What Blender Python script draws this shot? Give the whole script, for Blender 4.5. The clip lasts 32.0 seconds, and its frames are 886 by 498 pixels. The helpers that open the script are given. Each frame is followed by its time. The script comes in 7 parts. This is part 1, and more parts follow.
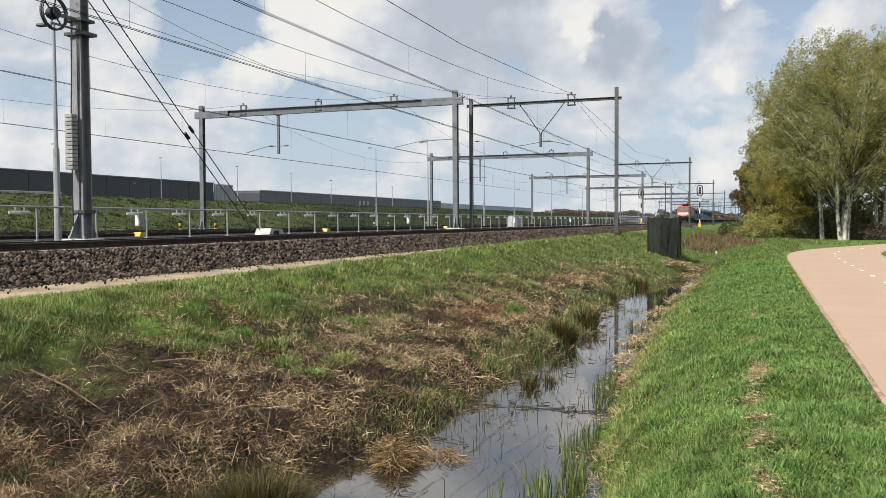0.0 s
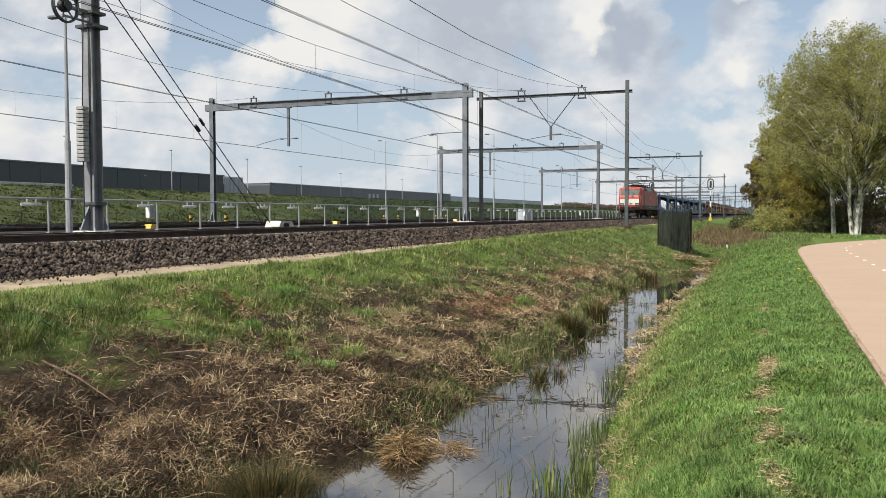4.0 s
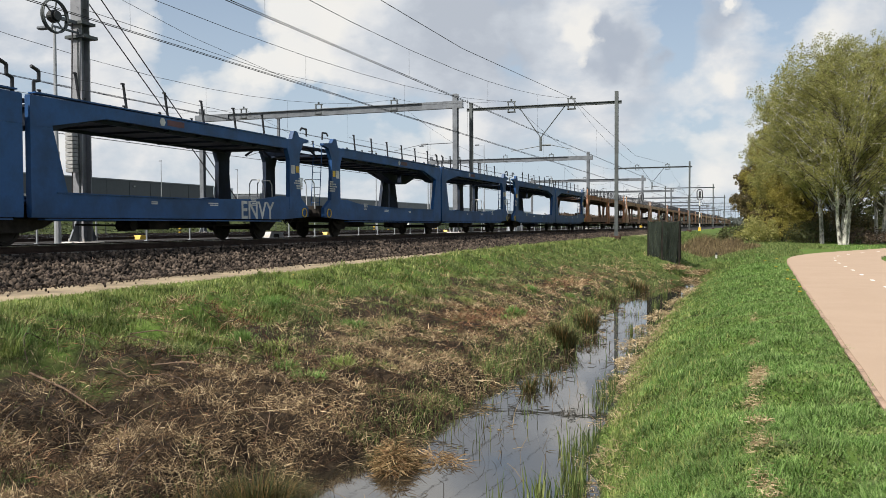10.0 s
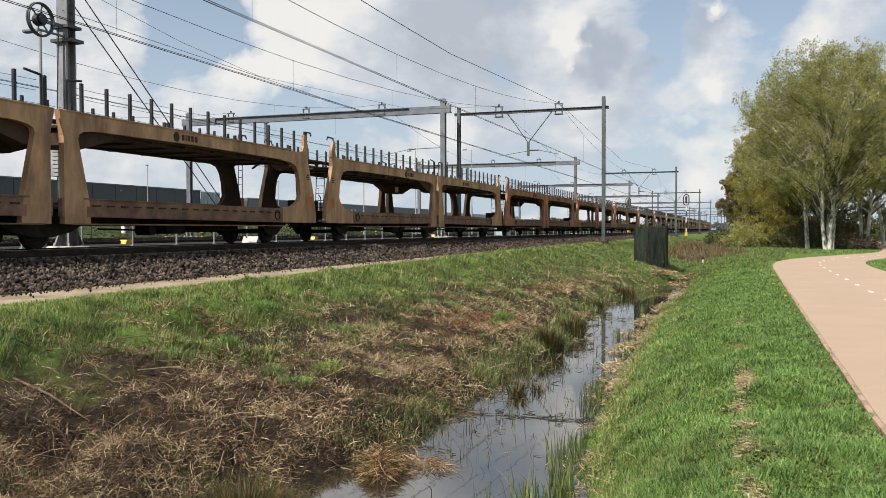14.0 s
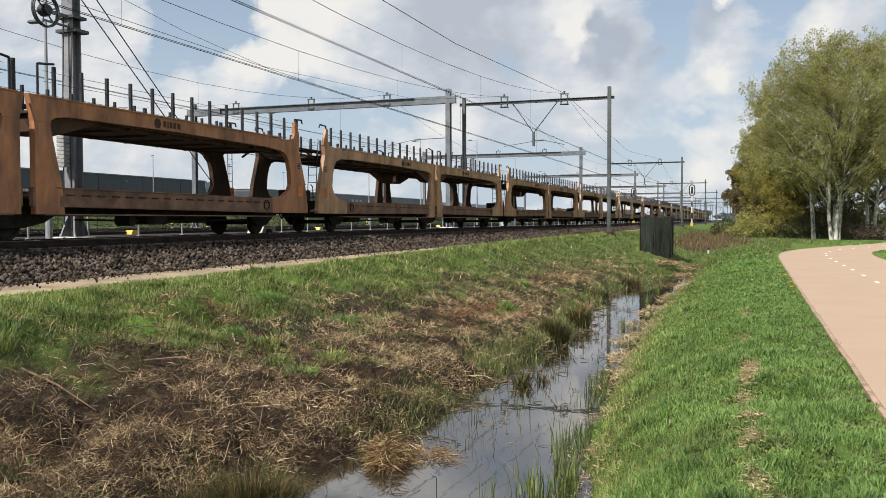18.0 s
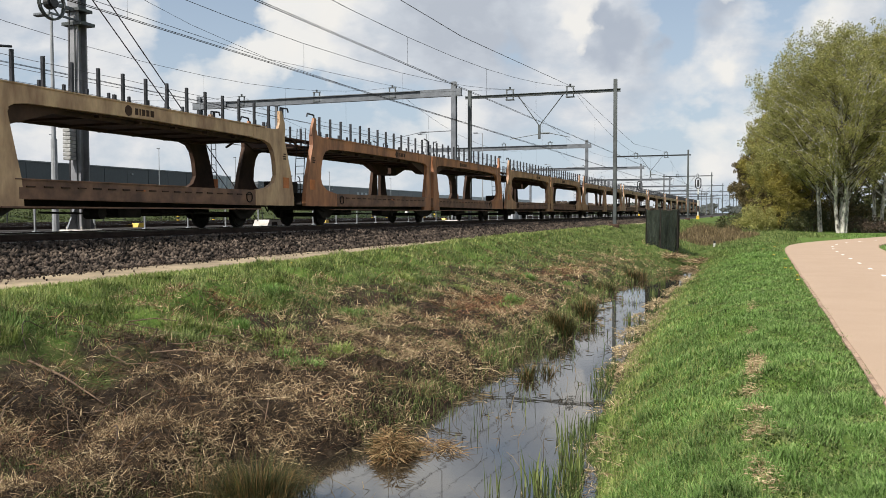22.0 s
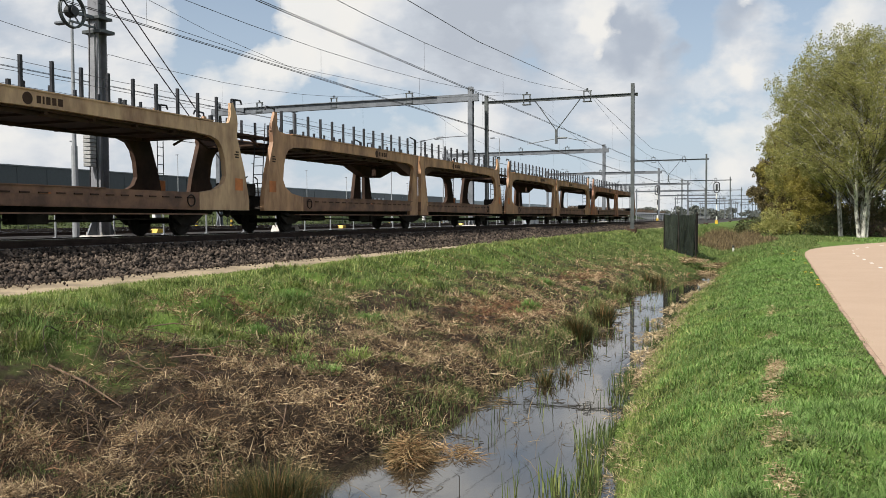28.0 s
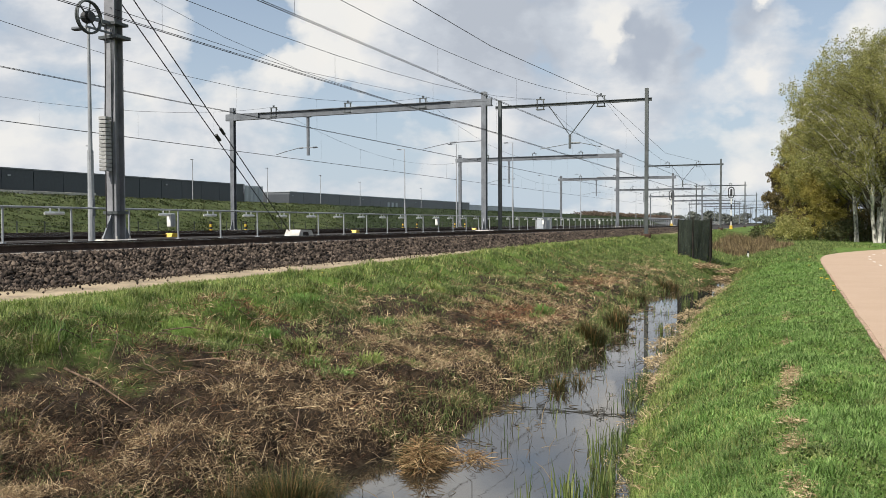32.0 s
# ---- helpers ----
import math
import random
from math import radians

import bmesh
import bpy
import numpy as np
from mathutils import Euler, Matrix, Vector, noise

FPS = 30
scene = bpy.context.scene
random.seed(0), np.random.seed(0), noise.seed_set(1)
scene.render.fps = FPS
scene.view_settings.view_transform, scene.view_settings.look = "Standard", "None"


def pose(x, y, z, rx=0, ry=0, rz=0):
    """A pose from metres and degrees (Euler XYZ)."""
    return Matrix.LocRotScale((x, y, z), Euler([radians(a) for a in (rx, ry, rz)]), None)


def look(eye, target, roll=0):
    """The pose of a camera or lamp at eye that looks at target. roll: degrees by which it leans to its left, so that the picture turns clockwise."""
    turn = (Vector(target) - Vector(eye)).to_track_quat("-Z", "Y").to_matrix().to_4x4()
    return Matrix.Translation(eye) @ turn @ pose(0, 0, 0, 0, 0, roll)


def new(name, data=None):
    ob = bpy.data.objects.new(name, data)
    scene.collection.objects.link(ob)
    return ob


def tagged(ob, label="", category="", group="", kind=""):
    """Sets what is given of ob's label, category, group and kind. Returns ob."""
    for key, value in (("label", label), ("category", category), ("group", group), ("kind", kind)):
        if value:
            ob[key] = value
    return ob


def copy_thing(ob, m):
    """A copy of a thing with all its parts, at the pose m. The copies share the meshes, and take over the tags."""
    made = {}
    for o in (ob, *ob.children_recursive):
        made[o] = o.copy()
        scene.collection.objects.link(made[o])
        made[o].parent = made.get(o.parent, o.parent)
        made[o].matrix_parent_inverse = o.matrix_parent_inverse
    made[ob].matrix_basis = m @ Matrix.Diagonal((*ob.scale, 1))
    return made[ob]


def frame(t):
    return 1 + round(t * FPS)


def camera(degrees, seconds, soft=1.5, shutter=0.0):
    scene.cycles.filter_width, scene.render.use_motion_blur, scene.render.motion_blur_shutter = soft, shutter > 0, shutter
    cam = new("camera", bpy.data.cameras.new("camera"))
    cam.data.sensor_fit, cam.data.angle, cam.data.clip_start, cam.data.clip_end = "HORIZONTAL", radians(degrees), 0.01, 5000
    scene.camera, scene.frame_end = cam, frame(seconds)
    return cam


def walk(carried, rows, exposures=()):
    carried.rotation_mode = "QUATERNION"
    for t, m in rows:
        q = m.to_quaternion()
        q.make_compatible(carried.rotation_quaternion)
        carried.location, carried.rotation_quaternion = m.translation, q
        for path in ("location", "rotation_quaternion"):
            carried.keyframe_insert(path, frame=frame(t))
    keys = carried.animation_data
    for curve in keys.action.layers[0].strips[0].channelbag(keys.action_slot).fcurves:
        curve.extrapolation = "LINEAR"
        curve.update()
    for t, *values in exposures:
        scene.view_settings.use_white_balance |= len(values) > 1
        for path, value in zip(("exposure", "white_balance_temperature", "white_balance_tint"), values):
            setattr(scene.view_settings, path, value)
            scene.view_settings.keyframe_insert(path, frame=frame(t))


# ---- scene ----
# World: metres, z up, 0 at the cycle path; the railway runs along y, the path lies east (+x) of it.
EYE = 1.6
RAIL_X, RAIL_Z = -16.85, 1.16      # centre line and rail head of the near track
cam = camera(55.0, 32.0, soft=0.85)
ROWS = [
    (0, 20.147, -1.814, 0.318),
    (0.5, 20.046, -1.749, 0.113),
    (1, 20.163, -1.875, 0.081),
    (1.5, 20.488, -2.007, 0.117),
    (2, 20.437, -2.019, 0.048),
    (2.5, 20.432, -2.117, -0.021),
    (3, 20.717, -2.266, 0.095),
    (3.5, 20.869, -2.346, 0.138),
    (5.5, 20.247, -1.800, 0.374),
    (6, 20.265, -1.709, 0.521),
    (6.5, 20.387, -1.625, 0.473),
    (7, 20.386, -1.574, 0.415),
    (7.5, 20.422, -1.724, 0.328),
    (8, 20.528, -2.101, 0.229),
    (8.5, 20.358, -2.196, 0.211),
    (9, 19.761, -1.795, 0.073),
    (9.5, 19.711, -1.561, 0.028),
    (10, 20.144, -1.571, 0.210),
    (10.5, 20.290, -1.685, 0.260),
    (11, 20.310, -1.621, 0.236),
    (11.5, 20.014, -1.532, 0.192),
    (12, 19.554, -1.389, 0.015),
    (12.5, 19.597, -1.322, 0.015),
    (13, 19.590, -1.321, 0.111),
    (13.5, 19.406, -1.170, 0.128),
    (15.5, 19.243, -1.952, 0.310),
    (16, 19.395, -2.065, 0.355),
    (16.5, 19.542, -2.146, 0.275),
    (17, 19.603, -2.206, 0.138),
    (17.5, 19.537, -2.068, 0.105),
    (18, 19.663, -1.896, 0.179),
    (18.5, 19.648, -1.402, 0.251),
    (19, 19.089, -1.403, 0.273),
    (19.5, 18.721, -1.699, 0.309),
    (20, 19.507, -1.885, 0.354),
    (20.5, 20.142, -2.142, 0.340),
    (21, 20.138, -2.324, 0.294),
    (21.5, 20.043, -2.383, 0.221),
    (22, 20.033, -2.368, 0.159),
    (22.5, 20.271, -2.649, 0.195),
    (23, 20.966, -3.002, 0.202),
    (23.5, 21.269, -2.919, 0.140),
    (24, 20.873, -2.441, 0.192),
    (24.5, 20.648, -2.204, 0.200),
    (26.5, 20.257, -2.212, 0.101),
    (27, 20.744, -2.454, 0.143),
    (27.5, 20.979, -2.268, 0.238),
    (28, 21.173, -2.021, 0.298),
    (28.5, 21.226, -2.011, 0.267),
    (29, 21.225, -1.966, 0.292),
    (29.5, 21.367, -1.855, 0.357),
    (30, 21.512, -1.820, 0.369),
    (30.5, 21.582, -1.731, 0.413),
    (31, 21.749, -1.553, 0.317),
    (31.5, 21.752, -1.682, 0.128),
    (32, 22.063, -1.696, 0.186),
]

walk(cam, [(t, pose(0, 0, EYE, 90 + p, r, yw)) for t, yw, p, r in ROWS])

# ---- sky and sun ----
SUN_AZ, SUN_EL = radians(204), radians(47)   # azimuth of the sun, clockwise from +y
world = bpy.data.worlds.new("sky")
scene.world = world
world.use_nodes = True


def build_sky():
    nt = world.node_tree
    nt.nodes.clear()
    N, Lk = nt.nodes.new, nt.links.new
    out, bg = N("ShaderNodeOutputWorld"), N("ShaderNodeBackground")
    sky = N("ShaderNodeTexSky")
    sky.sky_type = "NISHITA"
    sky.sun_disc = False
    sky.sun_elevation, sky.sun_rotation = SUN_EL, SUN_AZ
    sky.air_density, sky.dust_density, sky.ozone_density = 1.0, 1.6, 1.5
    tc = N("ShaderNodeTexCoord")
    sep = N("ShaderNodeSeparateXYZ")
    Lk(tc.outputs["Generated"], sep.inputs[0])

    def math_(op, a, b=None, clamp=False):
        n = N("ShaderNodeMath")
        n.operation, n.use_clamp = op, clamp
        for k, v in enumerate((a, b)):
            if v is None:
                continue
            if isinstance(v, (int, float)):
                n.inputs[k].default_value = v
            else:
                Lk(v, n.inputs[k])
        return n.outputs[0]

    def noise_(scale, detail, rough, vec, dist=0.0):
        n = N("ShaderNodeTexNoise")
        n.inputs["Scale"].default_value, n.inputs["Detail"].default_value = scale, detail
        n.inputs["Roughness"].default_value, n.inputs["Distortion"].default_value = rough, dist
        Lk(vec, n.inputs["Vector"])
        return n.outputs["Fac"]

    def ramp_(fac, stops, ease=False):
        n = N("ShaderNodeValToRGB")
        n.color_ramp.interpolation = "EASE" if ease else "LINEAR"
        for k, (p, c) in enumerate(stops):
            e = n.color_ramp.elements[k] if k < 2 else n.color_ramp.elements.new(p)
            e.position, e.color = p, (*c, 1)
        Lk(fac, n.inputs[0])
        return n.outputs["Color"]

    # heaped clouds: broken noise over the dome, flattened a little, thicker where the named heaps stand
    def dome(dx, dz):
        mp = N("ShaderNodeMapping")
        mp.inputs["Location"].default_value = (dx, 0.0, dz)
        mp.inputs["Scale"].default_value = (1.0, 1.0, 1.75)
        Lk(tc.outputs["Generated"], mp.inputs[0])
        return noise_(5.2, 11, 0.55, mp.outputs[0], 0.15)

    base = dome(0.0, 0.0)
    above = dome(-0.03, 0.06)
    heaps = [(-27.4, 13.6, 0.085, 0.22), (-31.0, 10.2, 0.045, 0.17), (-29.6, 12.4, 0.05, 0.16), (-23.3, 12.6, 0.08, 0.16), (-17.6, 14.0, 0.10, 0.17), (-19.5, 10.5, 0.07, 0.08),
             (-10.7, 12.2, 0.030, 0.24), (-8.7, 11.1, 0.034, 0.20), (-5.7, 11.3, 0.014, 0.14), (-1.6, 13.5, 0.042, 0.17), (-2.3, 8.9, 0.040, 0.20), (-7.0, 7.8, 0.07, 0.10),
             (-42.0, 12.0, 0.09, 0.09), (-38.0, 7.2, 0.10, 0.08), (-14.0, 6.0, 0.09, 0.09), (-25.0, 4.6, 0.10, 0.05), (5.0, 9.0, 0.10, 0.10), (-13.4, 12.8, 0.04, 0.08)]
    voids = [(-35.4, 13.4, 0.065, 0.24), (-37.8, 10.5, 0.05, 0.10), (-16.2, 10.6, 0.032, 0.16), (-29.0, 7.4, 0.06, 0.14), (-5.4, 13.0, 0.034, 0.16), (1.4, 14.0, 0.06, 0.20), (-4.4, 10.3, 0.03, 0.10),
             (-22.0, 8.2, 0.05, 0.10), (-33.5, 4.5, 0.09, 0.12), (-17.5, 4.2, 0.08, 0.10), (-44.0, 8.0, 0.05, 0.10), (-10.5, 9.4, 0.04, 0.10), (-3.5, 5.0, 0.06, 0.08)]
    shades = [(-29.8, 12.2, 0.06, 0.30), (-27.0, 14.5, 0.06, 0.18), (-31.5, 10.0, 0.04, 0.22), (-17.0, 13.6, 0.10, -0.34), (-22.0, 11.5, 0.05, -0.10), (-10.9, 12.3, 0.028, 0.34), (-8.5, 10.9, 0.034, -0.36),
              (-5.7, 11.2, 0.02, -0.30), (-1.6, 13.2, 0.045, -0.26), (-2.3, 9.0, 0.035, 0.30), (-7.0, 7.6, 0.06, 0.08), (-42.0, 12.0, 0.08, 0.12)]
    wob = N("ShaderNodeVectorMath")
    wob.operation = "MULTIPLY_ADD"
    nz = N("ShaderNodeTexNoise")
    nz.inputs["Scale"].default_value, nz.inputs["Detail"].default_value = 16, 9
    Lk(tc.outputs["Generated"], nz.inputs["Vector"])
    Lk(nz.outputs["Color"], wob.inputs[0])
    wob.inputs[1].default_value = (0.10, 0.10, 0.10)
    off = N("ShaderNodeVectorMath")
    off.operation = "SUBTRACT"
    Lk(tc.outputs["Generated"], off.inputs[0])
    off.inputs[1].default_value = (0.05, 0.05, 0.05)
    Lk(off.outputs[0], wob.inputs[2])
    total, lit = base, 0.5
    for sign, group in ((1, heaps), (-1, voids), (0, shades)):
        for az, el, size, w in group:
            a, e = radians(az), radians(el)
            d = N("ShaderNodeVectorMath")
            d.operation = "DISTANCE"
            Lk(wob.outputs[0], d.inputs[0])
            d.inputs[1].default_value = (math.sin(a) * math.cos(e), math.cos(a) * math.cos(e), math.sin(e))
            q = math_("DIVIDE", d.outputs["Value"], size)
            g = math_("POWER", 2.718, math_("MULTIPLY", math_("MULTIPLY", q, q), -1.0))
            if sign:
                total = math_("ADD", total, math_("MULTIPLY", g, sign * w))
            else:
                lit = math_("ADD", lit, math_("MULTIPLY", g, w))
    cover = ramp_(total, [(0.455, (0, 0, 0)), (0.51, (0.55, 0.55, 0.55)), (0.60, (1, 1, 1))], False)
    # lit tops and grey undersides: compare with the cloud a little higher up
    relief = math_("ADD", math_("MULTIPLY", math_("SUBTRACT", base, above), 1.9), math_("MULTIPLY", math_("SUBTRACT", 0.64, total), 0.35))
    tone = ramp_(math_("ADD", relief, lit), [(0.18, (0.57, 0.62, 0.70)), (0.42, (0.71, 0.76, 0.83)), (0.60, (0.90, 0.915, 0.935)), (0.80, (1.02, 1.01, 0.98))])
    # the brightest heaps stand out with crisp edges, each with a grey shaded flank
    top = tone
    for az, el, size, grey in ((-8.6, 11.3, 0.030, 1), (-9.2, 12.3, 0.018, 1), (-5.7, 11.3, 0.013, 1), (-1.7, 13.4, 0.028, 1), (-10.8, 12.3, 0.022, 0), (-10.2, 11.2, 0.016, 0), (-2.2, 8.9, 0.020, 0), (-1.3, 14.2, 0.018, 0), (-27.8, 13.0, 0.034, 0), (-30.6, 11.2, 0.022, 0)):
        a, e = radians(az), radians(el)
        d = N("ShaderNodeVectorMath")
        d.operation = "DISTANCE"
        Lk(wob.outputs[0], d.inputs[0])
        d.inputs[1].default_value = (math.sin(a) * math.cos(e), math.cos(a) * math.cos(e), math.sin(e))
        q = math_("DIVIDE", d.outputs["Value"], size)
        g = math_("ADD", math_("SUBTRACT", 1.25, q), math_("MULTIPLY", math_("SUBTRACT", base, 0.5), 2.2))
        msk = ramp_(g, [(0.05, (0, 0, 0)), (0.75, (0.75, 0.75, 0.75)) if grey else (0.60, (1, 1, 1))])
        mx = N("ShaderNodeMixRGB")
        Lk(msk, mx.inputs[0])
        Lk(top, mx.inputs[1])
        mx.inputs[2].default_value = (0.50, 0.56, 0.66, 1) if grey else (1.04, 1.02, 0.98, 1)
        top = mx.outputs[0]
        cv = N("ShaderNodeMixRGB")
        cv.blend_type = "LIGHTEN"
        cv.inputs[0].default_value = 1.0
        Lk(cover, cv.inputs[1])
        Lk(msk, cv.inputs[2])
        cover = cv.outputs[0]
    tone = top
    # thin haze whitens the lower sky
    haze = ramp_(sep.outputs[2], [(0.0, (0.92, 0.92, 0.92)), (0.10, (0.70, 0.70, 0.70)), (0.26, (0.40, 0.40, 0.40))])
    blue = N("ShaderNodeMixRGB")
    Lk(haze, blue.inputs[0])
    skyc = N("ShaderNodeVectorMath")
    skyc.operation = "SCALE"
    skyc.inputs["Scale"].default_value = 0.13
    Lk(sky.outputs[0], skyc.inputs[0])
    Lk(skyc.outputs[0], blue.inputs[1])
    blue.inputs[2].default_value = (0.66, 0.775, 0.90, 1)
    mix = N("ShaderNodeMixRGB")
    Lk(cover, mix.inputs[0])
    Lk(blue.outputs[0], mix.inputs[1])
    Lk(tone, mix.inputs[2])
    Lk(mix.outputs[0], bg.inputs[0])
    bg.inputs[1].default_value = 0.60
    Lk(bg.outputs[0], out.inputs[0])


build_sky()
sun = new("sun", bpy.data.lights.new("sun", "SUN"))
sun.data.energy, sun.data.angle, sun.data.color = 4.7, radians(0.6), (1.0, 0.95, 0.87)
sun.matrix_world = look((0, 0, 0), (-math.sin(SUN_AZ) * math.cos(SUN_EL), -math.cos(SUN_AZ) * math.cos(SUN_EL), -math.sin(SUN_EL)))
scene.view_settings.exposure = 0.5

# ---- materials ----
def shader(name):
    m = bpy.data.materials.new(name)
    m.use_nodes = True
    return m, m.node_tree, m.node_tree.nodes["Principled BSDF"]


def mat(name, base, rough=0.6, metal=0.0, vary=0.25, scale=6.0, dark=None, patch=1.2, bump=0.15, bump_scale=40.0, per="object", fine=0.5, spec=0.5, stretch=(1, 1, 1)):
    """A worn surface: base colour broken by large stains (towards dark), fine grain, a random shift per object or island, and relief."""
    m, nt, p = shader(name)
    N, Lk = nt.nodes.new, nt.links.new
    tc = N("ShaderNodeTexCoord")
    mp = N("ShaderNodeMapping")
    mp.inputs["Scale"].default_value = stretch
    Lk(tc.outputs["Object"], mp.inputs[0])
    n1, n2 = N("ShaderNodeTexNoise"), N("ShaderNodeTexNoise")
    n1.inputs["Scale"].default_value, n1.inputs["Detail"].default_value, n1.inputs["Roughness"].default_value = patch, 6, 0.62
    n2.inputs["Scale"].default_value, n2.inputs["Detail"].default_value, n2.inputs["Roughness"].default_value = scale, 5, 0.6
    Lk(mp.outputs[0], n1.inputs["Vector"]), Lk(mp.outputs[0], n2.inputs["Vector"])
    dark = dark or tuple(c * 0.55 for c in base)
    r = N("ShaderNodeValToRGB")
    r.color_ramp.elements[0].position, r.color_ramp.elements[0].color = 0.36, (*dark, 1)
    r.color_ramp.elements[1].position, r.color_ramp.elements[1].color = 0.60, (*base, 1)
    Lk(n1.outputs["Fac"], r.inputs[0])
    hsv = N("ShaderNodeHueSaturation")
    if per == "island":
        rnd = N("ShaderNodeNewGeometry").outputs["Random Per Island"]
    else:
        rnd = N("ShaderNodeObjectInfo").outputs["Random"]
    a = N("ShaderNodeMath")
    a.operation = "MULTIPLY_ADD"
    a.inputs[1].default_value, a.inputs[2].default_value = 2 * vary, 1 - vary
    Lk(rnd, a.inputs[0])
    b = N("ShaderNodeMath")
    b.operation = "MULTIPLY_ADD"
    b.inputs[1].default_value, b.inputs[2].default_value = fine, 1 - fine / 2
    Lk(n2.outputs["Fac"], b.inputs[0])
    c = N("ShaderNodeMath")
    c.operation = "MULTIPLY"
    Lk(a.outputs[0], c.inputs[0]), Lk(b.outputs[0], c.inputs[1])
    Lk(c.outputs[0], hsv.inputs["Value"])
    Lk(r.outputs[0], hsv.inputs["Color"])
    Lk(hsv.outputs[0], p.inputs["Base Color"])
    p.inputs["Roughness"].default_value, p.inputs["Metallic"].default_value = rough, metal
    p.inputs["Specular IOR Level"].default_value = spec
    if bump:
        n3, bp = N("ShaderNodeTexNoise"), N("ShaderNodeBump")
        n3.inputs["Scale"].default_value, n3.inputs["Detail"].default_value = bump_scale, 4
        Lk(mp.outputs[0], n3.inputs["Vector"])
        bp.inputs["Strength"].default_value, bp.inputs["Distance"].default_value = bump, 0.02
        Lk(n3.outputs["Fac"], bp.inputs["Height"])
        Lk(bp.outputs[0], p.inputs["Normal"])
    return m


def leafy(name, cols, rough=0.55, trans=0.35, clump=4.5, amp=0.7):
    """Blades and leaves: a colour from the range per island, with some light shining through."""
    m, nt, p = shader(name)
    N, Lk = nt.nodes.new, nt.links.new
    r = N("ShaderNodeValToRGB")
    for k, c in enumerate(cols):
        e = r.color_ramp.elements[k] if k < 2 else r.color_ramp.elements.new(0.5)
        e.color = (*c, 1)
    for k in range(len(cols)):
        r.color_ramp.elements[k].position = k / (len(cols) - 1)
    for k, c in enumerate(cols):
        r.color_ramp.elements[k].color = (*c, 1)
    g = N("ShaderNodeNewGeometry")
    Lk(g.outputs["Random Per Island"], r.inputs[0])
    n = N("ShaderNodeTexNoise")
    n.inputs["Scale"].default_value, n.inputs["Detail"].default_value = 0.8, 4
    tc = N("ShaderNodeTexCoord")
    Lk(tc.outputs["Object"], n.inputs["Vector"])
    a = N("ShaderNodeMath")
    a.operation = "MULTIPLY_ADD"
    a.inputs[1].default_value, a.inputs[2].default_value = 1.5 * amp, 1 - 0.75 * amp
    Lk(n.outputs["Fac"], a.inputs[0])
    n2 = N("ShaderNodeTexNoise")
    n2.inputs["Scale"].default_value, n2.inputs["Detail"].default_value = clump, 3
    Lk(tc.outputs["Object"], n2.inputs["Vector"])
    a2 = N("ShaderNodeMath")
    a2.operation = "MULTIPLY_ADD"
    a2.inputs[1].default_value, a2.inputs[2].default_value = 2.8 * amp, 1 - 1.4 * amp
    a2.use_clamp = False
    Lk(n2.outputs["Fac"], a2.inputs[0])
    a3 = N("ShaderNodeMath")
    a3.operation = "MULTIPLY"
    Lk(a.outputs[0], a3.inputs[0]), Lk(a2.outputs[0], a3.inputs[1])
    hsv = N("ShaderNodeHueSaturation")
    Lk(a3.outputs[0], hsv.inputs["Value"])
    Lk(r.outputs[0], hsv.inputs["Color"])
    Lk(hsv.outputs[0], p.inputs["Base Color"])
    p.inputs["Roughness"].default_value = rough
    p.inputs["Specular IOR Level"].default_value = 0.2
    t = N("ShaderNodeBsdfTranslucent")
    Lk(hsv.outputs[0], t.inputs[0])
    mx = N("ShaderNodeMixShader")
    mx.inputs[0].default_value = trans
    Lk(p.outputs[0], mx.inputs[1]), Lk(t.outputs[0], mx.inputs[2])
    Lk(mx.outputs[0], nt.nodes["Material Output"].inputs[0])
    return m


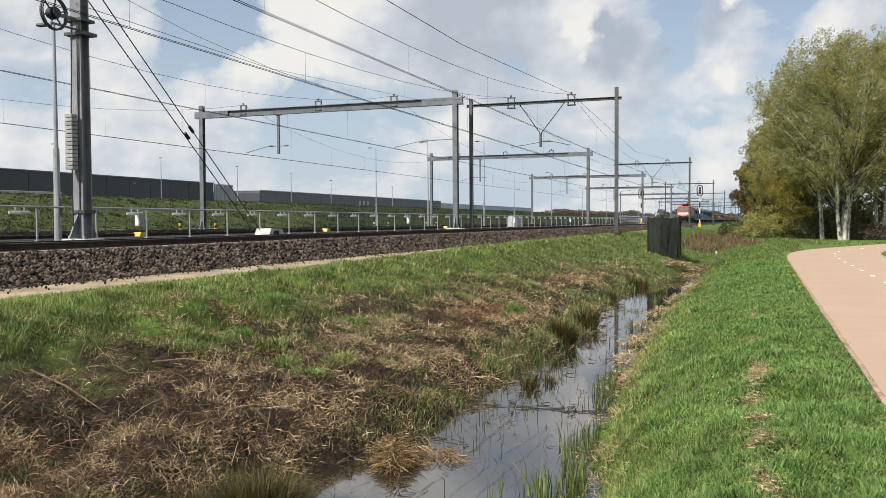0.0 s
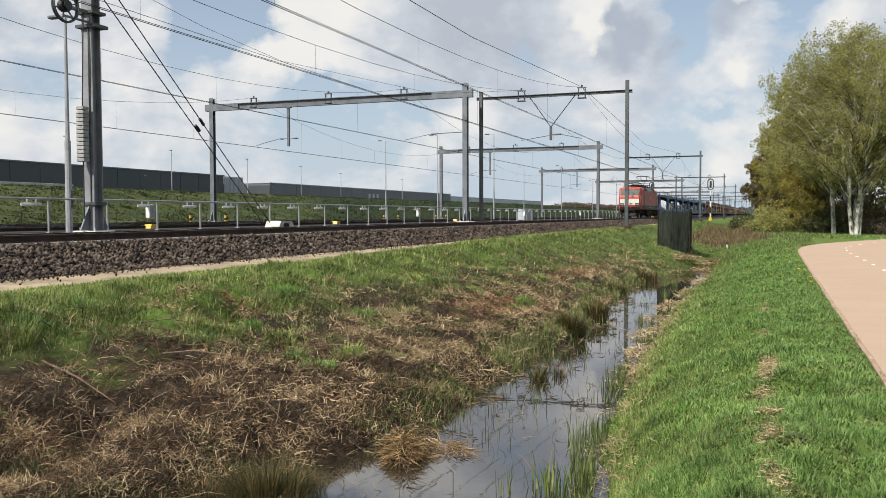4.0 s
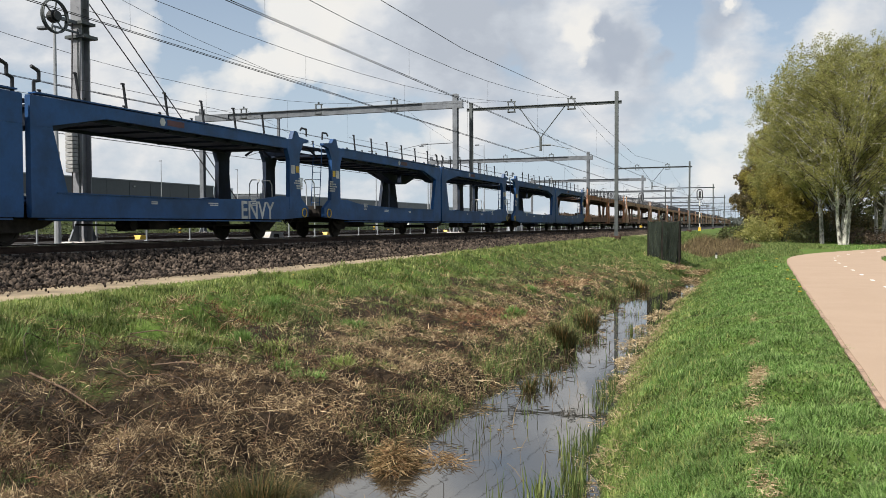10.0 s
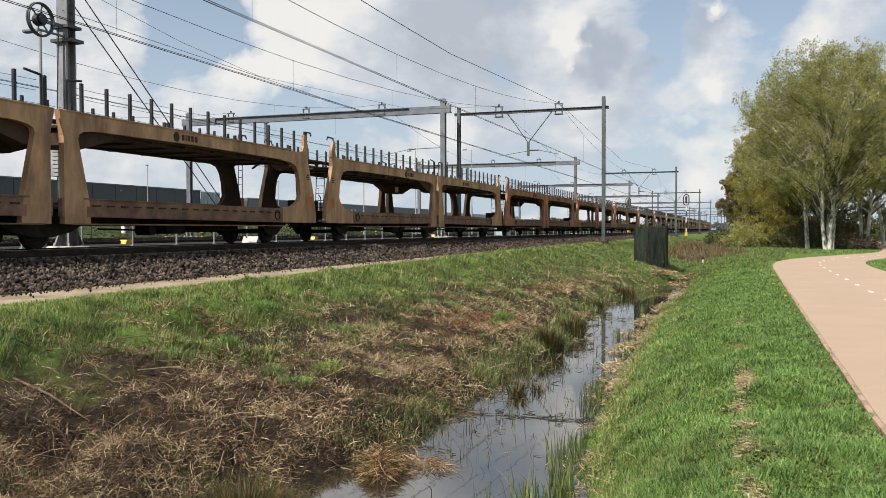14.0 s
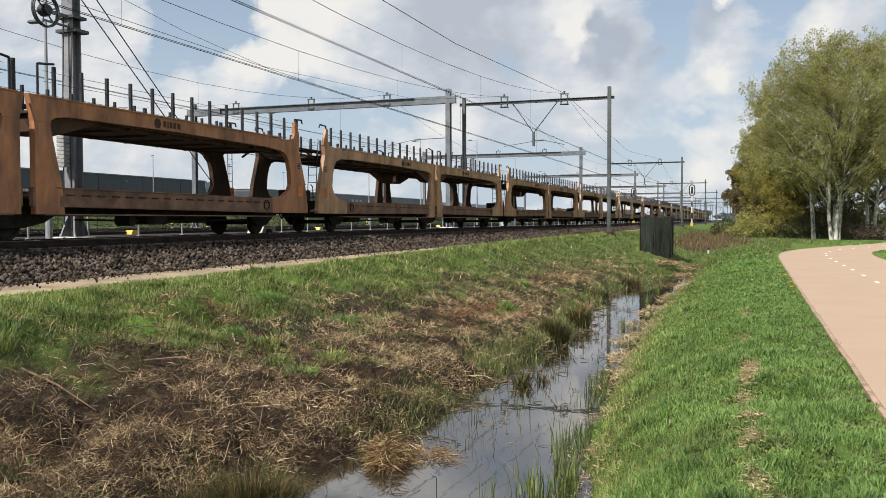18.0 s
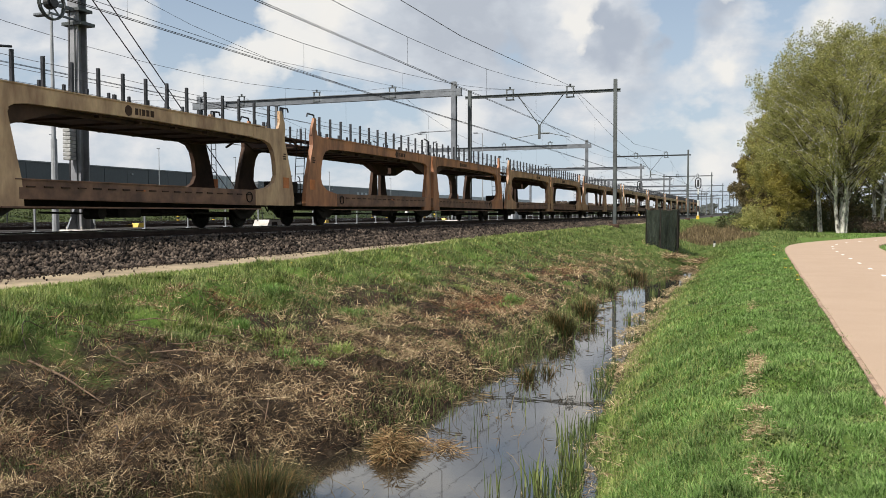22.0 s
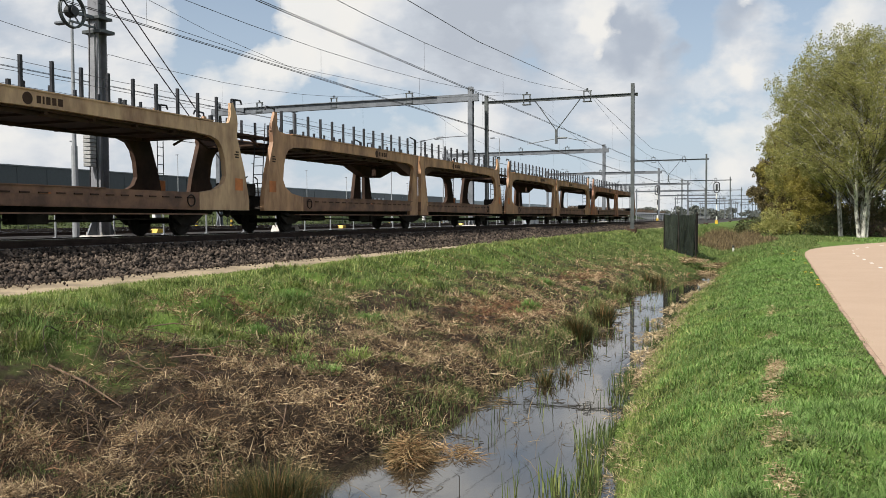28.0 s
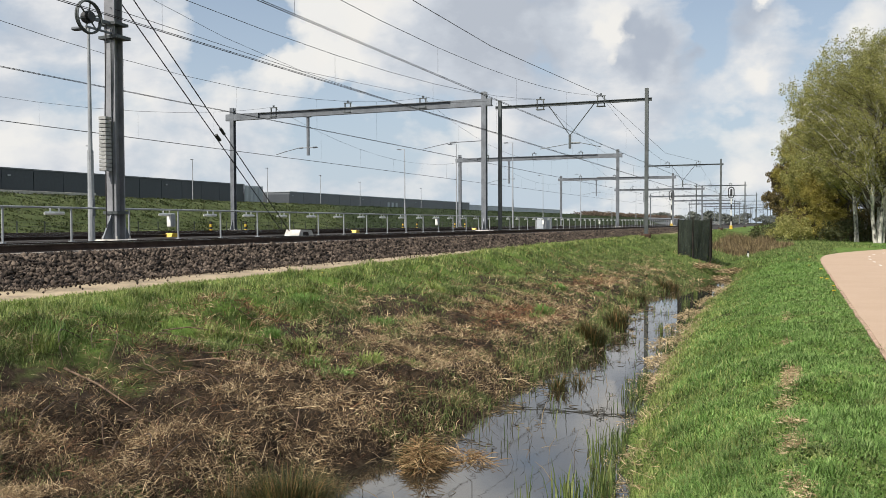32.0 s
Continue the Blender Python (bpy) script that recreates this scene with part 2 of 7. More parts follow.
# ---- mesh helpers ----
class Mesh:
    """Collects vertices and faces for one mesh."""

    def __init__(self):
        self.v, self.f = [], []

    def add(self, vs, fs):
        o = len(self.v)
        self.v += [tuple(p) for p in vs]
        self.f += [tuple(i + o for i in q) for q in fs]
        return self

    def box(self, a, b, bevel=0.0):
        (x0, y0, z0), (x1, y1, z1) = a, b
        if bevel <= 0:
            return self.add([(x0, y0, z0), (x1, y0, z0), (x1, y1, z0), (x0, y1, z0), (x0, y0, z1), (x1, y0, z1), (x1, y1, z1), (x0, y1, z1)],
                            [(3, 2, 1, 0), (4, 5, 6, 7), (0, 1, 5, 4), (1, 2, 6, 5), (2, 3, 7, 6), (3, 0, 4, 7)])
        e = bevel
        ring = lambda i, z: [(x0 + e + i, y0 + i, z), (x1 - e - i, y0 + i, z), (x1 - i, y0 + e + i, z), (x1 - i, y1 - e - i, z), (x1 - e - i, y1 - i, z), (x0 + e + i, y1 - i, z), (x0 + i, y1 - e - i, z), (x0 + i, y0 + e + i, z)]
        vs = ring(e, z0) + ring(0, z0 + e) + ring(0, z1 - e) + ring(e, z1)
        fs = [tuple(range(7, -1, -1)), tuple(range(24, 32))]
        for k in range(3):
            fs += [(8 * k + i, 8 * k + (i + 1) % 8, 8 * k + 8 + (i + 1) % 8, 8 * k + 8 + i) for i in range(8)]
        return self.add(vs, fs)

    def tube(self, a, b, r, n=8, r2=None, caps=True):
        a, b = Vector(a), Vector(b)
        q = (b - a).to_track_quat("Z", "Y")
        r2 = r if r2 is None else r2
        vs = []
        for c, rr in ((a, r), (b, r2)):
            vs += [c + q @ Vector((rr * math.cos(2 * math.pi * i / n), rr * math.sin(2 * math.pi * i / n), 0)) for i in range(n)]
        fs = [(i, (i + 1) % n, n + (i + 1) % n, n + i) for i in range(n)]
        if caps:
            fs += [tuple(range(n - 1, -1, -1)), tuple(range(n, 2 * n))]
        return self.add(vs, fs)

    def pipe(self, pts, r, n=6):
        for a, b in zip(pts, pts[1:]):
            self.tube(a, b, r, n)
        return self

    def prism(self, poly, axis, lo, hi):
        """Extrude a polygon (list of 2D points) along x, y or z from lo to hi."""
        put = {"x": lambda p, t: (t, p[0], p[1]), "y": lambda p, t: (p[0], t, p[1]), "z": lambda p, t: (p[0], p[1], t)}[axis]
        n = len(poly)
        vs = [put(p, lo) for p in poly] + [put(p, hi) for p in poly]
        fs = [tuple(range(n - 1, -1, -1)), tuple(range(n, 2 * n))] + [(i, (i + 1) % n, n + (i + 1) % n, n + i) for i in range(n)]
        return self.add(vs, fs)

    def wheel(self, c, axis, r, w, n=24):
        d = {"x": Vector((w / 2, 0, 0)), "y": Vector((0, w / 2, 0)), "z": Vector((0, 0, w / 2))}[axis]
        return self.tube(Vector(c) - d, Vector(c) + d, r, n)

    def ring(self, c, axis, r, t, n=28, m=6):
        u, w = {"x": (Vector((0, 1, 0)), Vector((0, 0, 1))), "y": (Vector((1, 0, 0)), Vector((0, 0, 1))), "z": (Vector((1, 0, 0)), Vector((0, 1, 0)))}[axis]
        k = u.cross(w)
        vs = []
        for i in range(n):
            a = 2 * math.pi * i / n
            d = u * math.cos(a) + w * math.sin(a)
            for j in range(m):
                b = 2 * math.pi * j / m
                vs.append(Vector(c) + d * (r + t * math.cos(b)) + k * t * math.sin(b))
        fs = [(i * m + j, ((i + 1) % n) * m + j, ((i + 1) % n) * m + (j + 1) % m, i * m + (j + 1) % m) for i in range(n) for j in range(m)]
        return self.add(vs, fs)

    def data(self, name, material, smooth=False):
        me = bpy.data.meshes.new(name)
        me.from_pydata(self.v, [], self.f)
        bm = bmesh.new()
        bm.from_mesh(me)
        bmesh.ops.recalc_face_normals(bm, faces=bm.faces)
        bm.to_mesh(me)
        bm.free()
        me.materials.append(material)
        if smooth:
            me.polygons.foreach_set("use_smooth", [True] * len(me.polygons))
        return me


def part(name, m, material, parent=None, label="", at=None, smooth=False):
    """One mesh object, under parent where given."""
    ob = new(name, m.data(name, material, smooth) if isinstance(m, Mesh) else m)
    if parent is not None:
        ob.parent = parent
    if at is not None:
        ob.matrix_basis = at
    if label:
        tagged(ob, label)
    return ob


def thing(name, label, category, at=None, group="", kind=""):
    ob = new(name)
    ob.empty_display_size = 0.3
    if at is not None:
        ob.matrix_basis = at
    return tagged(ob, label, category, group, kind)


def tri_mesh(name, verts, tris, material, smooth=False):
    """A mesh from arrays of vertices and triangles."""
    me = bpy.data.meshes.new(name)
    verts, tris = np.asarray(verts, np.float32), np.asarray(tris, np.int32)
    me.vertices.add(len(verts))
    me.vertices.foreach_set("co", verts.ravel())
    me.loops.add(tris.size)
    me.loops.foreach_set("vertex_index", tris.ravel())
    me.polygons.add(len(tris))
    me.polygons.foreach_set("loop_start", np.arange(0, tris.size, 3, dtype=np.int32))
    me.polygons.foreach_set("loop_total", np.full(len(tris), 3, np.int32))
    me.materials.append(material)
    me.update(calc_edges=True)
    if smooth:
        me.polygons.foreach_set("use_smooth", np.ones(len(tris), bool))
    return me


RNG = np.random.default_rng(7)

# ---- ground ----
WATER_Z = -0.95
EDGE_Y = [-40, 7.1, 9.7, 13.8, 16.5, 19.0, 22.8, 26.0, 30.0, 34.6, 38.5]
EDGE_L = [-4.6, -4.42, -3.86, -3.98, -3.80, -3.86, -4.20, -4.45, -4.55, -4.25, -3.6]
EDGE_R = [-1.1, -1.38, -1.68, -2.04, -2.12, -2.20, -2.30, -2.35, -2.30, -2.20, -2.15]


def wob(x, y, s, seed=0):
    """Smooth unevenness, about -1 to 1, with features s metres across."""
    r = np.random.default_rng(100 + seed)
    out = 0
    for k in range(7):
        a, f, p = r.uniform(0, 6.28), r.uniform(0.6, 1.7) / s * 6.28 / 2, r.uniform(0, 6.28)
        out = out + np.sin((x * math.cos(a) + y * math.sin(a)) * f + p)
    return out / 3.2


def ground_z(x, y):
    x, y = np.asarray(x, float), np.asarray(y, float)
    el, er = np.interp(y, EDGE_Y, EDGE_L), np.interp(y, EDGE_Y, EDGE_R)
    el = el + 0.12 * wob(y * 0, y, 2.2, 1)
    er = er + 0.10 * wob(y * 0, y, 1.7, 2)
    # left bank: from the water's edge to the berm
    u = np.clip((el - x) / (el + 10.2), 0, 1)
    up = np.clip((u - 0.08) / 0.92, 0, 1)
    left = WATER_Z + 1.38 * (0.30 * np.clip(u / 0.12, 0, 1) ** 0.8 + 0.70 * (up - 0.06 * np.sin(2 * np.pi * up)))
    # right verge
    v = np.clip((x - er) / (0.15 - er), 0, 1)
    right = WATER_Z + 0.93 * (1 - (1 - v) ** 1.45)
    bed = WATER_Z - 0.35 * np.clip(np.minimum(x - el, er - x) / 0.5, 0, 1)
    z = np.where(x < el, left, np.where(x > er, right, bed))
    # the ditch is filled in by a crossing and goes on shallow behind it
    dam = np.interp(y, [39, 43, 49, 60, 200], [0, 0.35, 0.75, 0.55, 0.55])
    flat = np.interp(x, [-10.2, -3, 0.2], [0.42, -0.10, 0.0])
    z = np.where((x > -10.4) & (x < 0.4), z * (1 - dam) + flat * dam, z)
    # behind the berm: service strip, track bed, yard, embankment
    z = np.where(x <= -10.2, np.interp(x, [-12.6, -11.2, -10.2], [0.42, 0.43, 0.43]), z)
    z = np.where(x <= -19.0, np.interp(x, [-24, -19], [0.95, 0.42]), z)
    top = np.interp(y, [-200, 60, 250, 420, 700], [4.45, 4.55, 4.75, 4.3, 1.5])
    e = np.clip((-x - 55) / 13, 0, 1)
    e = e * e * (3 - 2 * e)
    z = np.where(x < -55, 0.95 + (top - 0.95) * e, z)
    rough = np.where(x > 0.6, 0.012, np.where(x > -10.4, 0.055, np.where(x > -55, 0.01, 0.14)))
    near = np.clip(1 - np.abs(y) / 150, 0.1, 1)
    z = z + rough * near * (wob(x, y, 0.9, 3) + 0.8 * wob(x, y, 2.6, 4))
    bump = np.where((x > -10.0) & (x < -4.2), 0.06 * wob(x, y, 0.40, 5) + 0.07 * wob(x, y, 0.95, 6), 0) * np.clip((-4.2 - x) / 0.8, 0, 1)
    crest = np.where((x > -10.6) & (x < -5.0), 0.10 * wob(x, y, 1.5, 7) + 0.05 * wob(x, y, 0.6, 8), 0) * np.clip((x + 10.6) / 1.2, 0, 1) * np.clip((-5.0 - x) / 1.0, 0, 1)
    ridge = 0.27 * np.exp(-((x + 9.4) / 0.9) ** 2) * np.interp(y, [13, 30], [0, 1])
    mound = 0.52 * np.exp(-((x + 4.7) / 1.5) ** 2 - ((y - 44.8) / 2.4) ** 2)
    return z + ridge + mound + (bump + crest) * np.clip(1 - y / 50, 0, 1)


def ground_material():
    m, nt, p = shader("ground")
    N, Lk = nt.nodes.new, nt.links.new
    geo, sep = N("ShaderNodeNewGeometry"), N("ShaderNodeSeparateXYZ")
    Lk(geo.outputs["Position"], sep.inputs[0])

    def noise_(scale, detail=6, rough=0.6):
        n = N("ShaderNodeTexNoise")
        n.inputs["Scale"].default_value, n.inputs["Detail"].default_value, n.inputs["Roughness"].default_value = scale, detail, rough
        Lk(geo.outputs["Position"], n.inputs["Vector"])
        return n.outputs["Fac"]

    def ramp_(fac, stops):
        r = N("ShaderNodeValToRGB")
        for k, (q, c) in enumerate(stops):
            e = r.color_ramp.elements[k] if k < 2 else r.color_ramp.elements.new(q)
            e.position, e.color = q, (*c, 1)
        Lk(fac, r.inputs[0])
        return r.outputs["Color"]

    def mr(v, a, b):
        n = N("ShaderNodeMapRange")
        n.inputs[1].default_value, n.inputs[2].default_value = a, b
        Lk(v, n.inputs[0])
        return n.outputs[0]

    def mix(f, a, b, mode="MIX"):
        n = N("ShaderNodeMixRGB")
        n.blend_type = mode
        for k, v in enumerate((f, a, b)):
            if isinstance(v, (int, float)):
                n.inputs[k].default_value = v
            else:
                Lk(v, n.inputs[k])
        return n.outputs[0]

    grass = ramp_(noise_(3.0), [(0.3, (0.035, 0.06, 0.012)), (0.5, (0.085, 0.14, 0.026)), (0.72, (0.15, 0.20, 0.05))])
    # dry: brown bank soil, darkened further for the shadows among the stalks
    dry = ramp_(noise_(4.5, 8, 0.7), [(0.30, (0.011, 0.008, 0.006)), (0.50, (0.030, 0.021, 0.014)), (0.70, (0.085, 0.062, 0.037))])
    gravel = ramp_(noise_(9.0, 8, 0.75), [(0.3, (0.05, 0.045, 0.04)), (0.7, (0.16, 0.145, 0.13))])
    far = ramp_(noise_(0.35, 7, 0.65), [(0.3, (0.028, 0.040, 0.013)), (0.5, (0.050, 0.066, 0.022)), (0.7, (0.076, 0.090, 0.036))])
    # darker slope green: cloud shade painted on the far embankment
    cover = ramp_(noise_(0.8, 7, 0.65), [(0.3, (0.018, 0.028, 0.010)), (0.7, (0.034, 0.048, 0.018))])
    sl = N("ShaderNodeMath")
    sl.operation = "MULTIPLY_ADD"
    Lk(sep.outputs[0], sl.inputs[0])
    sl.inputs[1].default_value = 1.4
    Lk(sep.outputs[1], sl.inputs[2])
    far = mix(mr(sl.outputs[0], 22, 28), far, cover)
    # where the bank is dry straw
    s = N("ShaderNodeMath")
    s.operation = "MULTIPLY_ADD"
    Lk(noise_(0.55, 5, 0.65), s.inputs[0])
    s.inputs[1].default_value = 5.5
    Lk(sep.outputs[0], s.inputs[2])
    band = ramp_(mr(s.outputs[0], -12.0, 6.0), [(0.36, (0, 0, 0)), (0.42, (1, 1, 1)), (0.70, (1, 1, 1)), (0.76, (0, 0, 0))])
    yf = ramp_(mr(sep.outputs[1], 0, 100), [(0.30, (1, 1, 1)), (0.42, (0.3, 0.3, 0.3))])
    col = mix(mix(1.0, band, yf, "MULTIPLY"), grass, dry)
    col = mix(ramp_(mr(sep.outputs[0], -100, 0), [(0.444, (1, 1, 1)), (0.452, (0, 0, 0))]), col, far)
    g = ramp_(mr(sep.outputs[0], -100, 0), [(0.445, (0, 0, 0)), (0.452, (1, 1, 1)), (0.876, (1, 1, 1)), (0.886, (0, 0, 0))])
    col = mix(g, col, gravel)
    Lk(col, p.inputs["Base Color"])
    p.inputs["Roughness"].default_value = 0.95
    p.inputs["Specular IOR Level"].default_value = 0.15
    b = N("ShaderNodeBump")
    b.inputs["Strength"].default_value, b.inputs["Distance"].default_value = 0.7, 0.05
    Lk(noise_(14, 8, 0.7), b.inputs["Height"])
    Lk(b.outputs[0], p.inputs["Normal"])
    return m


def spaced(stops):
    out = []
    for (a, b, step) in stops:
        out += list(np.arange(a, b, step))
    return np.array(out + [stops[-1][1]])


def ground():
    xs = spaced([(-1500, -300, 150), (-300, -100, 25), (-100, -72, 4), (-72, -53, 1.0), (-53, -24, 4), (-24, -13, 1.0), (-13, 1.4, 0.14), (1.4, 12, 0.8), (12, 60, 8), (60, 300, 40), (300, 1500, 200)])
    ys = spaced([(-2000, -300, 340), (-300, -40, 40), (-40, 2, 3), (2, 26, 0.16), (26, 50, 0.4), (50, 120, 2.0), (120, 400, 12), (400, 2600, 220)])
    X, Y = np.meshgrid(xs, ys)
    V = np.stack([X, Y, ground_z(X, Y)], -1).reshape(-1, 3)
    nx, ny = len(xs), len(ys)
    i = (np.arange(ny - 1)[:, None] * nx + np.arange(nx - 1)[None, :]).ravel()
    T = np.concatenate([np.stack([i, i + 1, i + nx + 1], 1), np.stack([i, i + nx + 1, i + nx], 1)])
    return tagged(new("ground", tri_mesh("ground", V, T, ground_material(), True)), "grassy ground with a ditch, dry bank and railway bed", "ground", kind="structure")


ground()


def water():
    m, nt, p = shader("ditch_water")
    N, Lk = nt.nodes.new, nt.links.new
    p.inputs["Base Color"].default_value = (0.022, 0.018, 0.012, 1)
    p.inputs["Roughness"].default_value = 0.02
    p.inputs["IOR"].default_value = 2.3
    p.inputs["Specular IOR Level"].default_value = 0.8
    n, b, tc = N("ShaderNodeTexNoise"), N("ShaderNodeBump"), N("ShaderNodeTexCoord")
    n.inputs["Scale"].default_value, n.inputs["Detail"].default_value = 2.2, 3
    Lk(tc.outputs["Object"], n.inputs["Vector"])
    b.inputs["Strength"].default_value, b.inputs["Distance"].default_value = 0.05, 0.02
    Lk(n.outputs["Fac"], b.inputs["Height"])
    Lk(b.outputs[0], p.inputs["Normal"])
    ys = np.arange(-30, 41.1, 0.5)
    M = Mesh()
    vs, fs = [], []
    for y in ys:
        vs += [(float(np.interp(y, EDGE_Y, EDGE_L)) - 0.5, y, WATER_Z), (float(np.interp(y, EDGE_Y, EDGE_R)) + 0.5, y, WATER_Z)]
    fs = [(2 * k, 2 * k + 1, 2 * k + 3, 2 * k + 2) for k in range(len(ys) - 1)]
    M.add(vs, fs)
    tagged(part("water", M, m), "still dark ditch water mirroring the clouds", "water", kind="structure")


water()

# ---- cycle path ----
PATH = [(3.0, -60), (3.0, 8), (3.06, 20), (3.2, 40), (3.55, 45.5), (4.9, 50.5), (7.6, 56.5), (10.5, 63), (12.5, 74), (13.5, 95), (15.5, 130), (22, 190), (40, 300)]


def smooth_line(pts, step=1.0):
    P = np.array(pts, float)
    d = np.concatenate([[0], np.cumsum(np.linalg.norm(np.diff(P, axis=0), axis=1))])
    s = np.arange(0, d[-1], step)
    L = np.stack([np.interp(s, d, P[:, k]) for k in (0, 1)], 1)
    for _ in range(4):
        L[2:-2] = (L[:-4] + L[1:-3] + L[2:-2] + L[3:-1] + L[4:]) / 5
    return L


ASPHALT = mat("pink_asphalt", (0.375, 0.27, 0.19), 0.9, vary=0.0, scale=60, dark=(0.35, 0.25, 0.174), patch=0.7, bump=0.2, bump_scale=220, fine=0.2)
EDGING = mat("path_edge", (0.40, 0.27, 0.195), 0.9, vary=0.0, scale=40, dark=(0.22, 0.15, 0.10), patch=5.0, bump=0.4, bump_scale=120)
PAINT = mat("road_paint", (0.80, 0.79, 0.76), 0.7, vary=0.05, scale=30, dark=(0.66, 0.62, 0.56), patch=6, bump=0.1)


def path():
    L = smooth_line(PATH, 0.8)
    T = np.gradient(L, axis=0)
    T /= np.linalg.norm(T, axis=1)[:, None]
    Nn = np.stack([T[:, 1], -T[:, 0]], 1)
    W = 1.95 + 0.010 * wob(L[:, 0], L[:, 1], 1.2, 11)

    def strip(a, b, z0, z1, material, name, label):
        M = Mesh()
        vs, fs = [], []
        for c, n_, w in zip(L, Nn, W):
            p, q = c + n_ * a * w, c + n_ * b * w
            vs += [(p[0], p[1], z0), (p[0], p[1], z1), (q[0], q[1], z1), (q[0], q[1], z0)]
        for k in range(len(L) - 1):
            o = 4 * k
            fs += [(o + j, o + (j + 1) % 4, o + 4 + (j + 1) % 4, o + 4 + j) for j in range(4)]
        M.add(vs, fs)
        return tagged(part(name, M, material), label, "path", kind="structure")

    road = strip(-0.975, 0.975, -0.12, 0.022, ASPHALT, "pavement", "smooth pinkish asphalt cycle path")
    for s in (-1, 1):
        e = strip(*((-1.0, -0.973) if s < 0 else (0.973, 1.0)), -0.12, 0.014, EDGING, "path_edge", "worn reddish edge strip of the cycle path")
    d = np.concatenate([[0], np.cumsum(np.linalg.norm(np.diff(L, axis=0), axis=1))])
    me = Mesh().box((-0.045, -0.24, 0.0), (0.045, 0.24, 0.006)).data("dash", PAINT)
    for s in np.arange(2.0, 190, 2.82):
        x, y = np.interp(s, d, L[:, 0]), np.interp(s, d, L[:, 1])
        tx, ty = np.interp(s, d, T[:, 0]), np.interp(s, d, T[:, 1])
        ob = new("lane_dash", me)
        ob.parent = road
        ob.matrix_basis = pose(x, y, 0.021, 0, 0, math.degrees(math.atan2(-tx, ty)))


path()

# ---- track bed ----
STEEL = mat("rail_steel", (0.050, 0.034, 0.027), 0.75, 0.2, 0.1, 8, (0.028, 0.019, 0.015), 3, spec=0.15)
SHINE = mat("rail_head", (0.48, 0.47, 0.46), 0.25, 1.0, 0.02, 8, (0.35, 0.33, 0.31), 4, bump=0.02)
# bed kept near black: the shadow between stones is painted into it
BALLAST = mat("ballast_bed_gap_shade", (0.024, 0.019, 0.016), 0.95, 0, 0, 30, (0.009, 0.007, 0.006), 9, bump=1.0, bump_scale=24)
STONE = mat("ballast_stone", (0.088, 0.068, 0.053), 0.9, 0, 1.0, 20, (0.022, 0.016, 0.013), 3, bump=0.2, per="island", spec=0.2)
SLEEPER = mat("concrete_sleeper", (0.30, 0.27, 0.24), 0.9, 0, 0.2, 12, (0.16, 0.13, 0.11), 3)
SAND = mat("sandy_strip", (0.34, 0.27, 0.175), 0.95, 0, 0, 14, (0.20, 0.155, 0.10), 1.5, bump=0.6, bump_scale=30)
Y0, Y1 = -900.0, 1100.0


def track(cx, z, name, label, bed=True):
    t = thing(name, label, "railway track", kind="structure")
    for s in (-1, 1):
        x = cx + s * 0.7525
        prof = [(-0.075, -0.172), (0.075, -0.172), (0.07, -0.155), (0.012, -0.13), (0.012, -0.045), (0.036, -0.035), (0.036, -0.004), (-0.036, -0.004), (-0.036, -0.035), (-0.012, -0.045), (-0.012, -0.13), (-0.07, -0.155)]
        part("rail", Mesh().prism([(x + a, z + b) for a, b in prof], "y", Y0, Y1), STEEL, t)
        part("rail_head", Mesh().box((x - 0.03, Y0, z - 0.004), (x + 0.03, Y1, z)), SHINE, t, "polished running surface")
    return t


near_track = track(RAIL_X, RAIL_Z, "near_track", "near railway track with brown rails on stone ballast")
for k, cx in enumerate((-28.5, -33.0, -37.5, -42.0)):
    track(cx, RAIL_Z - 0.02, "yard_track", "parallel yard track with brown rails")


def bed(name, label, poly, material):
    return tagged(part(name, Mesh().prism(poly, "y", Y0, Y1), material), label, "ballast", kind="structure")


bed("ballast", "ballast shoulder under the near track, coloured dark as shade between stones", [(-21.5, 0.4), (-12.9, 0.35), (-12.75, 0.44), (-14.55, 0.97), (-19.6, 0.97), (-21.2, 0.6)], BALLAST)
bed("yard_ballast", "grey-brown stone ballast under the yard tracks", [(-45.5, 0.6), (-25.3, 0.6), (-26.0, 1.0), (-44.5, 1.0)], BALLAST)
M = Mesh()
ys = np.arange(-60, 160, 0.7)
vs, fs = [], []
for y in ys:
    a, b = 0.22 * float(wob(0 * y, y, 2.5, 21)), 0.10 * float(wob(0 * y, y, 1.8, 22))
    vs += [(-12.95 + b, y, 0.456), (-12.0, y, float(ground_z(-12.0, y)) + 0.03), (-11.05 + a, y, float(ground_z(-11.05 + a, y)) + 0.004)]
for k in range(len(ys) - 1):
    fs += [(3 * k, 3 * k + 1, 3 * k + 4, 3 * k + 3), (3 * k + 1, 3 * k + 2, 3 * k + 5, 3 * k + 4)]
tagged(part("service_strip", M.add(vs, fs), SAND), "sandy service strip beside the ballast", "path", kind="structure")

# ---- the train: origin of each vehicle at the coupling before it, y backwards, z from the rail head ----
RED = mat("traffic_red_paint", (0.45, 0.048, 0.024), 0.42, 0, 0.03, 14, (0.30, 0.036, 0.022), 0.9, bump=0.03, fine=0.4, spec=0.35)
ROOF_RED = mat("faded_red_roof", (0.46, 0.10, 0.08), 0.5, 0, 0.03, 10, (0.30, 0.07, 0.06), 1.1, bump=0.04)
SKIRT = mat("dirty_grey_skirt", (0.072, 0.073, 0.068), 0.6, 0, 0.05, 12, (0.036, 0.033, 0.029), 1.0, bump=0.06, spec=0.3)
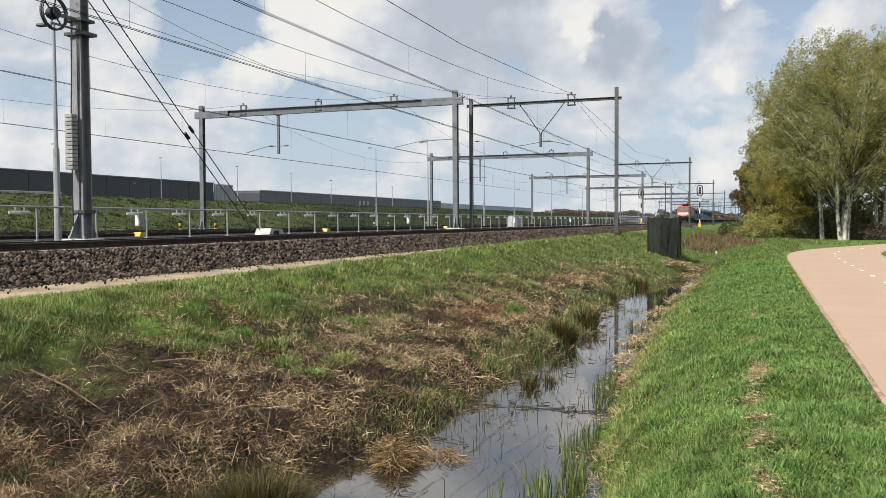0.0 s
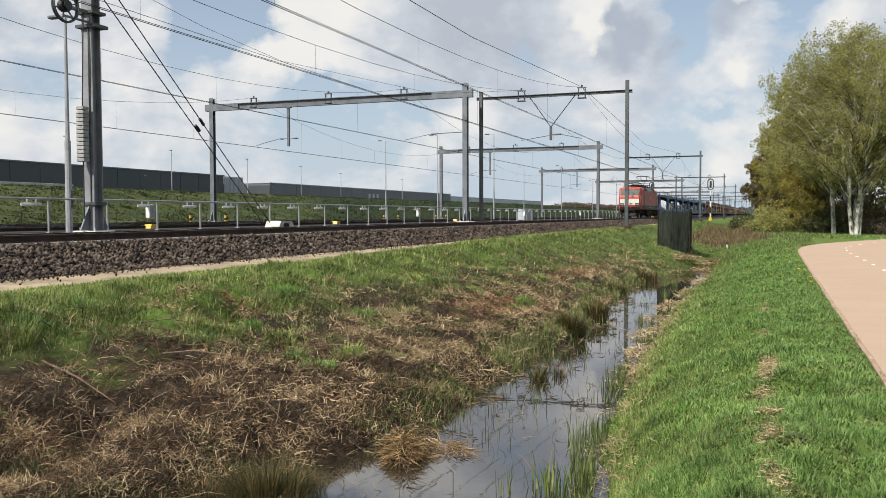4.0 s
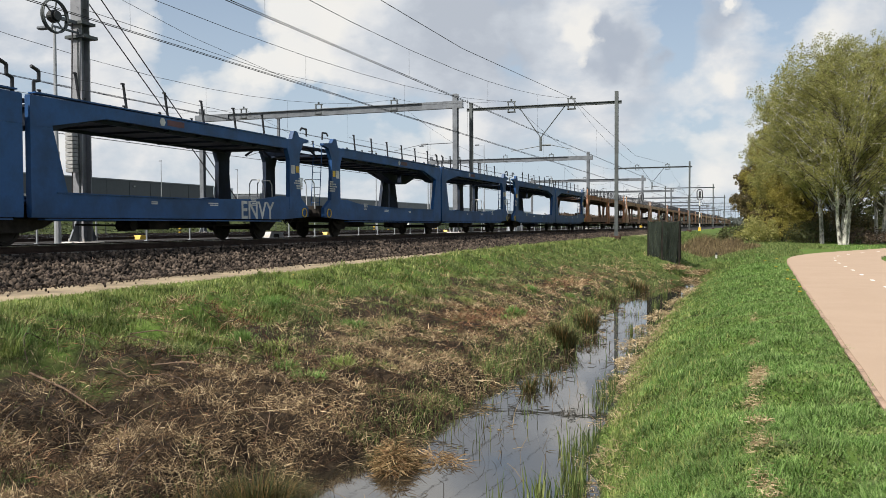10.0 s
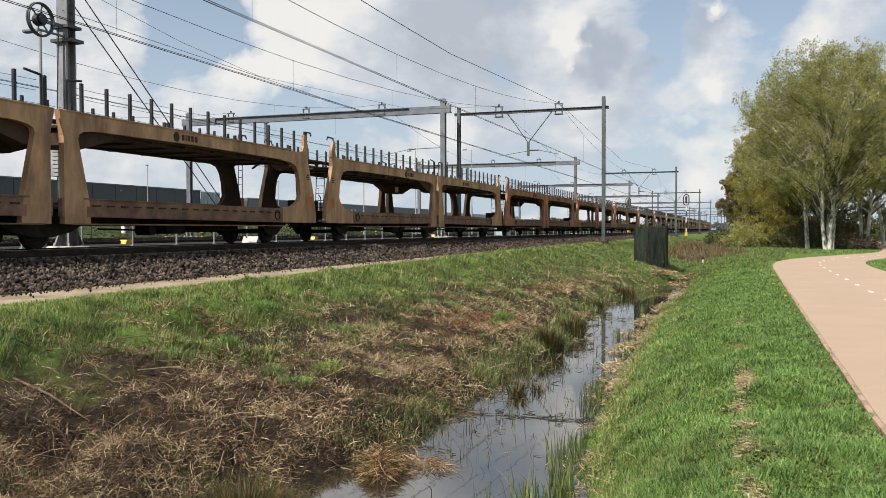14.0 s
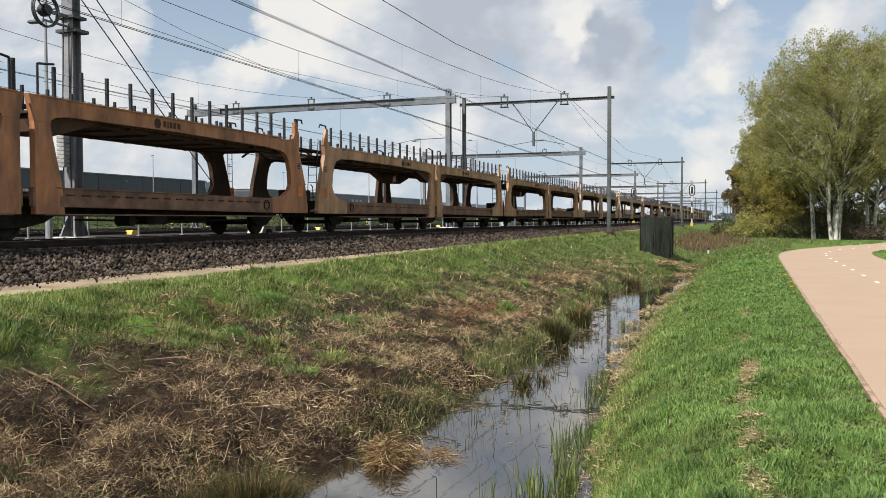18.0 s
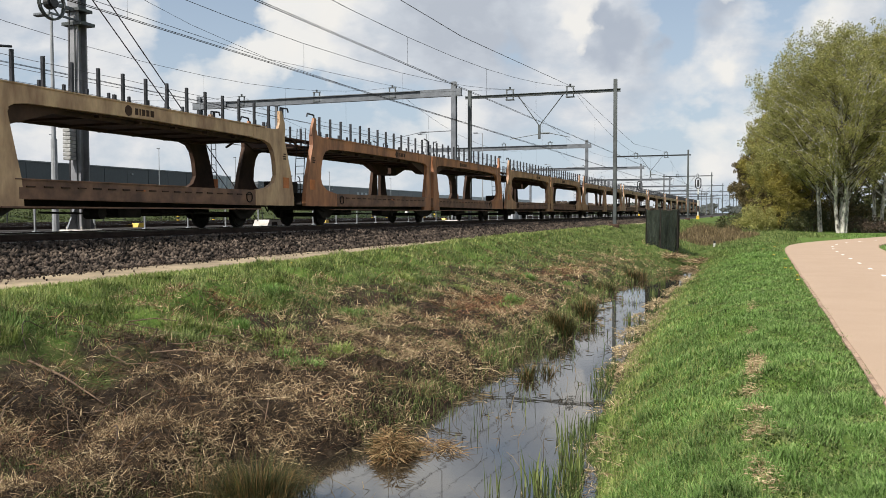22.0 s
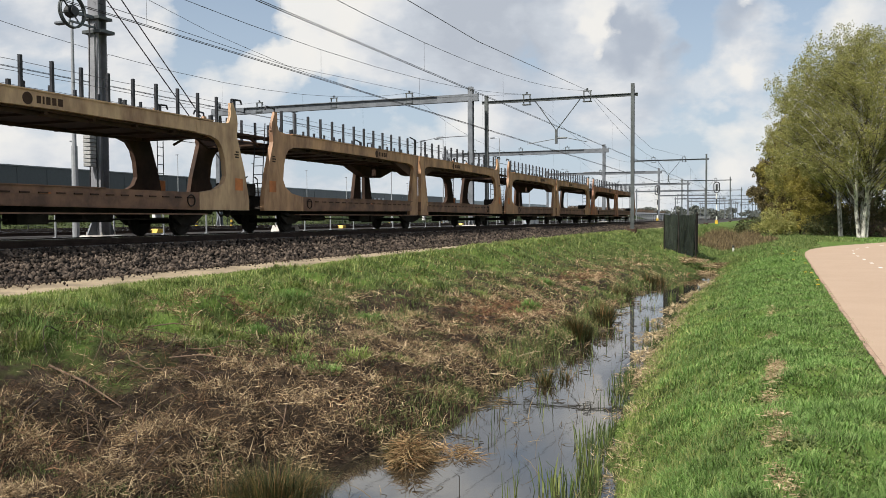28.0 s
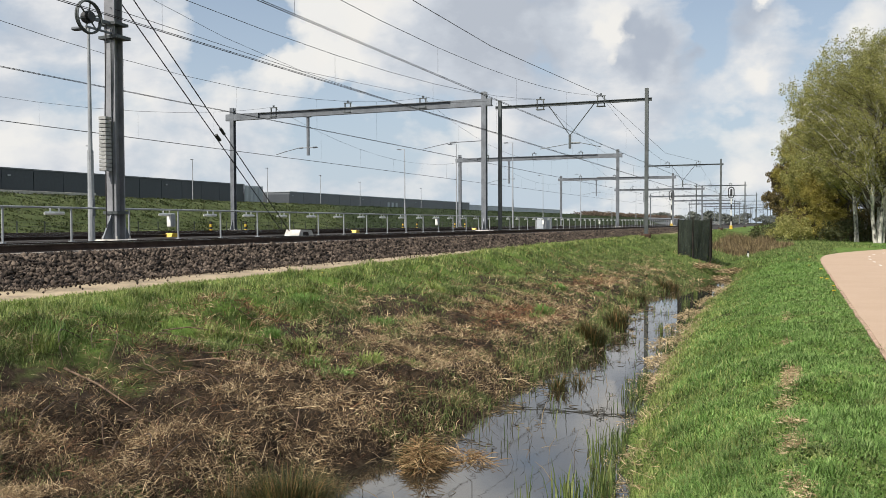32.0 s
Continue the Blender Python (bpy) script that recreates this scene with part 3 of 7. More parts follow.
ROOF = mat("grey_roof", (0.15, 0.15, 0.155), 0.55, 0.1, 0.12, 10, (0.075, 0.072, 0.07), 1.3, bump=0.05)
BLACK = mat("sooty_black", (0.028, 0.027, 0.027), 0.75, 0.1, 0.3, 10, (0.008, 0.008, 0.008), 2.0, bump=0.15, spec=0.12)
DARKM = mat("dark_running_gear", (0.038, 0.033, 0.029), 0.8, 0.2, 0.3, 12, (0.019, 0.016, 0.014), 2.5, bump=0.2, spec=0.12)
WHITE = mat("white_paint", (0.60, 0.595, 0.55), 0.45, 0, 0.04, 10, (0.54, 0.53, 0.48), 2.0, bump=0.02)
INK = mat("black_lettering", (0.03, 0.03, 0.03), 0.6, vary=0.0)
MARK = mat("faded_white_lettering", (0.55, 0.56, 0.56), 0.7, vary=0.1)
YELLOW = mat("yellow_paint", (0.62, 0.42, 0.03), 0.5, vary=0.08, dark=(0.42, 0.27, 0.03))
# cab glass, paler and part metal: some sky sheen is in the colour
SCREEN = mat("cab_glass_painted_sheen", (0.17, 0.21, 0.20), 0.015, 0.4, 0, 3, (0.10, 0.13, 0.125), 1.6, bump=0, fine=0.5, spec=0.3)
GLASS = mat("dark_cab_glass", (0.03, 0.045, 0.045), 0.04, 0, 0, 3, (0.02, 0.028, 0.03), 1.0, bump=0, spec=1.0, fine=0.1)
LENS = mat("headlight_lens", (0.62, 0.63, 0.60), 0.12, 0.4, 0.05, bump=0)
BLUE = mat("blue_wagon_paint", (0.016, 0.071, 0.205), 0.5, 0, 0.06, 14, (0.012, 0.046, 0.125), 1.2, bump=0.04, fine=0.3, spec=0.3)
# deck blue, darkened to carry the shade inside the blue wagons
BLUE_D = mat("blue_deck_steel_and_inner_shade", (0.018, 0.028, 0.05), 0.6, 0.1, 0.1, 12, (0.010, 0.013, 0.02), 1.2, bump=0.1, spec=0.2)
OCHRE = mat("ochre_wagon_paint", (0.46, 0.262, 0.136), 0.6, 0, 0.07, 9, (0.20, 0.105, 0.058), 1.5, bump=0.06, fine=0.5, stretch=(1, 1, 0.35))
RUST = mat("rust_brown_wagon_paint", (0.40, 0.170, 0.074), 0.65, 0, 0.08, 9, (0.165, 0.072, 0.037), 1.5, bump=0.08, fine=0.55, stretch=(1, 1, 0.35))
TAN = mat("tan_wagon_paint", (0.55, 0.365, 0.21), 0.6, 0, 0.06, 9, (0.28, 0.16, 0.09), 1.5, bump=0.06, fine=0.45, stretch=(1, 1, 0.35))
DUSTY = mat("brake_dust_brown_sill", (0.215, 0.112, 0.066), 0.7, 0, 0.10, 9, (0.095, 0.049, 0.033), 1.4, bump=0.08, fine=0.5)
# rusty steel; on wagon insides its darkness stands for shade
RUST_D = mat("rusty_steel_and_inner_shade", (0.066, 0.037, 0.024), 0.75, 0.1, 0.15, 10, (0.030, 0.019, 0.014), 1.0, bump=0.15, spec=0.2)
STAKE = mat("black_stake_steel", (0.020, 0.022, 0.028), 0.6, 0.2, 0.2, bump=0.05)
WIRE = mat("wire_rope", (0.10, 0.10, 0.11), 0.6, 0.5, 0.1, bump=0)
ORANGE = mat("orange_label", (0.55, 0.17, 0.04), 0.6, vary=0.15)
TRAIN = []
plain_part = part


def wheelset(y, r, parent, gear):
    ax = part("axle", Mesh().tube((-0.8, 0, 0), (0.8, 0, 0), 0.08, 10), gear, parent, at=pose(0, y, r))
    for s in (-1, 1):
        m = Mesh().wheel((s * 0.752, 0, 0), "x", r - 0.012, 0.125, 28).wheel((s * 0.70, 0, 0), "x", r + 0.02, 0.03, 28)
        m.ring((s * 0.815, 0, 0), "x", r * 0.80, 0.028, 28).wheel((s * 0.84, 0, 0), "x", r * 0.26, 0.10, 14)
        part("wheel", m, gear, ax, smooth=False)
    return ax


def bars(w, y0, z0, rows, height, x, direction=1, gap=0.4):
    """Unreadable lettering: a bar for each line or sign."""
    m = Mesh()
    z = z0
    for widths in rows:
        y = y0
        for k in widths:
            m.box((x, min(y, y + direction * k), z), (x + 0.004, max(y, y + direction * k), z + height))
            y += direction * (k + height * gap)
        z -= height * 1.6
    return m


def locomotive():
    def part(name, m, material, parent=None, label="", at=None, smooth=False):
        """Heights above the skirt follow the tall body shell."""
        if at is None:
            m.v = [(x, y, z if z < 1.7 else (1.7 + (z - 1.7) * 1.135 if z < 3.9 else z + 0.29)) for x, y, z in m.v]
        return plain_part(name, m, material, parent, label, at, smooth)

    lo = thing("locomotive", "red electric locomotive with white nose band and grey skirt", "locomotive")
    C, H = -10.25, 9.40

    def outline(w, h, c, d):
        return [(-w + c, C - h), (w - c, C - h), (w, C - h + d), (w, C + h - d), (w - c, C + h), (-w + c, C + h), (-w, C + h - d), (-w, C - h + d)]

    def loft(levels):
        m = Mesh()
        vs, n = [], len(levels)
        for z, w, h, c, d in levels:
            vs += [(x, y, z) for x, y in outline(w, h, c, d)]
        fs = [tuple(range(7, -1, -1)), tuple(range(8 * (n - 1), 8 * n))]
        for k in range(n - 1):
            fs += [(8 * k + i, 8 * k + (i + 1) % 8, 8 * k + 8 + (i + 1) % 8, 8 * k + 8 + i) for i in range(8)]
        return m.add(vs, fs)

    body = part("body", loft([(1.70, 1.49, H, 0.24, 1.0), (2.22, 1.49, H + 0.02, 0.24, 1.0), (2.45, 1.49, H - 0.06, 0.25, 1.02), (3.40, 1.46, H - 0.50, 0.22, 0.9), (3.60, 1.36, H - 0.68, 0.22, 0.8), (3.78, 1.16, H - 0.90, 0.22, 0.7)]), RED, lo, "red painted body with ribbed sides")
    part("skirt", loft([(1.13, 1.46, H - 0.99, 0.1, 0.15), (1.17, 1.494, H - 0.985, 0.1, 0.15), (1.698, 1.496, H - 0.98, 0.1, 0.15)]), SKIRT, lo, "dark grey lower side band")
    u = lambda z: 1.7 + (z - 1.7) / 1.135
    for e in (-1, 1):
        yy = lambda d: C + e * (H + d)
        part("nose_skirt", Mesh().prism([(-1.20, yy(-0.02)), (1.20, yy(-0.02)), (1.476, yy(-0.62)), (1.476, yy(-0.98)), (-1.476, yy(-0.98)), (-1.476, yy(-0.62))], "z", 1.14, 1.697), RED, lo)
        # cab shell, upright to the roof, with a raked front
        lev = [(1.70, 1.494, 0.005, 0.25, 0.62), (2.52, 1.494, 0.035, 0.25, 0.62), (2.72, 1.494, 0.0, 0.25, 0.60), (2.95, 1.490, -0.08, 0.25, 0.58), (3.78, 1.462, -0.44, 0.24, 0.5), (3.92, 1.42, -0.54, 0.24, 0.46), (4.01, 1.33, -0.68, 0.24, 0.42), (4.05, 1.20, -0.86, 0.24, 0.40)]
        vs, fs = [], []
        for z, w, d, c, dd in lev:
            vs += [(-w + c, yy(d), u(z)), (w - c, yy(d), u(z)), (w, yy(d - dd), u(z)), (w, yy(-3.35), u(z)), (-w, yy(-3.35), u(z)), (-w, yy(d - dd), u(z))]
        for k in range(len(lev) - 1):
            fs += [(6 * k + i, 6 * k + (i + 1) % 6, 6 * k + 6 + (i + 1) % 6, 6 * k + 6 + i) for i in range(6)]
        fs += [tuple(range(5, -1, -1)), tuple(range(6 * len(lev) - 6, 6 * len(lev)))]
        part("cab_shell", Mesh().add(vs, fs), RED, lo, "red driver's cab with a raked front")
    for s in (-1, 1):
        # ribs along the side
        for k in range(14):
            z = 1.76 + 0.112 * k
            part("side_rib", Mesh().prism([(s * 1.487, z), (s * 1.518, z + 0.02), (s * 1.518, z + 0.062), (s * 1.487, z + 0.082)], "y", C - 5.75, C + 6.05), RED, lo)
        # cab windows and doors
        for e in (-1, 1):
            yw = C + e * 7.75 + 0.27
            wdw = part("side_window", Mesh().box((s * 1.476 if s > 0 else -1.502, yw - 0.20, 2.84), (1.502 if s > 0 else -1.476, yw + 0.20, 3.40), 0.008), SCREEN, lo)
            fr = Mesh()
            for a, b in (((-0.25, 2.79), (0.25, 2.835)), ((-0.25, 3.405), (0.25, 3.45)), ((-0.25, 2.835), (-0.205, 3.405)), ((0.205, 2.835), (0.25, 3.405))):
                fr.box((min(s * 1.47, s * 1.507), yw + a[0], a[1]), (max(s * 1.47, s * 1.507), yw + b[0], b[1]))
            part("window_frame", fr, BLACK, lo)
            for dy in (0.0, 0.85):
                yy = C + e * (7.0 - dy)
                part("grab_rail", Mesh().pipe([(s * 1.50, yy, 1.35), (s * 1.56, yy, 1.42), (s * 1.56, yy, 2.70), (s * 1.50, yy, 2.77)], 0.014), SKIRT, lo)
            yy = C + e * 6.58
            # black plate on the side, its colour standing for a shaded step hollow
            part("step_pocket", Mesh().box((min(s * 1.47, s * 1.503), yy - 0.26, 1.30), (max(s * 1.47, s * 1.503), yy + 0.26, 1.50), 0.01), BLACK, lo)
            part("door_seam", Mesh().box((min(s * 1.47, s * 1.497), C + e * 6.93 - 0.012, 1.30), (max(s * 1.47, s * 1.4985), C + e * 6.93 + 0.012, 3.35)).box((min(s * 1.47, s * 1.4985), C + e * 6.22 - 0.012, 1.30), (max(s * 1.47, s * 1.4985), C + e * 6.22 + 0.012, 3.35)), SKIRT, lo)
    # markings on the side
    part("side_lettering", bars(None, C - 1.1, 1.40, [[0.05, 0.05, 0.05, 0.05, 0.05, 0.16, 0.13, 0.13, 0.08, 0.13, 0.13, 0.05, 0.10, 0.05, 0.05]], 0.11, 1.496), MARK, lo)
    part("side_lettering", bars(None, C - 2.7, 1.16, [[0.14, 0.09, 0.14, 0.09]], 0.10, 1.496), MARK, lo)
    part("side_lettering", bars(None, C + 2.3, 1.42, [[0.4], [0.34], [0.4]], 0.05, 1.496), MARK, lo)
    lg = Mesh()
    for a, b in (((0, 0), (0.46, 0.05)), ((0, 0.37), (0.46, 0.42)), ((0, 0), (0.05, 0.42)), ((0.41, 0), (0.46, 0.42)), ((0.10, 0.09), (0.21, 0.33)), ((0.25, 0.09), (0.36, 0.33))):
        lg.box((1.522, C - 0.5 + a[0], 2.40 + a[1]), (1.527, C - 0.5 + b[0], 2.40 + b[1]))
    part("side_emblem", lg, MARK, lo, "pale square emblem of plain strokes")
    # both noses
    for e in (-1, 1):
        Y = lambda d: C + e * (H + d)
        slab = lambda m, x0, x1, z0, z1, d0, d1, t: m.add([(x0, Y(d0), z0), (x1, Y(d0), z0), (x1, Y(d1), z1), (x0, Y(d1), z1), (x0, Y(d0 - t), z0), (x1, Y(d0 - t), z0), (x1, Y(d1 - t), z1), (x0, Y(d1 - t), z1)],
                                                          [(0, 1, 2, 3), (7, 6, 5, 4), (0, 4, 5, 1), (1, 5, 6, 2), (2, 6, 7, 3), (3, 7, 4, 0)])
        part("nose_band", slab(Mesh(), -1.235, 1.235, u(1.71), u(2.50), 0.018, 0.047, 0.06), WHITE, lo, "white band across the nose")
        part("windscreen_gasket", slab(Mesh(), -1.19, 1.19, u(2.97), u(3.77), -0.083, -0.430, 0.05), BLACK, lo)
        for a, b in ((-1.15, -0.02), (0.02, 1.15)):
            part("windscreen", slab(Mesh(), a, b, u(3.01), u(3.73), -0.094, -0.406, 0.05), SCREEN, lo, "greenish sloped windscreen pane mirroring the sky")
        for s in (-1, 1):
            part("wiper", Mesh().pipe([(s * 0.25, Y(0.02), u(2.78)), (s * 0.38, Y(0.02), u(2.95)), (s * 0.62, Y(-0.12), u(3.22))], 0.02), BLACK, lo)
            part("wiper_base", Mesh().box((s * 0.45 - 0.13, min(Y(-0.05), Y(0.05)), u(2.72)), (s * 0.45 + 0.13, max(Y(-0.05), Y(0.05)), u(2.82)), 0.02), BLACK, lo)
            part("step_handle", Mesh().pipe([(s * 0.98 - 0.15, Y(0.03), u(2.80)), (s * 0.98 - 0.13, Y(0.07), u(2.85)), (s * 0.98 + 0.13, Y(0.07), u(2.85)), (s * 0.98 + 0.15, Y(0.03), u(2.80))], 0.016), RED, lo)
            hl = part("headlight_housing", Mesh().box((s * 0.97 - 0.24, min(Y(0.042), Y(-0.06)), 1.62), (s * 0.97 + 0.24, max(Y(0.042), Y(-0.06)), 1.92), 0.01), BLACK, lo)
            for dx in (-0.11, 0.11):
                part("headlight", Mesh().wheel((s * 0.97 + dx, Y(0.040), 1.78), "y", 0.078, 0.03, 18), LENS, hl, "round clear headlight")
            bf = part("buffer", Mesh().tube((s * 0.87, Y(-0.1), 1.27), (s * 0.87, Y(0.42), 1.27), 0.16, 14).box((s * 0.87 - 0.32, min(Y(0.40), Y(0.48)), 1.03), (s * 0.87 + 0.32, max(Y(0.40), Y(0.48)), 1.51), 0.02), BLACK, lo, "grey rectangular buffer")
            part("mirror_rail", Mesh().pipe([(s * 1.32, Y(-0.12), 1.75), (s * 1.40, Y(-0.02), 1.85), (s * 1.40, Y(-0.12), 2.75), (s * 1.33, Y(-0.2), 2.8)], 0.013), MARK, lo)
        part("front_handle", Mesh().pipe([(-0.3, Y(0.03), u(2.84)), (-0.28, Y(0.08), u(2.90)), (0.28, Y(0.08), u(2.90)), (0.3, Y(0.03), u(2.84))], 0.016), RED, lo)
        for k, wd in enumerate((0.05, 0.09, 0.09, 0.0, 0.09, 0.09, 0.09, 0.05, 0.05)):
            if wd:
                part("nose_lettering", Mesh().box((-0.42 + 0.105 * k, min(Y(0.02), Y(0.036)), 1.76), (-0.42 + 0.105 * k + wd, max(Y(0.02), Y(0.036)), 1.90)), INK, lo)
        part("headstock", Mesh().box((-1.24, min(Y(0.03), Y(-0.35)), 0.98), (1.24, max(Y(0.03), Y(-0.35)), 1.50), 0.03), BLACK, lo)
        part("coupler", Mesh().box((-0.12, min(Y(0.0), Y(0.30)), 0.95), (0.12, max(Y(0.0), Y(0.30)), 1.15), 0.03).pipe([(0.25, Y(0.02), 1.1), (0.3, Y(0.14), 0.75), (0.42, Y(0.05), 0.6)], 0.03).pipe([(-0.3, Y(0.02), 1.1), (-0.36, Y(0.14), 0.75), (-0.46, Y(0.05), 0.6)], 0.03), BLACK, lo)
        vs, fs = [], [(5, 4, 3, 2, 1, 0), (6, 7, 8, 9, 10, 11)] + [(i, (i + 1) % 6, 6 + (i + 1) % 6, 6 + i) for i in range(6)]
        for z, q, dd in ((0.26, 0.74, -0.06), (0.66, 0.92, 0.02)):
            vs += [(-1.0 * q, Y(0.18 - dd), z), (1.0 * q, Y(0.18 - dd), z), (1.4 * q, Y(-0.35), z), (1.4 * q, Y(-1.0), z), (-1.4 * q, Y(-1.0), z), (-1.4 * q, Y(-0.35), z)]
        part("snow_plough", Mesh().add(vs, fs), DARKM, lo)
        part("cab_underframe", Mesh().box((-1.30, min(Y(-0.5), Y(-2.0)), 0.62), (1.30, max(Y(-0.5), Y(-2.0)), 1.16), 0.05), DARKM, lo)
        for sx in (-1, 1):
            part("brake_hose", Mesh().pipe([(sx * 0.55, Y(0.03), 1.35), (sx * 0.57, Y(0.22), 1.1), (sx * 0.52, Y(0.12), 0.78)], 0.03), SKIRT, lo)
        part("screw_link", Mesh().pipe([(-0.15, Y(0.03), 1.4), (-0.1, Y(0.3), 1.0), (0.1, Y(0.3), 1.0), (0.15, Y(0.03), 1.4)], 0.025), SKIRT, lo)
        part("horn", Mesh().tube((0.55, Y(-1.3), 3.85), (0.55, Y(-1.3), 4.35), 0.025, 6), BLACK, lo)
    for s in (-1, 1):
        for k in range(8):
            y0 = C - 5.95 + 1.5 * k
            part("roof_panel", Mesh().prism([(s * 1.475, 3.41), (s * 1.490, 3.44), (s * 1.16, 3.875), (s * 1.12, 3.84)], "y", y0 + 0.015, y0 + 1.485), ROOF if k not in (0, 1, 6, 7) else BLACK, lo)
            part("panel_rim", Mesh().prism([(s * 1.492, 3.44), (s * 1.500, 3.46), (s * 1.17, 3.885), (s * 1.16, 3.87)], "y", y0 - 0.03, y0 + 0.03), SKIRT, lo)
    part("roof_deck", Mesh().box((-1.12, C - 6.0, 3.70), (1.12, C + 6.0, 3.85), 0.02), ROOF, lo)

    def pantograph(y, d, up):
        p = Mesh()
        for s in (-1, 1):
            p.tube((s * 0.55, y - 1.0, 4.12), (s * 0.55, y + 1.0, 4.12), 0.05, 6)
            for q in (-0.8, 0.8):
                p.tube((s * 0.5, y + q, 3.85), (s * 0.5, y + q, 4.12), 0.06, 8)
        p.tube((-0.5, y - 0.8, 4.12), (0.5, y - 0.8, 4.12), 0.03, 6).tube((-0.5, y + 0.8, 4.12), (0.5, y + 0.8, 4.12), 0.03, 6)
        top = 5.70 if up else 4.44
        if up:
            k, h = (y - d * 1.2, 4.95), (y + d * 0.35, top)
        else:
            k, h = (y - d * 1.25, 4.24), (y + d * 0.85, 4.40)
        p.pipe([(0, y + d * 0.55, 4.14), (0, k[0], k[1])], 0.055, 8)
        for s in (-1, 1):
            p.pipe([(s * 0.25, k[0], k[1]), (s * 0.5, h[0], h[1])], 0.035)
            p.tube((s * 0.02, k[0], k[1]), (s * 0.25, k[0], k[1]), 0.03, 6)
        for q in (-0.18, 0.18):
            p.pipe([(-0.97, h[0] + q, top - 0.16), (-0.72, h[0] + q, top), (0.72, h[0] + q, top), (0.97, h[0] + q, top - 0.16)], 0.04)
        p.tube((-0.6, h[0] - 0.18, top - 0.02), (-0.6, h[0] + 0.18, top - 0.02), 0.02, 6).tube((0.6, h[0] - 0.18, top - 0.02), (0.6, h[0] + 0.18, top - 0.02), 0.02, 6)
        return p

    part("pantograph", pantograph(C - 5.45, -1, False), BLACK, lo, "folded pantograph")
    part("pantograph", pantograph(C - 3.7, -1, False), BLACK, lo, "folded pantograph")
    part("pantograph", pantograph(C + 3.9, -1, True), BLACK, lo, "raised pantograph touching the contact wire")
    part("pantograph", pantograph(C + 5.6, -1, False), BLACK, lo, "folded pantograph")
    for k in range(22):
        y = C - 5.2 + 0.44 * k
        x = (0.62, -0.35, 0.25)[k % 3]
        ins = Mesh().tube((x, y, 3.85), (x, y, 4.20), 0.05, 10)
        for q in range(3):
            ins.wheel((x, y, 3.93 + 0.09 * q), "z", 0.10, 0.025, 12)
        part("insulator", ins.tube((x, y, 4.2), (x * 0.6, y + 0.3, 4.22), 0.03, 6), BLACK, lo)
    part("roof_box", Mesh().box((-0.55, C - 0.4, 3.85), (0.55, C + 1.0, 4.10), 0.04), BLACK, lo)
    for y0, y1, x0, x1, z1 in ((C - 4.9, C - 4.2, 0.2, 0.75, 4.08), (C - 3.4, C - 2.5, -0.1, 0.7, 4.14), (C - 1.9, C - 1.2, 0.1, 0.8, 4.05), (C + 1.5, C + 2.3, 0.0, 0.75, 4.12), (C + 2.8, C + 3.3, 0.2, 0.7, 4.05)):
        part("roof_box", Mesh().box((x0, y0, 3.85), (x1, y1, z1), 0.04), BLACK, lo)
    part("busbar", Mesh().pipe([(0.66, C - 5.2, 4.20), (0.6, C - 3.0, 4.28), (0.66, C - 1.0, 4.22), (0.6, C + 1.0, 4.28), (0.62, C + 3.6, 4.2)], 0.03), BLACK, lo)
    part("busbar", Mesh().pipe([(0.45, C - 2.6, 4.24), (0.2, C - 0.5, 4.28), (0.4, C + 2.0, 4.24)], 0.025), BLACK, lo)
    part("underframe", Mesh().box((-1.1, C - 7.6, 0.86), (1.1, C + 7.6, 1.16)), DARKM, lo)
    # running gear
    for b in (-1, 1):
        yb = C + b * 5.2
        bg = part("bogie_frame", Mesh().box((-1.20, yb - 2.35, 0.70), (-1.02, yb + 2.35, 1.0), 0.03).box((1.02, yb - 2.35, 0.70), (1.20, yb + 2.35, 1.0), 0.03).box((-1.02, yb - 0.35, 0.5), (1.02, yb + 0.35, 0.95)), DARKM, lo)
        for a in (-1.45, 1.45):
            wheelset(yb + a, 0.61, bg, DARKM)
            for s in (-1, 1):
                part("axle_box", Mesh().box((min(s * 1.06, s * 1.30), yb + a - 0.22, 0.42), (max(s * 1.06, s * 1.30), yb + a + 0.22, 0.80), 0.04).tube((s * 1.17, yb + a - 0.34, 0.75), (s * 1.17, yb + a - 0.34, 1.02), 0.10, 10).tube((s * 1.17, yb + a + 0.34, 0.75), (s * 1.17, yb + a + 0.34, 1.02), 0.10, 10), DARKM, bg)
        for s in (-1, 1):
            part("damper", Mesh().tube((s * 1.3, yb - 1.0, 0.95), (s * 1.3, yb + 0.3, 0.8), 0.05, 8), DARKM, bg)
    for s in (-1, 1):
        for y0, y1, z0 in ((C - 2.6, C - 1.1, 0.42), (C - 0.9, C + 0.9, 0.34), (C + 1.1, C + 2.5, 0.45)):
            part("equipment_case", Mesh().box((min(s * 0.5, s * 1.38), y0, z0), (max(s * 0.5, s * 1.38), y1, 1.02), 0.04), DARKM, lo)
    return lo


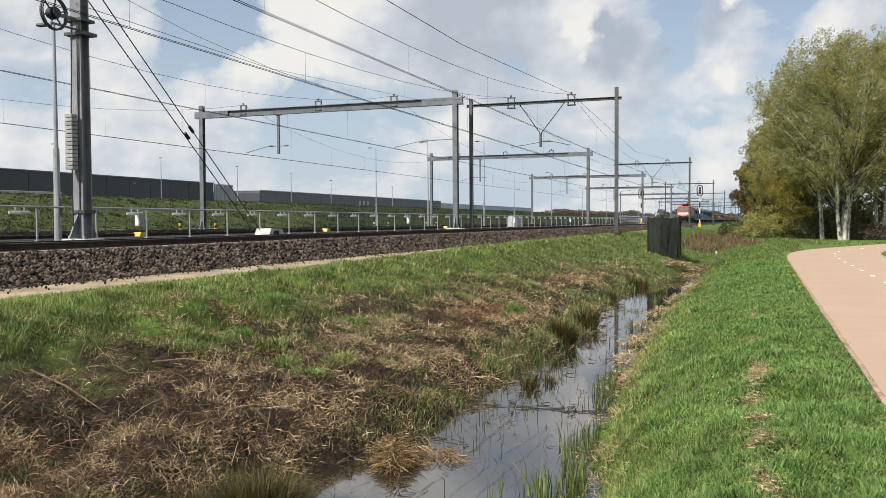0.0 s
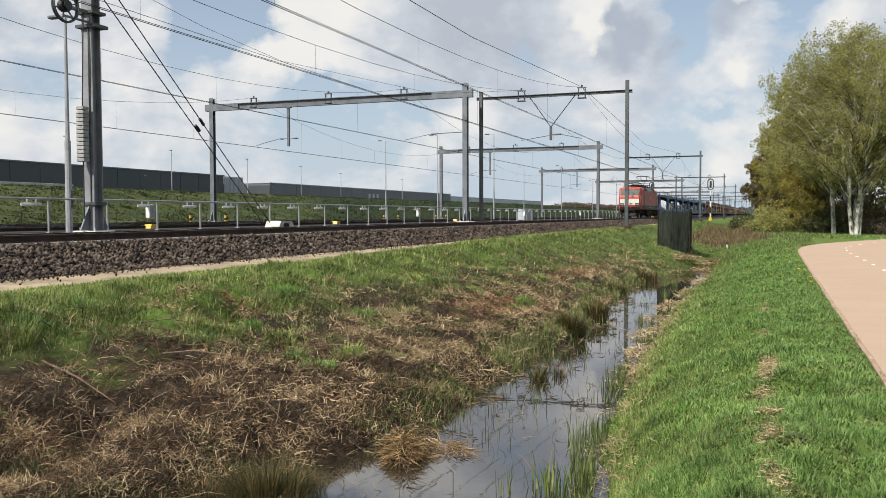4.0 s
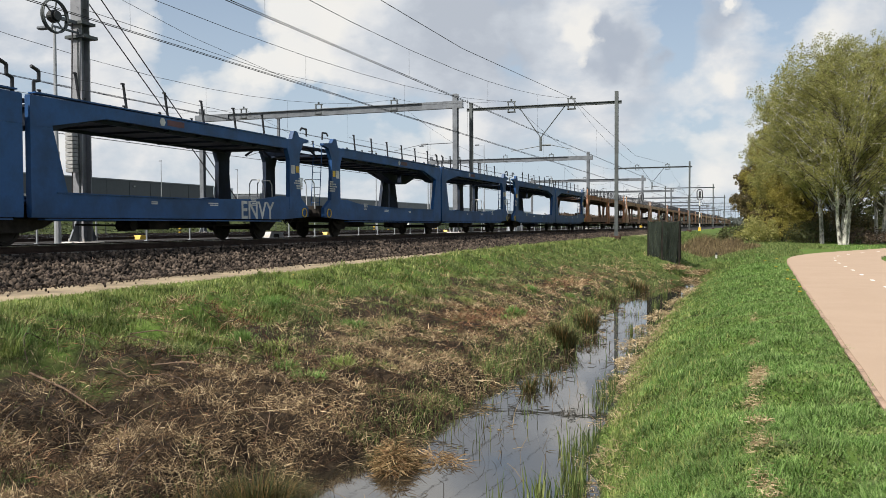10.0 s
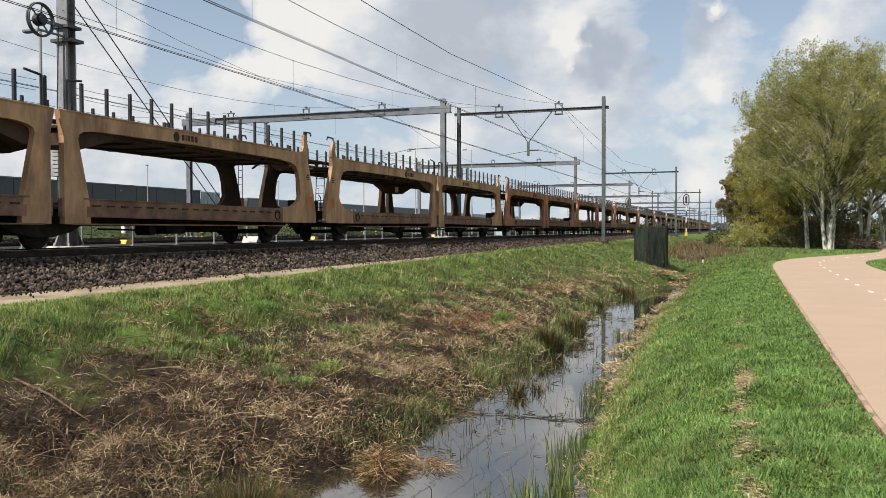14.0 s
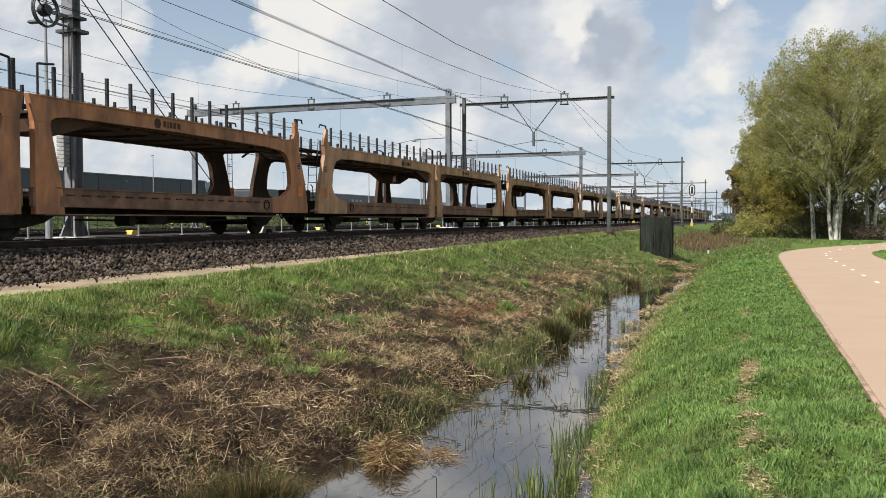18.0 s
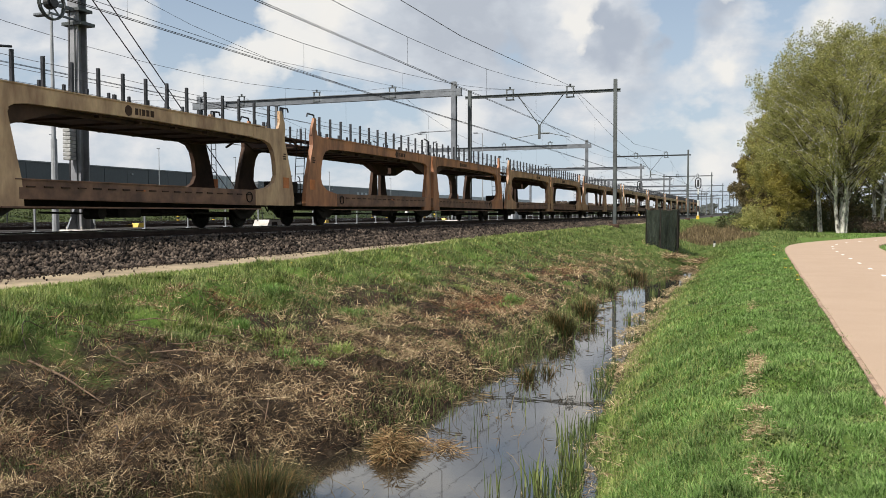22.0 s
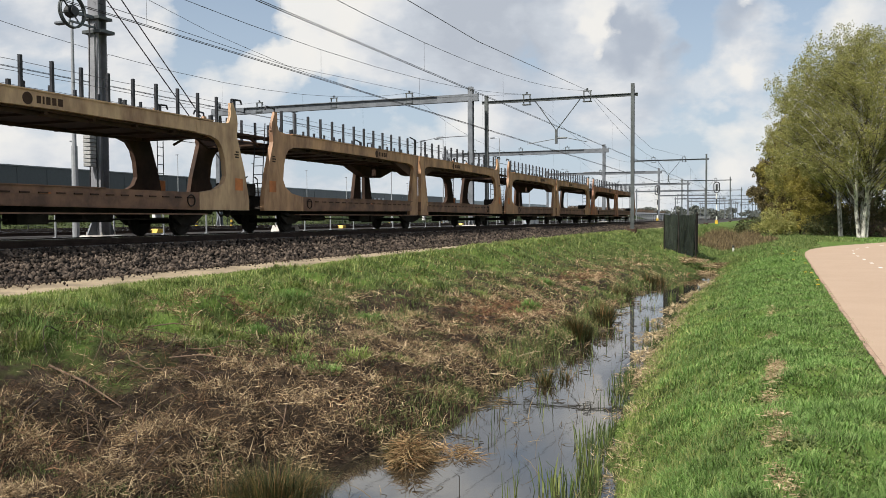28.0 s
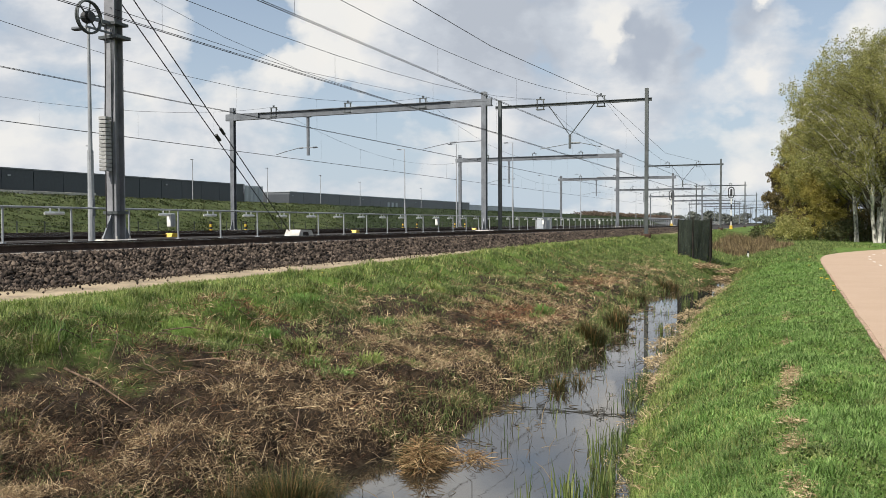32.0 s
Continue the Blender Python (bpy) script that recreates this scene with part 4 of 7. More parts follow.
def wagon(style):
    blue = style == "blue"
    paint = {"blue": BLUE, "ochre": OCHRE, "rust": RUST, "tan": TAN}[style]
    # dark steel for decks and far side, inner shade put into its colour
    shade_deckm = BLUE_D if blue else RUST_D
    words = {"blue": "dark blue double-deck car-carrier wagon, empty", "ochre": "weathered ochre double-deck car-carrier wagon, empty",
             "rust": "rust-brown double-deck car-carrier wagon, empty", "tan": "pale tan double-deck car-carrier wagon, empty"}[style]
    w = thing("car_carrier_wagon", words, "railway wagon", group="wagons of the freight train")
    L = 26.9
    TOP, BOT = (3.50, 3.18) if blue else (3.36, 2.95)
    for e in (0, 1):
        Yu = (lambda u: u) if e == 0 else (lambda u: L - u)
        box = lambda m, x0, x1, u0, u1, z0, z1, b=0.0: m.box((x0, min(Yu(u0), Yu(u1)), z0), (x1, max(Yu(u0), Yu(u1)), z1), b)
        poly = lambda m, pts, x0, x1: m.prism([(Yu(u), z) for u, z in pts], "x", x0, x1)
        for s in (-1, 1):
            # far side is the same paint in reality; the darker colour paints its shade
            skin = paint if s > 0 else shade_deckm
            xi, xo = sorted((s * 1.33, s * 1.47))
            pi, po = sorted((s * 1.32, s * 1.478))
            if s < 0:
                xi, xo, pi, po = xi - 0.15, xo - 0.15, pi - 0.15, po - 0.15
            if blue:
                sill = [(0.62, 0.78), (0.62, 1.12), (1.2, 1.48), (2.6, 1.48), (3.8, 1.34), (6.6, 1.27), (13.34, 1.26), (13.34, 0.66), (2.4, 0.68)]
                leg = [(1.12, 1.0), (1.26, 2.4), (1.24, 3.0), (0.98, 3.42), (0.58, 3.50), (0.58, 3.58), (1.26, 3.64), (1.40, 3.82), (1.62, 3.82), (1.76, 3.52), (2.1, 3.49), (2.1, BOT - 0.02), (1.93, 2.78), (1.95, 1.48), (2.0, 1.0)]
                mid = [(12.25, 0.75), (12.25, 1.26), (12.70, 2.80), (10.85, BOT - 0.01), (10.85, 3.34), (13.34, 3.40), (13.34, 0.75)]
                girder = [(2.08, TOP), (13.34, TOP - 0.06), (13.34, BOT - 0.02), (11.5, BOT - 0.02), (2.08, BOT - 0.02)]
            else:
                sill = [(0.62, 0.74), (0.62, 1.05), (0.62, 1.24), (13.3, 1.24), (13.3, 0.80), (3.0, 0.74)]
                leg = [(0.42, 0.74), (0.42, 1.05), (0.62, 1.9), (1.02, 3.0), (0.98, 3.40), (1.45, 3.38), (1.85, 3.34), (3.0, 3.32), (3.0, BOT), (2.35, BOT - 0.03), (1.98, 2.82), (1.78, 2.60), (1.66, 2.25), (1.60, 1.78), (1.76, 1.52), (2.15, 1.34), (2.9, 1.235), (2.9, 0.74)]
                mid = [(12.36, 0.62), (12.42, 1.25), (12.77, 2.70), (12.74, 2.82), (12.58, 2.90), (12.2, BOT), (11.6, BOT + 0.01), (11.6, 3.34), (13.38, 3.37), (13.24, 2.76), (13.24, 0.62)]
                girder = [(2.9, TOP), (8.0, TOP + 0.02), (11.65, TOP), (11.65, BOT + 0.01), (8.0, BOT + 0.05), (2.9, BOT + 0.02)]
            if s < 0 and e == 1 and not blue:
                leg = [(u + 0.45 if u < 2.5 else u, z) for u, z in leg]
                rungs = Mesh().tube((-1.58, Yu(0.70), 1.2), (-1.58, Yu(0.70), 3.0), 0.016, 6).tube((-1.58, Yu(0.98), 1.2), (-1.58, Yu(0.98), 3.0), 0.016, 6)
                for k in range(6):
                    rungs.tube((-1.58, Yu(0.70), 1.4 + 0.28 * k), (-1.58, Yu(0.98), 1.4 + 0.28 * k), 0.013, 6)
                part("ladder", rungs, STAKE, w)
            low = paint if blue else DUSTY
            sl = part("sill", poly(Mesh(), sill, xi, xo), low, w)
            part("sill_flange", box(box(Mesh(), *sorted((s * 1.30, s * 1.52)), 2.6, 13.0, 0.60, 0.635), *sorted((s * 1.30, s * 1.50)), 6.6, 12.6, 1.235, 1.262), low, sl)
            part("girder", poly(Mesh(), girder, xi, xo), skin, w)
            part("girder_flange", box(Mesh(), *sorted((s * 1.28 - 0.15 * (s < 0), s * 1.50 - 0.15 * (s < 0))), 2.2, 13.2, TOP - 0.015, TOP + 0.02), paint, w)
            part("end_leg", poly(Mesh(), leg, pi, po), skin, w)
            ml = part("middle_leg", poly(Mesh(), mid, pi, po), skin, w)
            if s > 0:
                part("weld_strap", box(Mesh(), 1.477, 1.485, 12.74 if not blue else 12.70, 13.22 if not blue else 13.32, 2.755, 2.785), skin, ml)
            if not blue and s > 0:
                part("sill_band", box(Mesh(), *sorted((s * 1.465, s * 1.482)), 2.95, 12.5, 0.80, 1.06), low, sl)
                for k in range(18):
                    part("tie_ring", box(Mesh(), *sorted((s * 1.465, s * 1.50)), 3.2 + 0.52 * k, 3.46 + 0.52 * k, 1.065, 1.10), RUST_D, sl)
            # stakes and their ropes
            if blue:
                st = [(3.45 + 1.66 * k, 0.66, -0.13 if e == 0 else 0.13) for k in range(6)]
                part("stake_hook", Mesh().pipe([(s * 1.40, Yu(13.15), TOP - 0.05), (s * 1.40, Yu(13.15), TOP + 0.26), (s * 1.40, Yu(13.0), TOP + 0.30), (s * 1.40, Yu(13.0), TOP + 0.52), (s * 1.40, Yu(13.0) - 0.22, TOP + 0.60)], 0.042), STAKE, w)
            else:
                st = [((1.65 if e == 0 else 1.05) + 0.885 * k, 0.74, 0.0) for k in range(14)]
            for u, hgt, lean in st:
                u2 = u + lean
                m = Mesh()
                a = 0.024 if blue else 0.036
                z0, z1 = TOP - 0.02, TOP + hgt
                m.add([(s * 1.40 + p * a, Yu(u + q * a), z0) for p, q in ((-1, -1), (1, -1), (1, 1), (-1, 1))] + [(s * 1.40 + p * a, Yu(u2 + q * a), z1) for p, q in ((-1, -1), (1, -1), (1, 1), (-1, 1))],
                      [(3, 2, 1, 0), (4, 5, 6, 7), (0, 1, 5, 4), (1, 2, 6, 5), (2, 3, 7, 6), (3, 0, 4, 7)])
                if blue:
                    m.box((s * 1.40 - 0.03, Yu(u2) - 0.07, z1 - 0.03), (s * 1.40 + 0.03, Yu(u2) + 0.03, z1 + 0.01))
                part("stake", m, STAKE, w)
            if not blue:
                part("stub", box(box(box(Mesh(), s * 1.40 - 0.04, s * 1.40 + 0.04, 2.2, 2.28, TOP, TOP + 0.16), s * 1.40 - 0.04, s * 1.40 + 0.04, 5.75, 5.83, TOP, TOP + 0.16), s * 1.40 - 0.04, s * 1.40 + 0.04, 9.3, 9.38, TOP, TOP + 0.16), STAKE, w)
                part("stake_hook", Mesh().pipe([(s * 1.40, Yu(13.05), TOP), (s * 1.40, Yu(13.05), TOP + 0.74), (s * 1.40, Yu(12.55), TOP + 0.80)], 0.03), STAKE, w)
            hz = (0.52, 0.28) if blue else (0.60, 0.36)
            ends = (2.9, 13.0) if blue else (1.3, 12.9)
            for h in hz:
                pts = [(s * 1.40, Yu(ends[0] + (ends[1] - ends[0]) * k / 12), TOP + h - 0.012 * (k % 2)) for k in range(13)]
                part("guard_rope", Mesh().pipe(pts, 0.006, 4), WIRE, w)
            # end fittings
            if blue:
                part("end_hook", Mesh().pipe([(s * 1.40, Yu(0.6), 3.72), (s * 1.40, Yu(0.62), 3.98), (s * 1.40, Yu(0.95), 3.99), (s * 1.40, Yu(1.05), 3.90)], 0.035), STAKE, w)
                part("label_plate", box(Mesh(), *sorted((s * 1.476, s * 1.484)), 1.30, 1.52, 2.35, 2.58), YELLOW, w, "yellow label plate")
                part("label_plate", box(Mesh(), *sorted((s * 1.476, s * 1.484)), 1.58, 1.84, 2.30, 2.60), MARK, w, "pale label plate")
                part("end_handrail", Mesh().pipe([(s * 1.1, Yu(0.55), 1.10), (s * 1.1, Yu(0.50), 2.05), (s * 1.1, Yu(0.35), 2.20), (s * 0.75, Yu(0.35), 2.20), (s * 0.75, Yu(0.50), 2.05), (s * 0.75, Yu(0.55), 1.10)], 0.022), MARK, w, "pale bent handrail")
            else:
                part("end_bracket", poly(Mesh(), [(0.95, 3.38), (0.98, 3.62), (1.18, 4.02), (1.30, 4.0), (1.30, 3.6), (1.42, 3.36)], *sorted((s * 1.36, s * 1.46))), paint, w)
                part("end_hook", Mesh().pipe([(s * 1.41, Yu(1.22), 3.98), (s * 1.41, Yu(1.2), 4.12), (s * 1.41, Yu(0.72), 4.14), (s * 1.41, Yu(0.66), 4.02)], 0.03), STAKE, w)
                part("label_plate", box(Mesh(), *sorted((s * 1.476, s * 1.484)), 0.75, 1.15, 1.35, 1.72), ORANGE, w, "faded orange label plate")
                part("label_plate", box(Mesh(), *sorted((s * 1.468, s * 1.478)), 8.3, 8.65, 0.84, 1.10), ORANGE, w, "faded orange label plate")
            part("buffer", Mesh().tube((s * 0.87, Yu(0.75), 1.0), (s * 0.87, Yu(0.12), 1.0), 0.11, 12).tube((s * 0.87, Yu(0.12), 1.0), (s * 0.87, Yu(0.06), 1.0), 0.22, 16), DARKM, w)
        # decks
        part("lower_deck", box(Mesh(), -1.48, 1.33, 0.7, 13.3, 0.98, 1.03), shade_deckm, w)
        part("upper_deck", box(Mesh(), -1.48, 1.33, 1.4, 13.3, BOT - 0.01, BOT + 0.05), shade_deckm, w)
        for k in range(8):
            part("cross_beam", box(Mesh(), -1.47, 1.32, 2.2 + 1.5 * k, 2.3 + 1.5 * k, BOT - 0.07, BOT - 0.01), shade_deckm, w)
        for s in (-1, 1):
            part("deck_bearer", box(Mesh(), *sorted((s * 1.05, s * 1.15)), 2.0, 13.2, BOT - 0.10, BOT - 0.01), shade_deckm, w)
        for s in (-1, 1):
            part("haunch_beam", poly(Mesh(), [(10.9, BOT - 0.01), (13.2, BOT - 0.01), (13.2, BOT - 0.52), (12.6, BOT - 0.50)], *sorted((s * 0.9, s * 1.315))), shade_deckm, w)
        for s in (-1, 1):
            part("wheel_guide", box(Mesh(), s * 0.75 - 0.05, s * 0.75 + 0.05, 1.6, 13.0, BOT + 0.17, BOT + 0.27), shade_deckm, w)
        part("centre_beam", box(Mesh(), -0.30, 0.30, 0.7, 13.2, 0.62, 0.975), DARKM, w)
        part("end_beam", box(Mesh(), -1.30, 1.30, 0.55, 0.80, 0.78, 1.22, 0.02), DARKM, w)
        part("bridge_flap", box(box(Mesh(), -1.15, -0.35, -0.05 if e == 0 else 0.02, 1.5, BOT + 0.19, BOT + 0.24), 0.35, 1.15, 0.02, 1.5, BOT + 0.19, BOT + 0.24), shade_deckm, w, "hinged bridging plates at the upper deck end")
        part("flap_arm", Mesh().pipe([(-1.0, Yu(0.9), BOT - 0.1), (-1.0, Yu(0.25), BOT + 0.2), (1.0, Yu(0.25), BOT + 0.2), (1.0, Yu(0.9), BOT - 0.1)], 0.04), shade_deckm, w)
        if not blue:
            part("end_locker", box(Mesh(), 0.35, 1.05, 0.22, 0.62, 1.22, 1.62, 0.03), DARKM, w)
            part("brake_lever", Mesh().pipe([(1.25, Yu(0.45), 1.2), (1.28, Yu(0.35), 1.75), (1.28, Yu(0.2), 1.82)], 0.02), DARKM, w)
        part("draw_hook", Mesh().box((-0.08, min(Yu(0.0), Yu(0.6)), 0.92), (0.08, max(Yu(0.0), Yu(0.6)), 1.10)).pipe([(0.22, Yu(0.55), 0.95), (0.25, Yu(0.2), 0.55), (0.22, Yu(0.02), 0.62)], 0.025), DARKM, w)
        ld = Mesh()
        for dx in (0.0, 0.36):
            ld.tube((0.85 + dx, Yu(0.7), 1.15), (0.85 + dx, Yu(0.95), 3.62), 0.018, 6)
        for k in range(8):
            ld.tube((0.85, Yu(0.72 + 0.03 * k), 1.35 + 0.29 * k), (1.21, Yu(0.72 + 0.03 * k), 1.35 + 0.29 * k), 0.014, 6)
        part("ladder", ld, STAKE if not blue else BLUE, w)
        # running gear of this half
        u = 2.85
        wheelset(Yu(u), 0.42, w, DARKM)
        for s in (-1, 1):
            part("axle_guard", poly(Mesh(), [(u - 0.75, 0.62), (u + 0.75, 0.62), (u + 0.28, 0.30), (u - 0.28, 0.30)], *sorted((s * 0.93, s * 1.02))), DARKM, w)
            part("leaf_spring", poly(Mesh(), [(u - 0.7, 0.64), (u + 0.7, 0.64), (u + 0.3, 0.54), (u - 0.3, 0.54)], *sorted((s * 1.03, s * 1.14))), DARKM, w)
        part("brake_gear", box(box(Mesh(), -0.5, 0.45, 5.2, 6.3, 0.40, 0.62, 0.03), 0.6, 1.1, 8.0, 8.9, 0.36, 0.62, 0.03).pipe([(0.9, Yu(3.6), 0.5), (0.9, Yu(8.0), 0.44), (0.5, Yu(11.0), 0.5)], 0.03).tube((0.5, Yu(9.4), 0.48), (1.0, Yu(9.4), 0.48), 0.16, 10), DARKM, w)
        part("handwheel", Mesh().ring((1.50, Yu(0.95 if blue else 3.3), 0.93 if blue else 1.0), "x", 0.16, 0.018, 18), YELLOW if blue else DARKM, w)
        # the maker's marks
        if blue:
            part("side_lettering", bars(w, Yu(1.05), 2.12, [[0.10, 0.16], [0.12, 0.22, 0.14], [0.10, 0.20, 0.16, 0.06], [0.30, 0.12], [0.42]], 0.055, 1.479, 1 if e == 0 else -1), MARK, w)
            part("side_lettering", bars(w, Yu(4.1), 1.34, [[0.34], [0.30], [0.36], [0.24], [0.30]], 0.035, 1.471, 1 if e == 0 else -1), MARK, w)
            part("side_lettering", bars(w, Yu(6.2), 1.12, [[0.5], [0.42]], 0.035, 1.471, 1 if e == 0 else -1), MARK, w)
            part("hazard_frame", bars(w, Yu(9.0), 1.10, [[0.26], [0.26]], 0.03, 1.471, 1 if e == 0 else -1), MARK, w)
            part("emblem", Mesh().wheel((1.471, Yu(7.9) if e == 0 else Yu(8.75), 3.33), "x", 0.125, 0.008, 6), MARK, w, "pale six-sided emblem")
            part("emblem", box(Mesh(), 1.467, 1.475, *((8.1, 8.85) if e == 0 else (7.8, 8.55)), 3.25, 3.41), mat("faded_red_mark", (0.10, 0.035, 0.04), 0.6) if "faded_red_mark" not in bpy.data.materials else bpy.data.materials["faded_red_mark"], w)
        else:
            part("emblem", Mesh().wheel((1.471, Yu(8.9), 3.16), "x", 0.14, 0.008, 16), RUST_D, w, "dark round emblem")
            part("emblem", bars(w, Yu(9.12 if e == 0 else 8.65), 3.08, [[0.12, 0.05, 0.12, 0.12, 0.14]], 0.17, 1.471, 1, 0.3), RUST_D, w)
            part("side_lettering", bars(w, Yu(0.95), 2.5, [[0.16], [0.22], [0.18]], 0.05, 1.479, 1 if e == 0 else -1), RUST_D, w)
    wheelset(L / 2, 0.42, w, DARKM)
    for s in (-1, 1):
        part("axle_guard", Mesh().prism([(L / 2 - 1.3, 0.62), (L / 2 + 1.3, 0.62), (L / 2 + 0.9, 0.42), (L / 2 + 0.28, 0.30), (L / 2 - 0.28, 0.30), (L / 2 - 0.9, 0.42)], "x", *sorted((s * 0.93, s * 1.02))), DARKM, w)
    return w


TRAIN.append((locomotive(), 0.0))
STYLES = ["blue"] * 4 + ["rust", "ochre", "ochre", "rust", "rust", "rust", "ochre", "ochre", "tan", "tan", "rust", "ochre", "ochre", "tan", "ochre", "tan", "ochre", "ochre", "rust"]
first = {}
for k, st in enumerate(STYLES):
    if st not in first:
        ob = first[st] = wagon(st)
    else:
        ob = copy_thing(first[st], Matrix())
    TRAIN.append((ob, 26.9 * k))


# sprayed letters on the lower side of the second blue wagon
fc = bpy.data.curves.new("graffiti", "FONT")
fc.body, fc.size, fc.extrude, fc.offset = "ENVY", 0.80, 0.002, 0.012
fc.materials.append(MARK)
gr = new("graffiti", fc)
gr.parent, gr.matrix_basis = TRAIN[2][0], pose(1.476, 21.9, 0.70, 90, 0, 90)
tagged(gr, "pale sprayed letters")
# ---- overhead line, fence, yard and buildings ----
GALV = mat("galvanised_steel", (0.15, 0.162, 0.178), 0.55, 0.3, 0.08, 8, (0.095, 0.104, 0.116), 1.1, bump=0.05)
MAST = mat("weathered_mast_steel", (0.23, 0.232, 0.245), 0.6, 0.1, 0.05, 8, (0.16, 0.163, 0.175), 1.1, bump=0.05)
GALV_D = mat("dull_dark_steel", (0.085, 0.095, 0.095), 0.55, 0.3, 0.08, 8, (0.05, 0.056, 0.056), 1.1, bump=0.05)
PALE = mat("pale_grey_steel", (0.312, 0.324, 0.336), 0.5, 0.2, 0.06, 8, (0.240, 0.252, 0.264), 1.2, bump=0.03)
CONC = mat("pale_concrete", (0.50, 0.48, 0.44), 0.9, 0, 0.08, 14, (0.33, 0.31, 0.28), 2.5, bump=0.25)
WEIGHT = mat("weathered_grey_weight", (0.30, 0.30, 0.29), 0.8, 0, 0.12, 12, (0.20, 0.20, 0.19), 3.0, bump=0.2)
COPPER = mat("dark_copper_wire", (0.035, 0.032, 0.034), 0.6, 0.3, 0.0, bump=0)
WHITEP = mat("white_plastic", (0.78, 0.78, 0.74), 0.5, 0, 0.04, bump=0.02)
CLAD = mat("dark_grey_cladding", (0.060, 0.068, 0.078), 0.5, 0.2, 0.05, 3, (0.050, 0.056, 0.065), 0.08, bump=0.05)
CLAD2 = mat("mid_grey_cladding", (0.135, 0.145, 0.158), 0.5, 0.2, 0.05, 3, (0.11, 0.118, 0.13), 0.08, bump=0.05)
CLAD3 = mat("pale_cladding", (0.42, 0.45, 0.48), 0.5, 0.2, 0.05, 3, (0.36, 0.39, 0.42), 0.1, bump=0.05)
BLACKP = mat("black_paint", (0.018, 0.018, 0.018), 0.5, vary=0.1)
DKGREEN = mat("dark_fence_post", (0.022, 0.028, 0.022), 0.6, vary=0.1)


def h_post(m, x, y, z0, z1, w=0.26, d=0.26, t=0.03, taper=1.0):
    """A wide-flange column: an I section drawn upwards."""
    a, b, c = w / 2, d / 2, t / 2
    prof = [(-a, -b), (a, -b), (a, -b + t), (c, -b + t), (c, b - t), (a, b - t), (a, b), (-a, b), (-a, b - t), (-c, b - t), (-c, -b + t), (-a, -b + t)]
    return m.prism([(x + p, y + q) for p, q in prof], "z", z0, z1)


def insulator_frame(x, y, z):
    m = Mesh()
    for s in (-1, 1):
        m.box((x + s * 0.24 - 0.035, y - 0.05, z - 0.45), (x + s * 0.24 + 0.035, y + 0.05, z + 0.28))
    m.box((x - 0.32, y - 0.05, z + 0.28), (x + 0.32, y + 0.05, z + 0.35))
    for k in range(3):
        m.wheel((x, y, z + 0.39 + 0.05 * k), "z", 0.075, 0.03, 10)
    return m.box((x - 0.3, y - 0.2, z - 0.45), (x + 0.3, y + 0.2, z - 0.40))


def footing(x, y, z=1.0, w=0.55):
    m = Mesh().box((x - w, y - w, z - 0.3), (x + w, y + w, z + 0.14), 0.04)
    for s in (-1, 1):
        for q in (-1, 1):
            m.tube((x + s * 0.3, y + q * 0.3, z + 0.14), (x + s * 0.3, y + q * 0.3, z + 0.24), 0.03, 6)
    return m


def drop_post(x, y, z0, z1, arm):
    m = Mesh().box((x - 0.09, y - 0.09, z0), (x + 0.09, y + 0.09, z1)).box((x - 0.24, y - 0.15, z1 - 0.06), (x + 0.24, y + 0.15, z1 + 0.02))
    m.tube((x - 0.9, y, z0 + 0.62), (x + 0.9, y, z0 + 0.62), 0.035, 6)
    for s in (-1, 1):
        for k in range(4):
            m.wheel((x + s * (0.5 + 0.09 * k), y, z0 + 0.62), "x", 0.07, 0.04, 8)
    if arm:
        m.pipe([(x - 0.9, y, z0 + 0.62), (x - 2.2, y, z0 + 0.35), (x - 3.0, y, z0 + 0.15)], 0.03)
    return m


def portal(y, right=True):
    p = thing("catenary_portal", "wide galvanised steel portal over the yard tracks", "catenary portal", group="yard portals")
    for x in (-20.7, -42.8):
        part("column", h_post(Mesh(), x, y, 1.05, 11.25, 0.36, 0.36, 0.04), GALV, p)
        part("footing", footing(x, y), CONC, p)
        part("base_gusset", Mesh().prism([(y - 0.55, 1.14), (y + 0.55, 1.14), (y + 0.18, 2.0), (y - 0.18, 2.0)], "x", x - 0.02, x + 0.02), GALV, p)
    part("beam", Mesh().prism([(y - 0.17, 10.20), (y + 0.17, 10.20), (y + 0.17, 10.25), (y + 0.03, 10.25), (y + 0.03, 10.68), (y + 0.17, 10.68), (y + 0.17, 10.73), (y - 0.17, 10.73), (y - 0.17, 10.68), (y - 0.03, 10.68), (y - 0.03, 10.25), (y - 0.17, 10.25)], "x", -43.4, -20.1), GALV, p)
    for x0 in (-43.4, -23.3):
        part("web_plate", Mesh().box((x0, y - 0.168, 10.252), (x0 + 3.2, y - 0.05, 10.678)), GALV, p)
    for x in (-25.6, -32.0, -38.8):
        part("insulator_bracket", insulator_frame(x, y, 10.75), GALV_D, p)
    part("drop_post", drop_post(-35.6, y, 7.1, 10.2, True), GALV, p)
    part("registration_arm", Mesh().tube((-20.7, y, 7.7), (-22.9, y, 7.66), 0.04, 6).tube((-22.9, y, 7.66), (-23.4, y, 7.64), 0.07, 8).pipe([(-23.4, y, 7.64), (-25.6, y, 7.25)], 0.025), GALV, p)
    return p


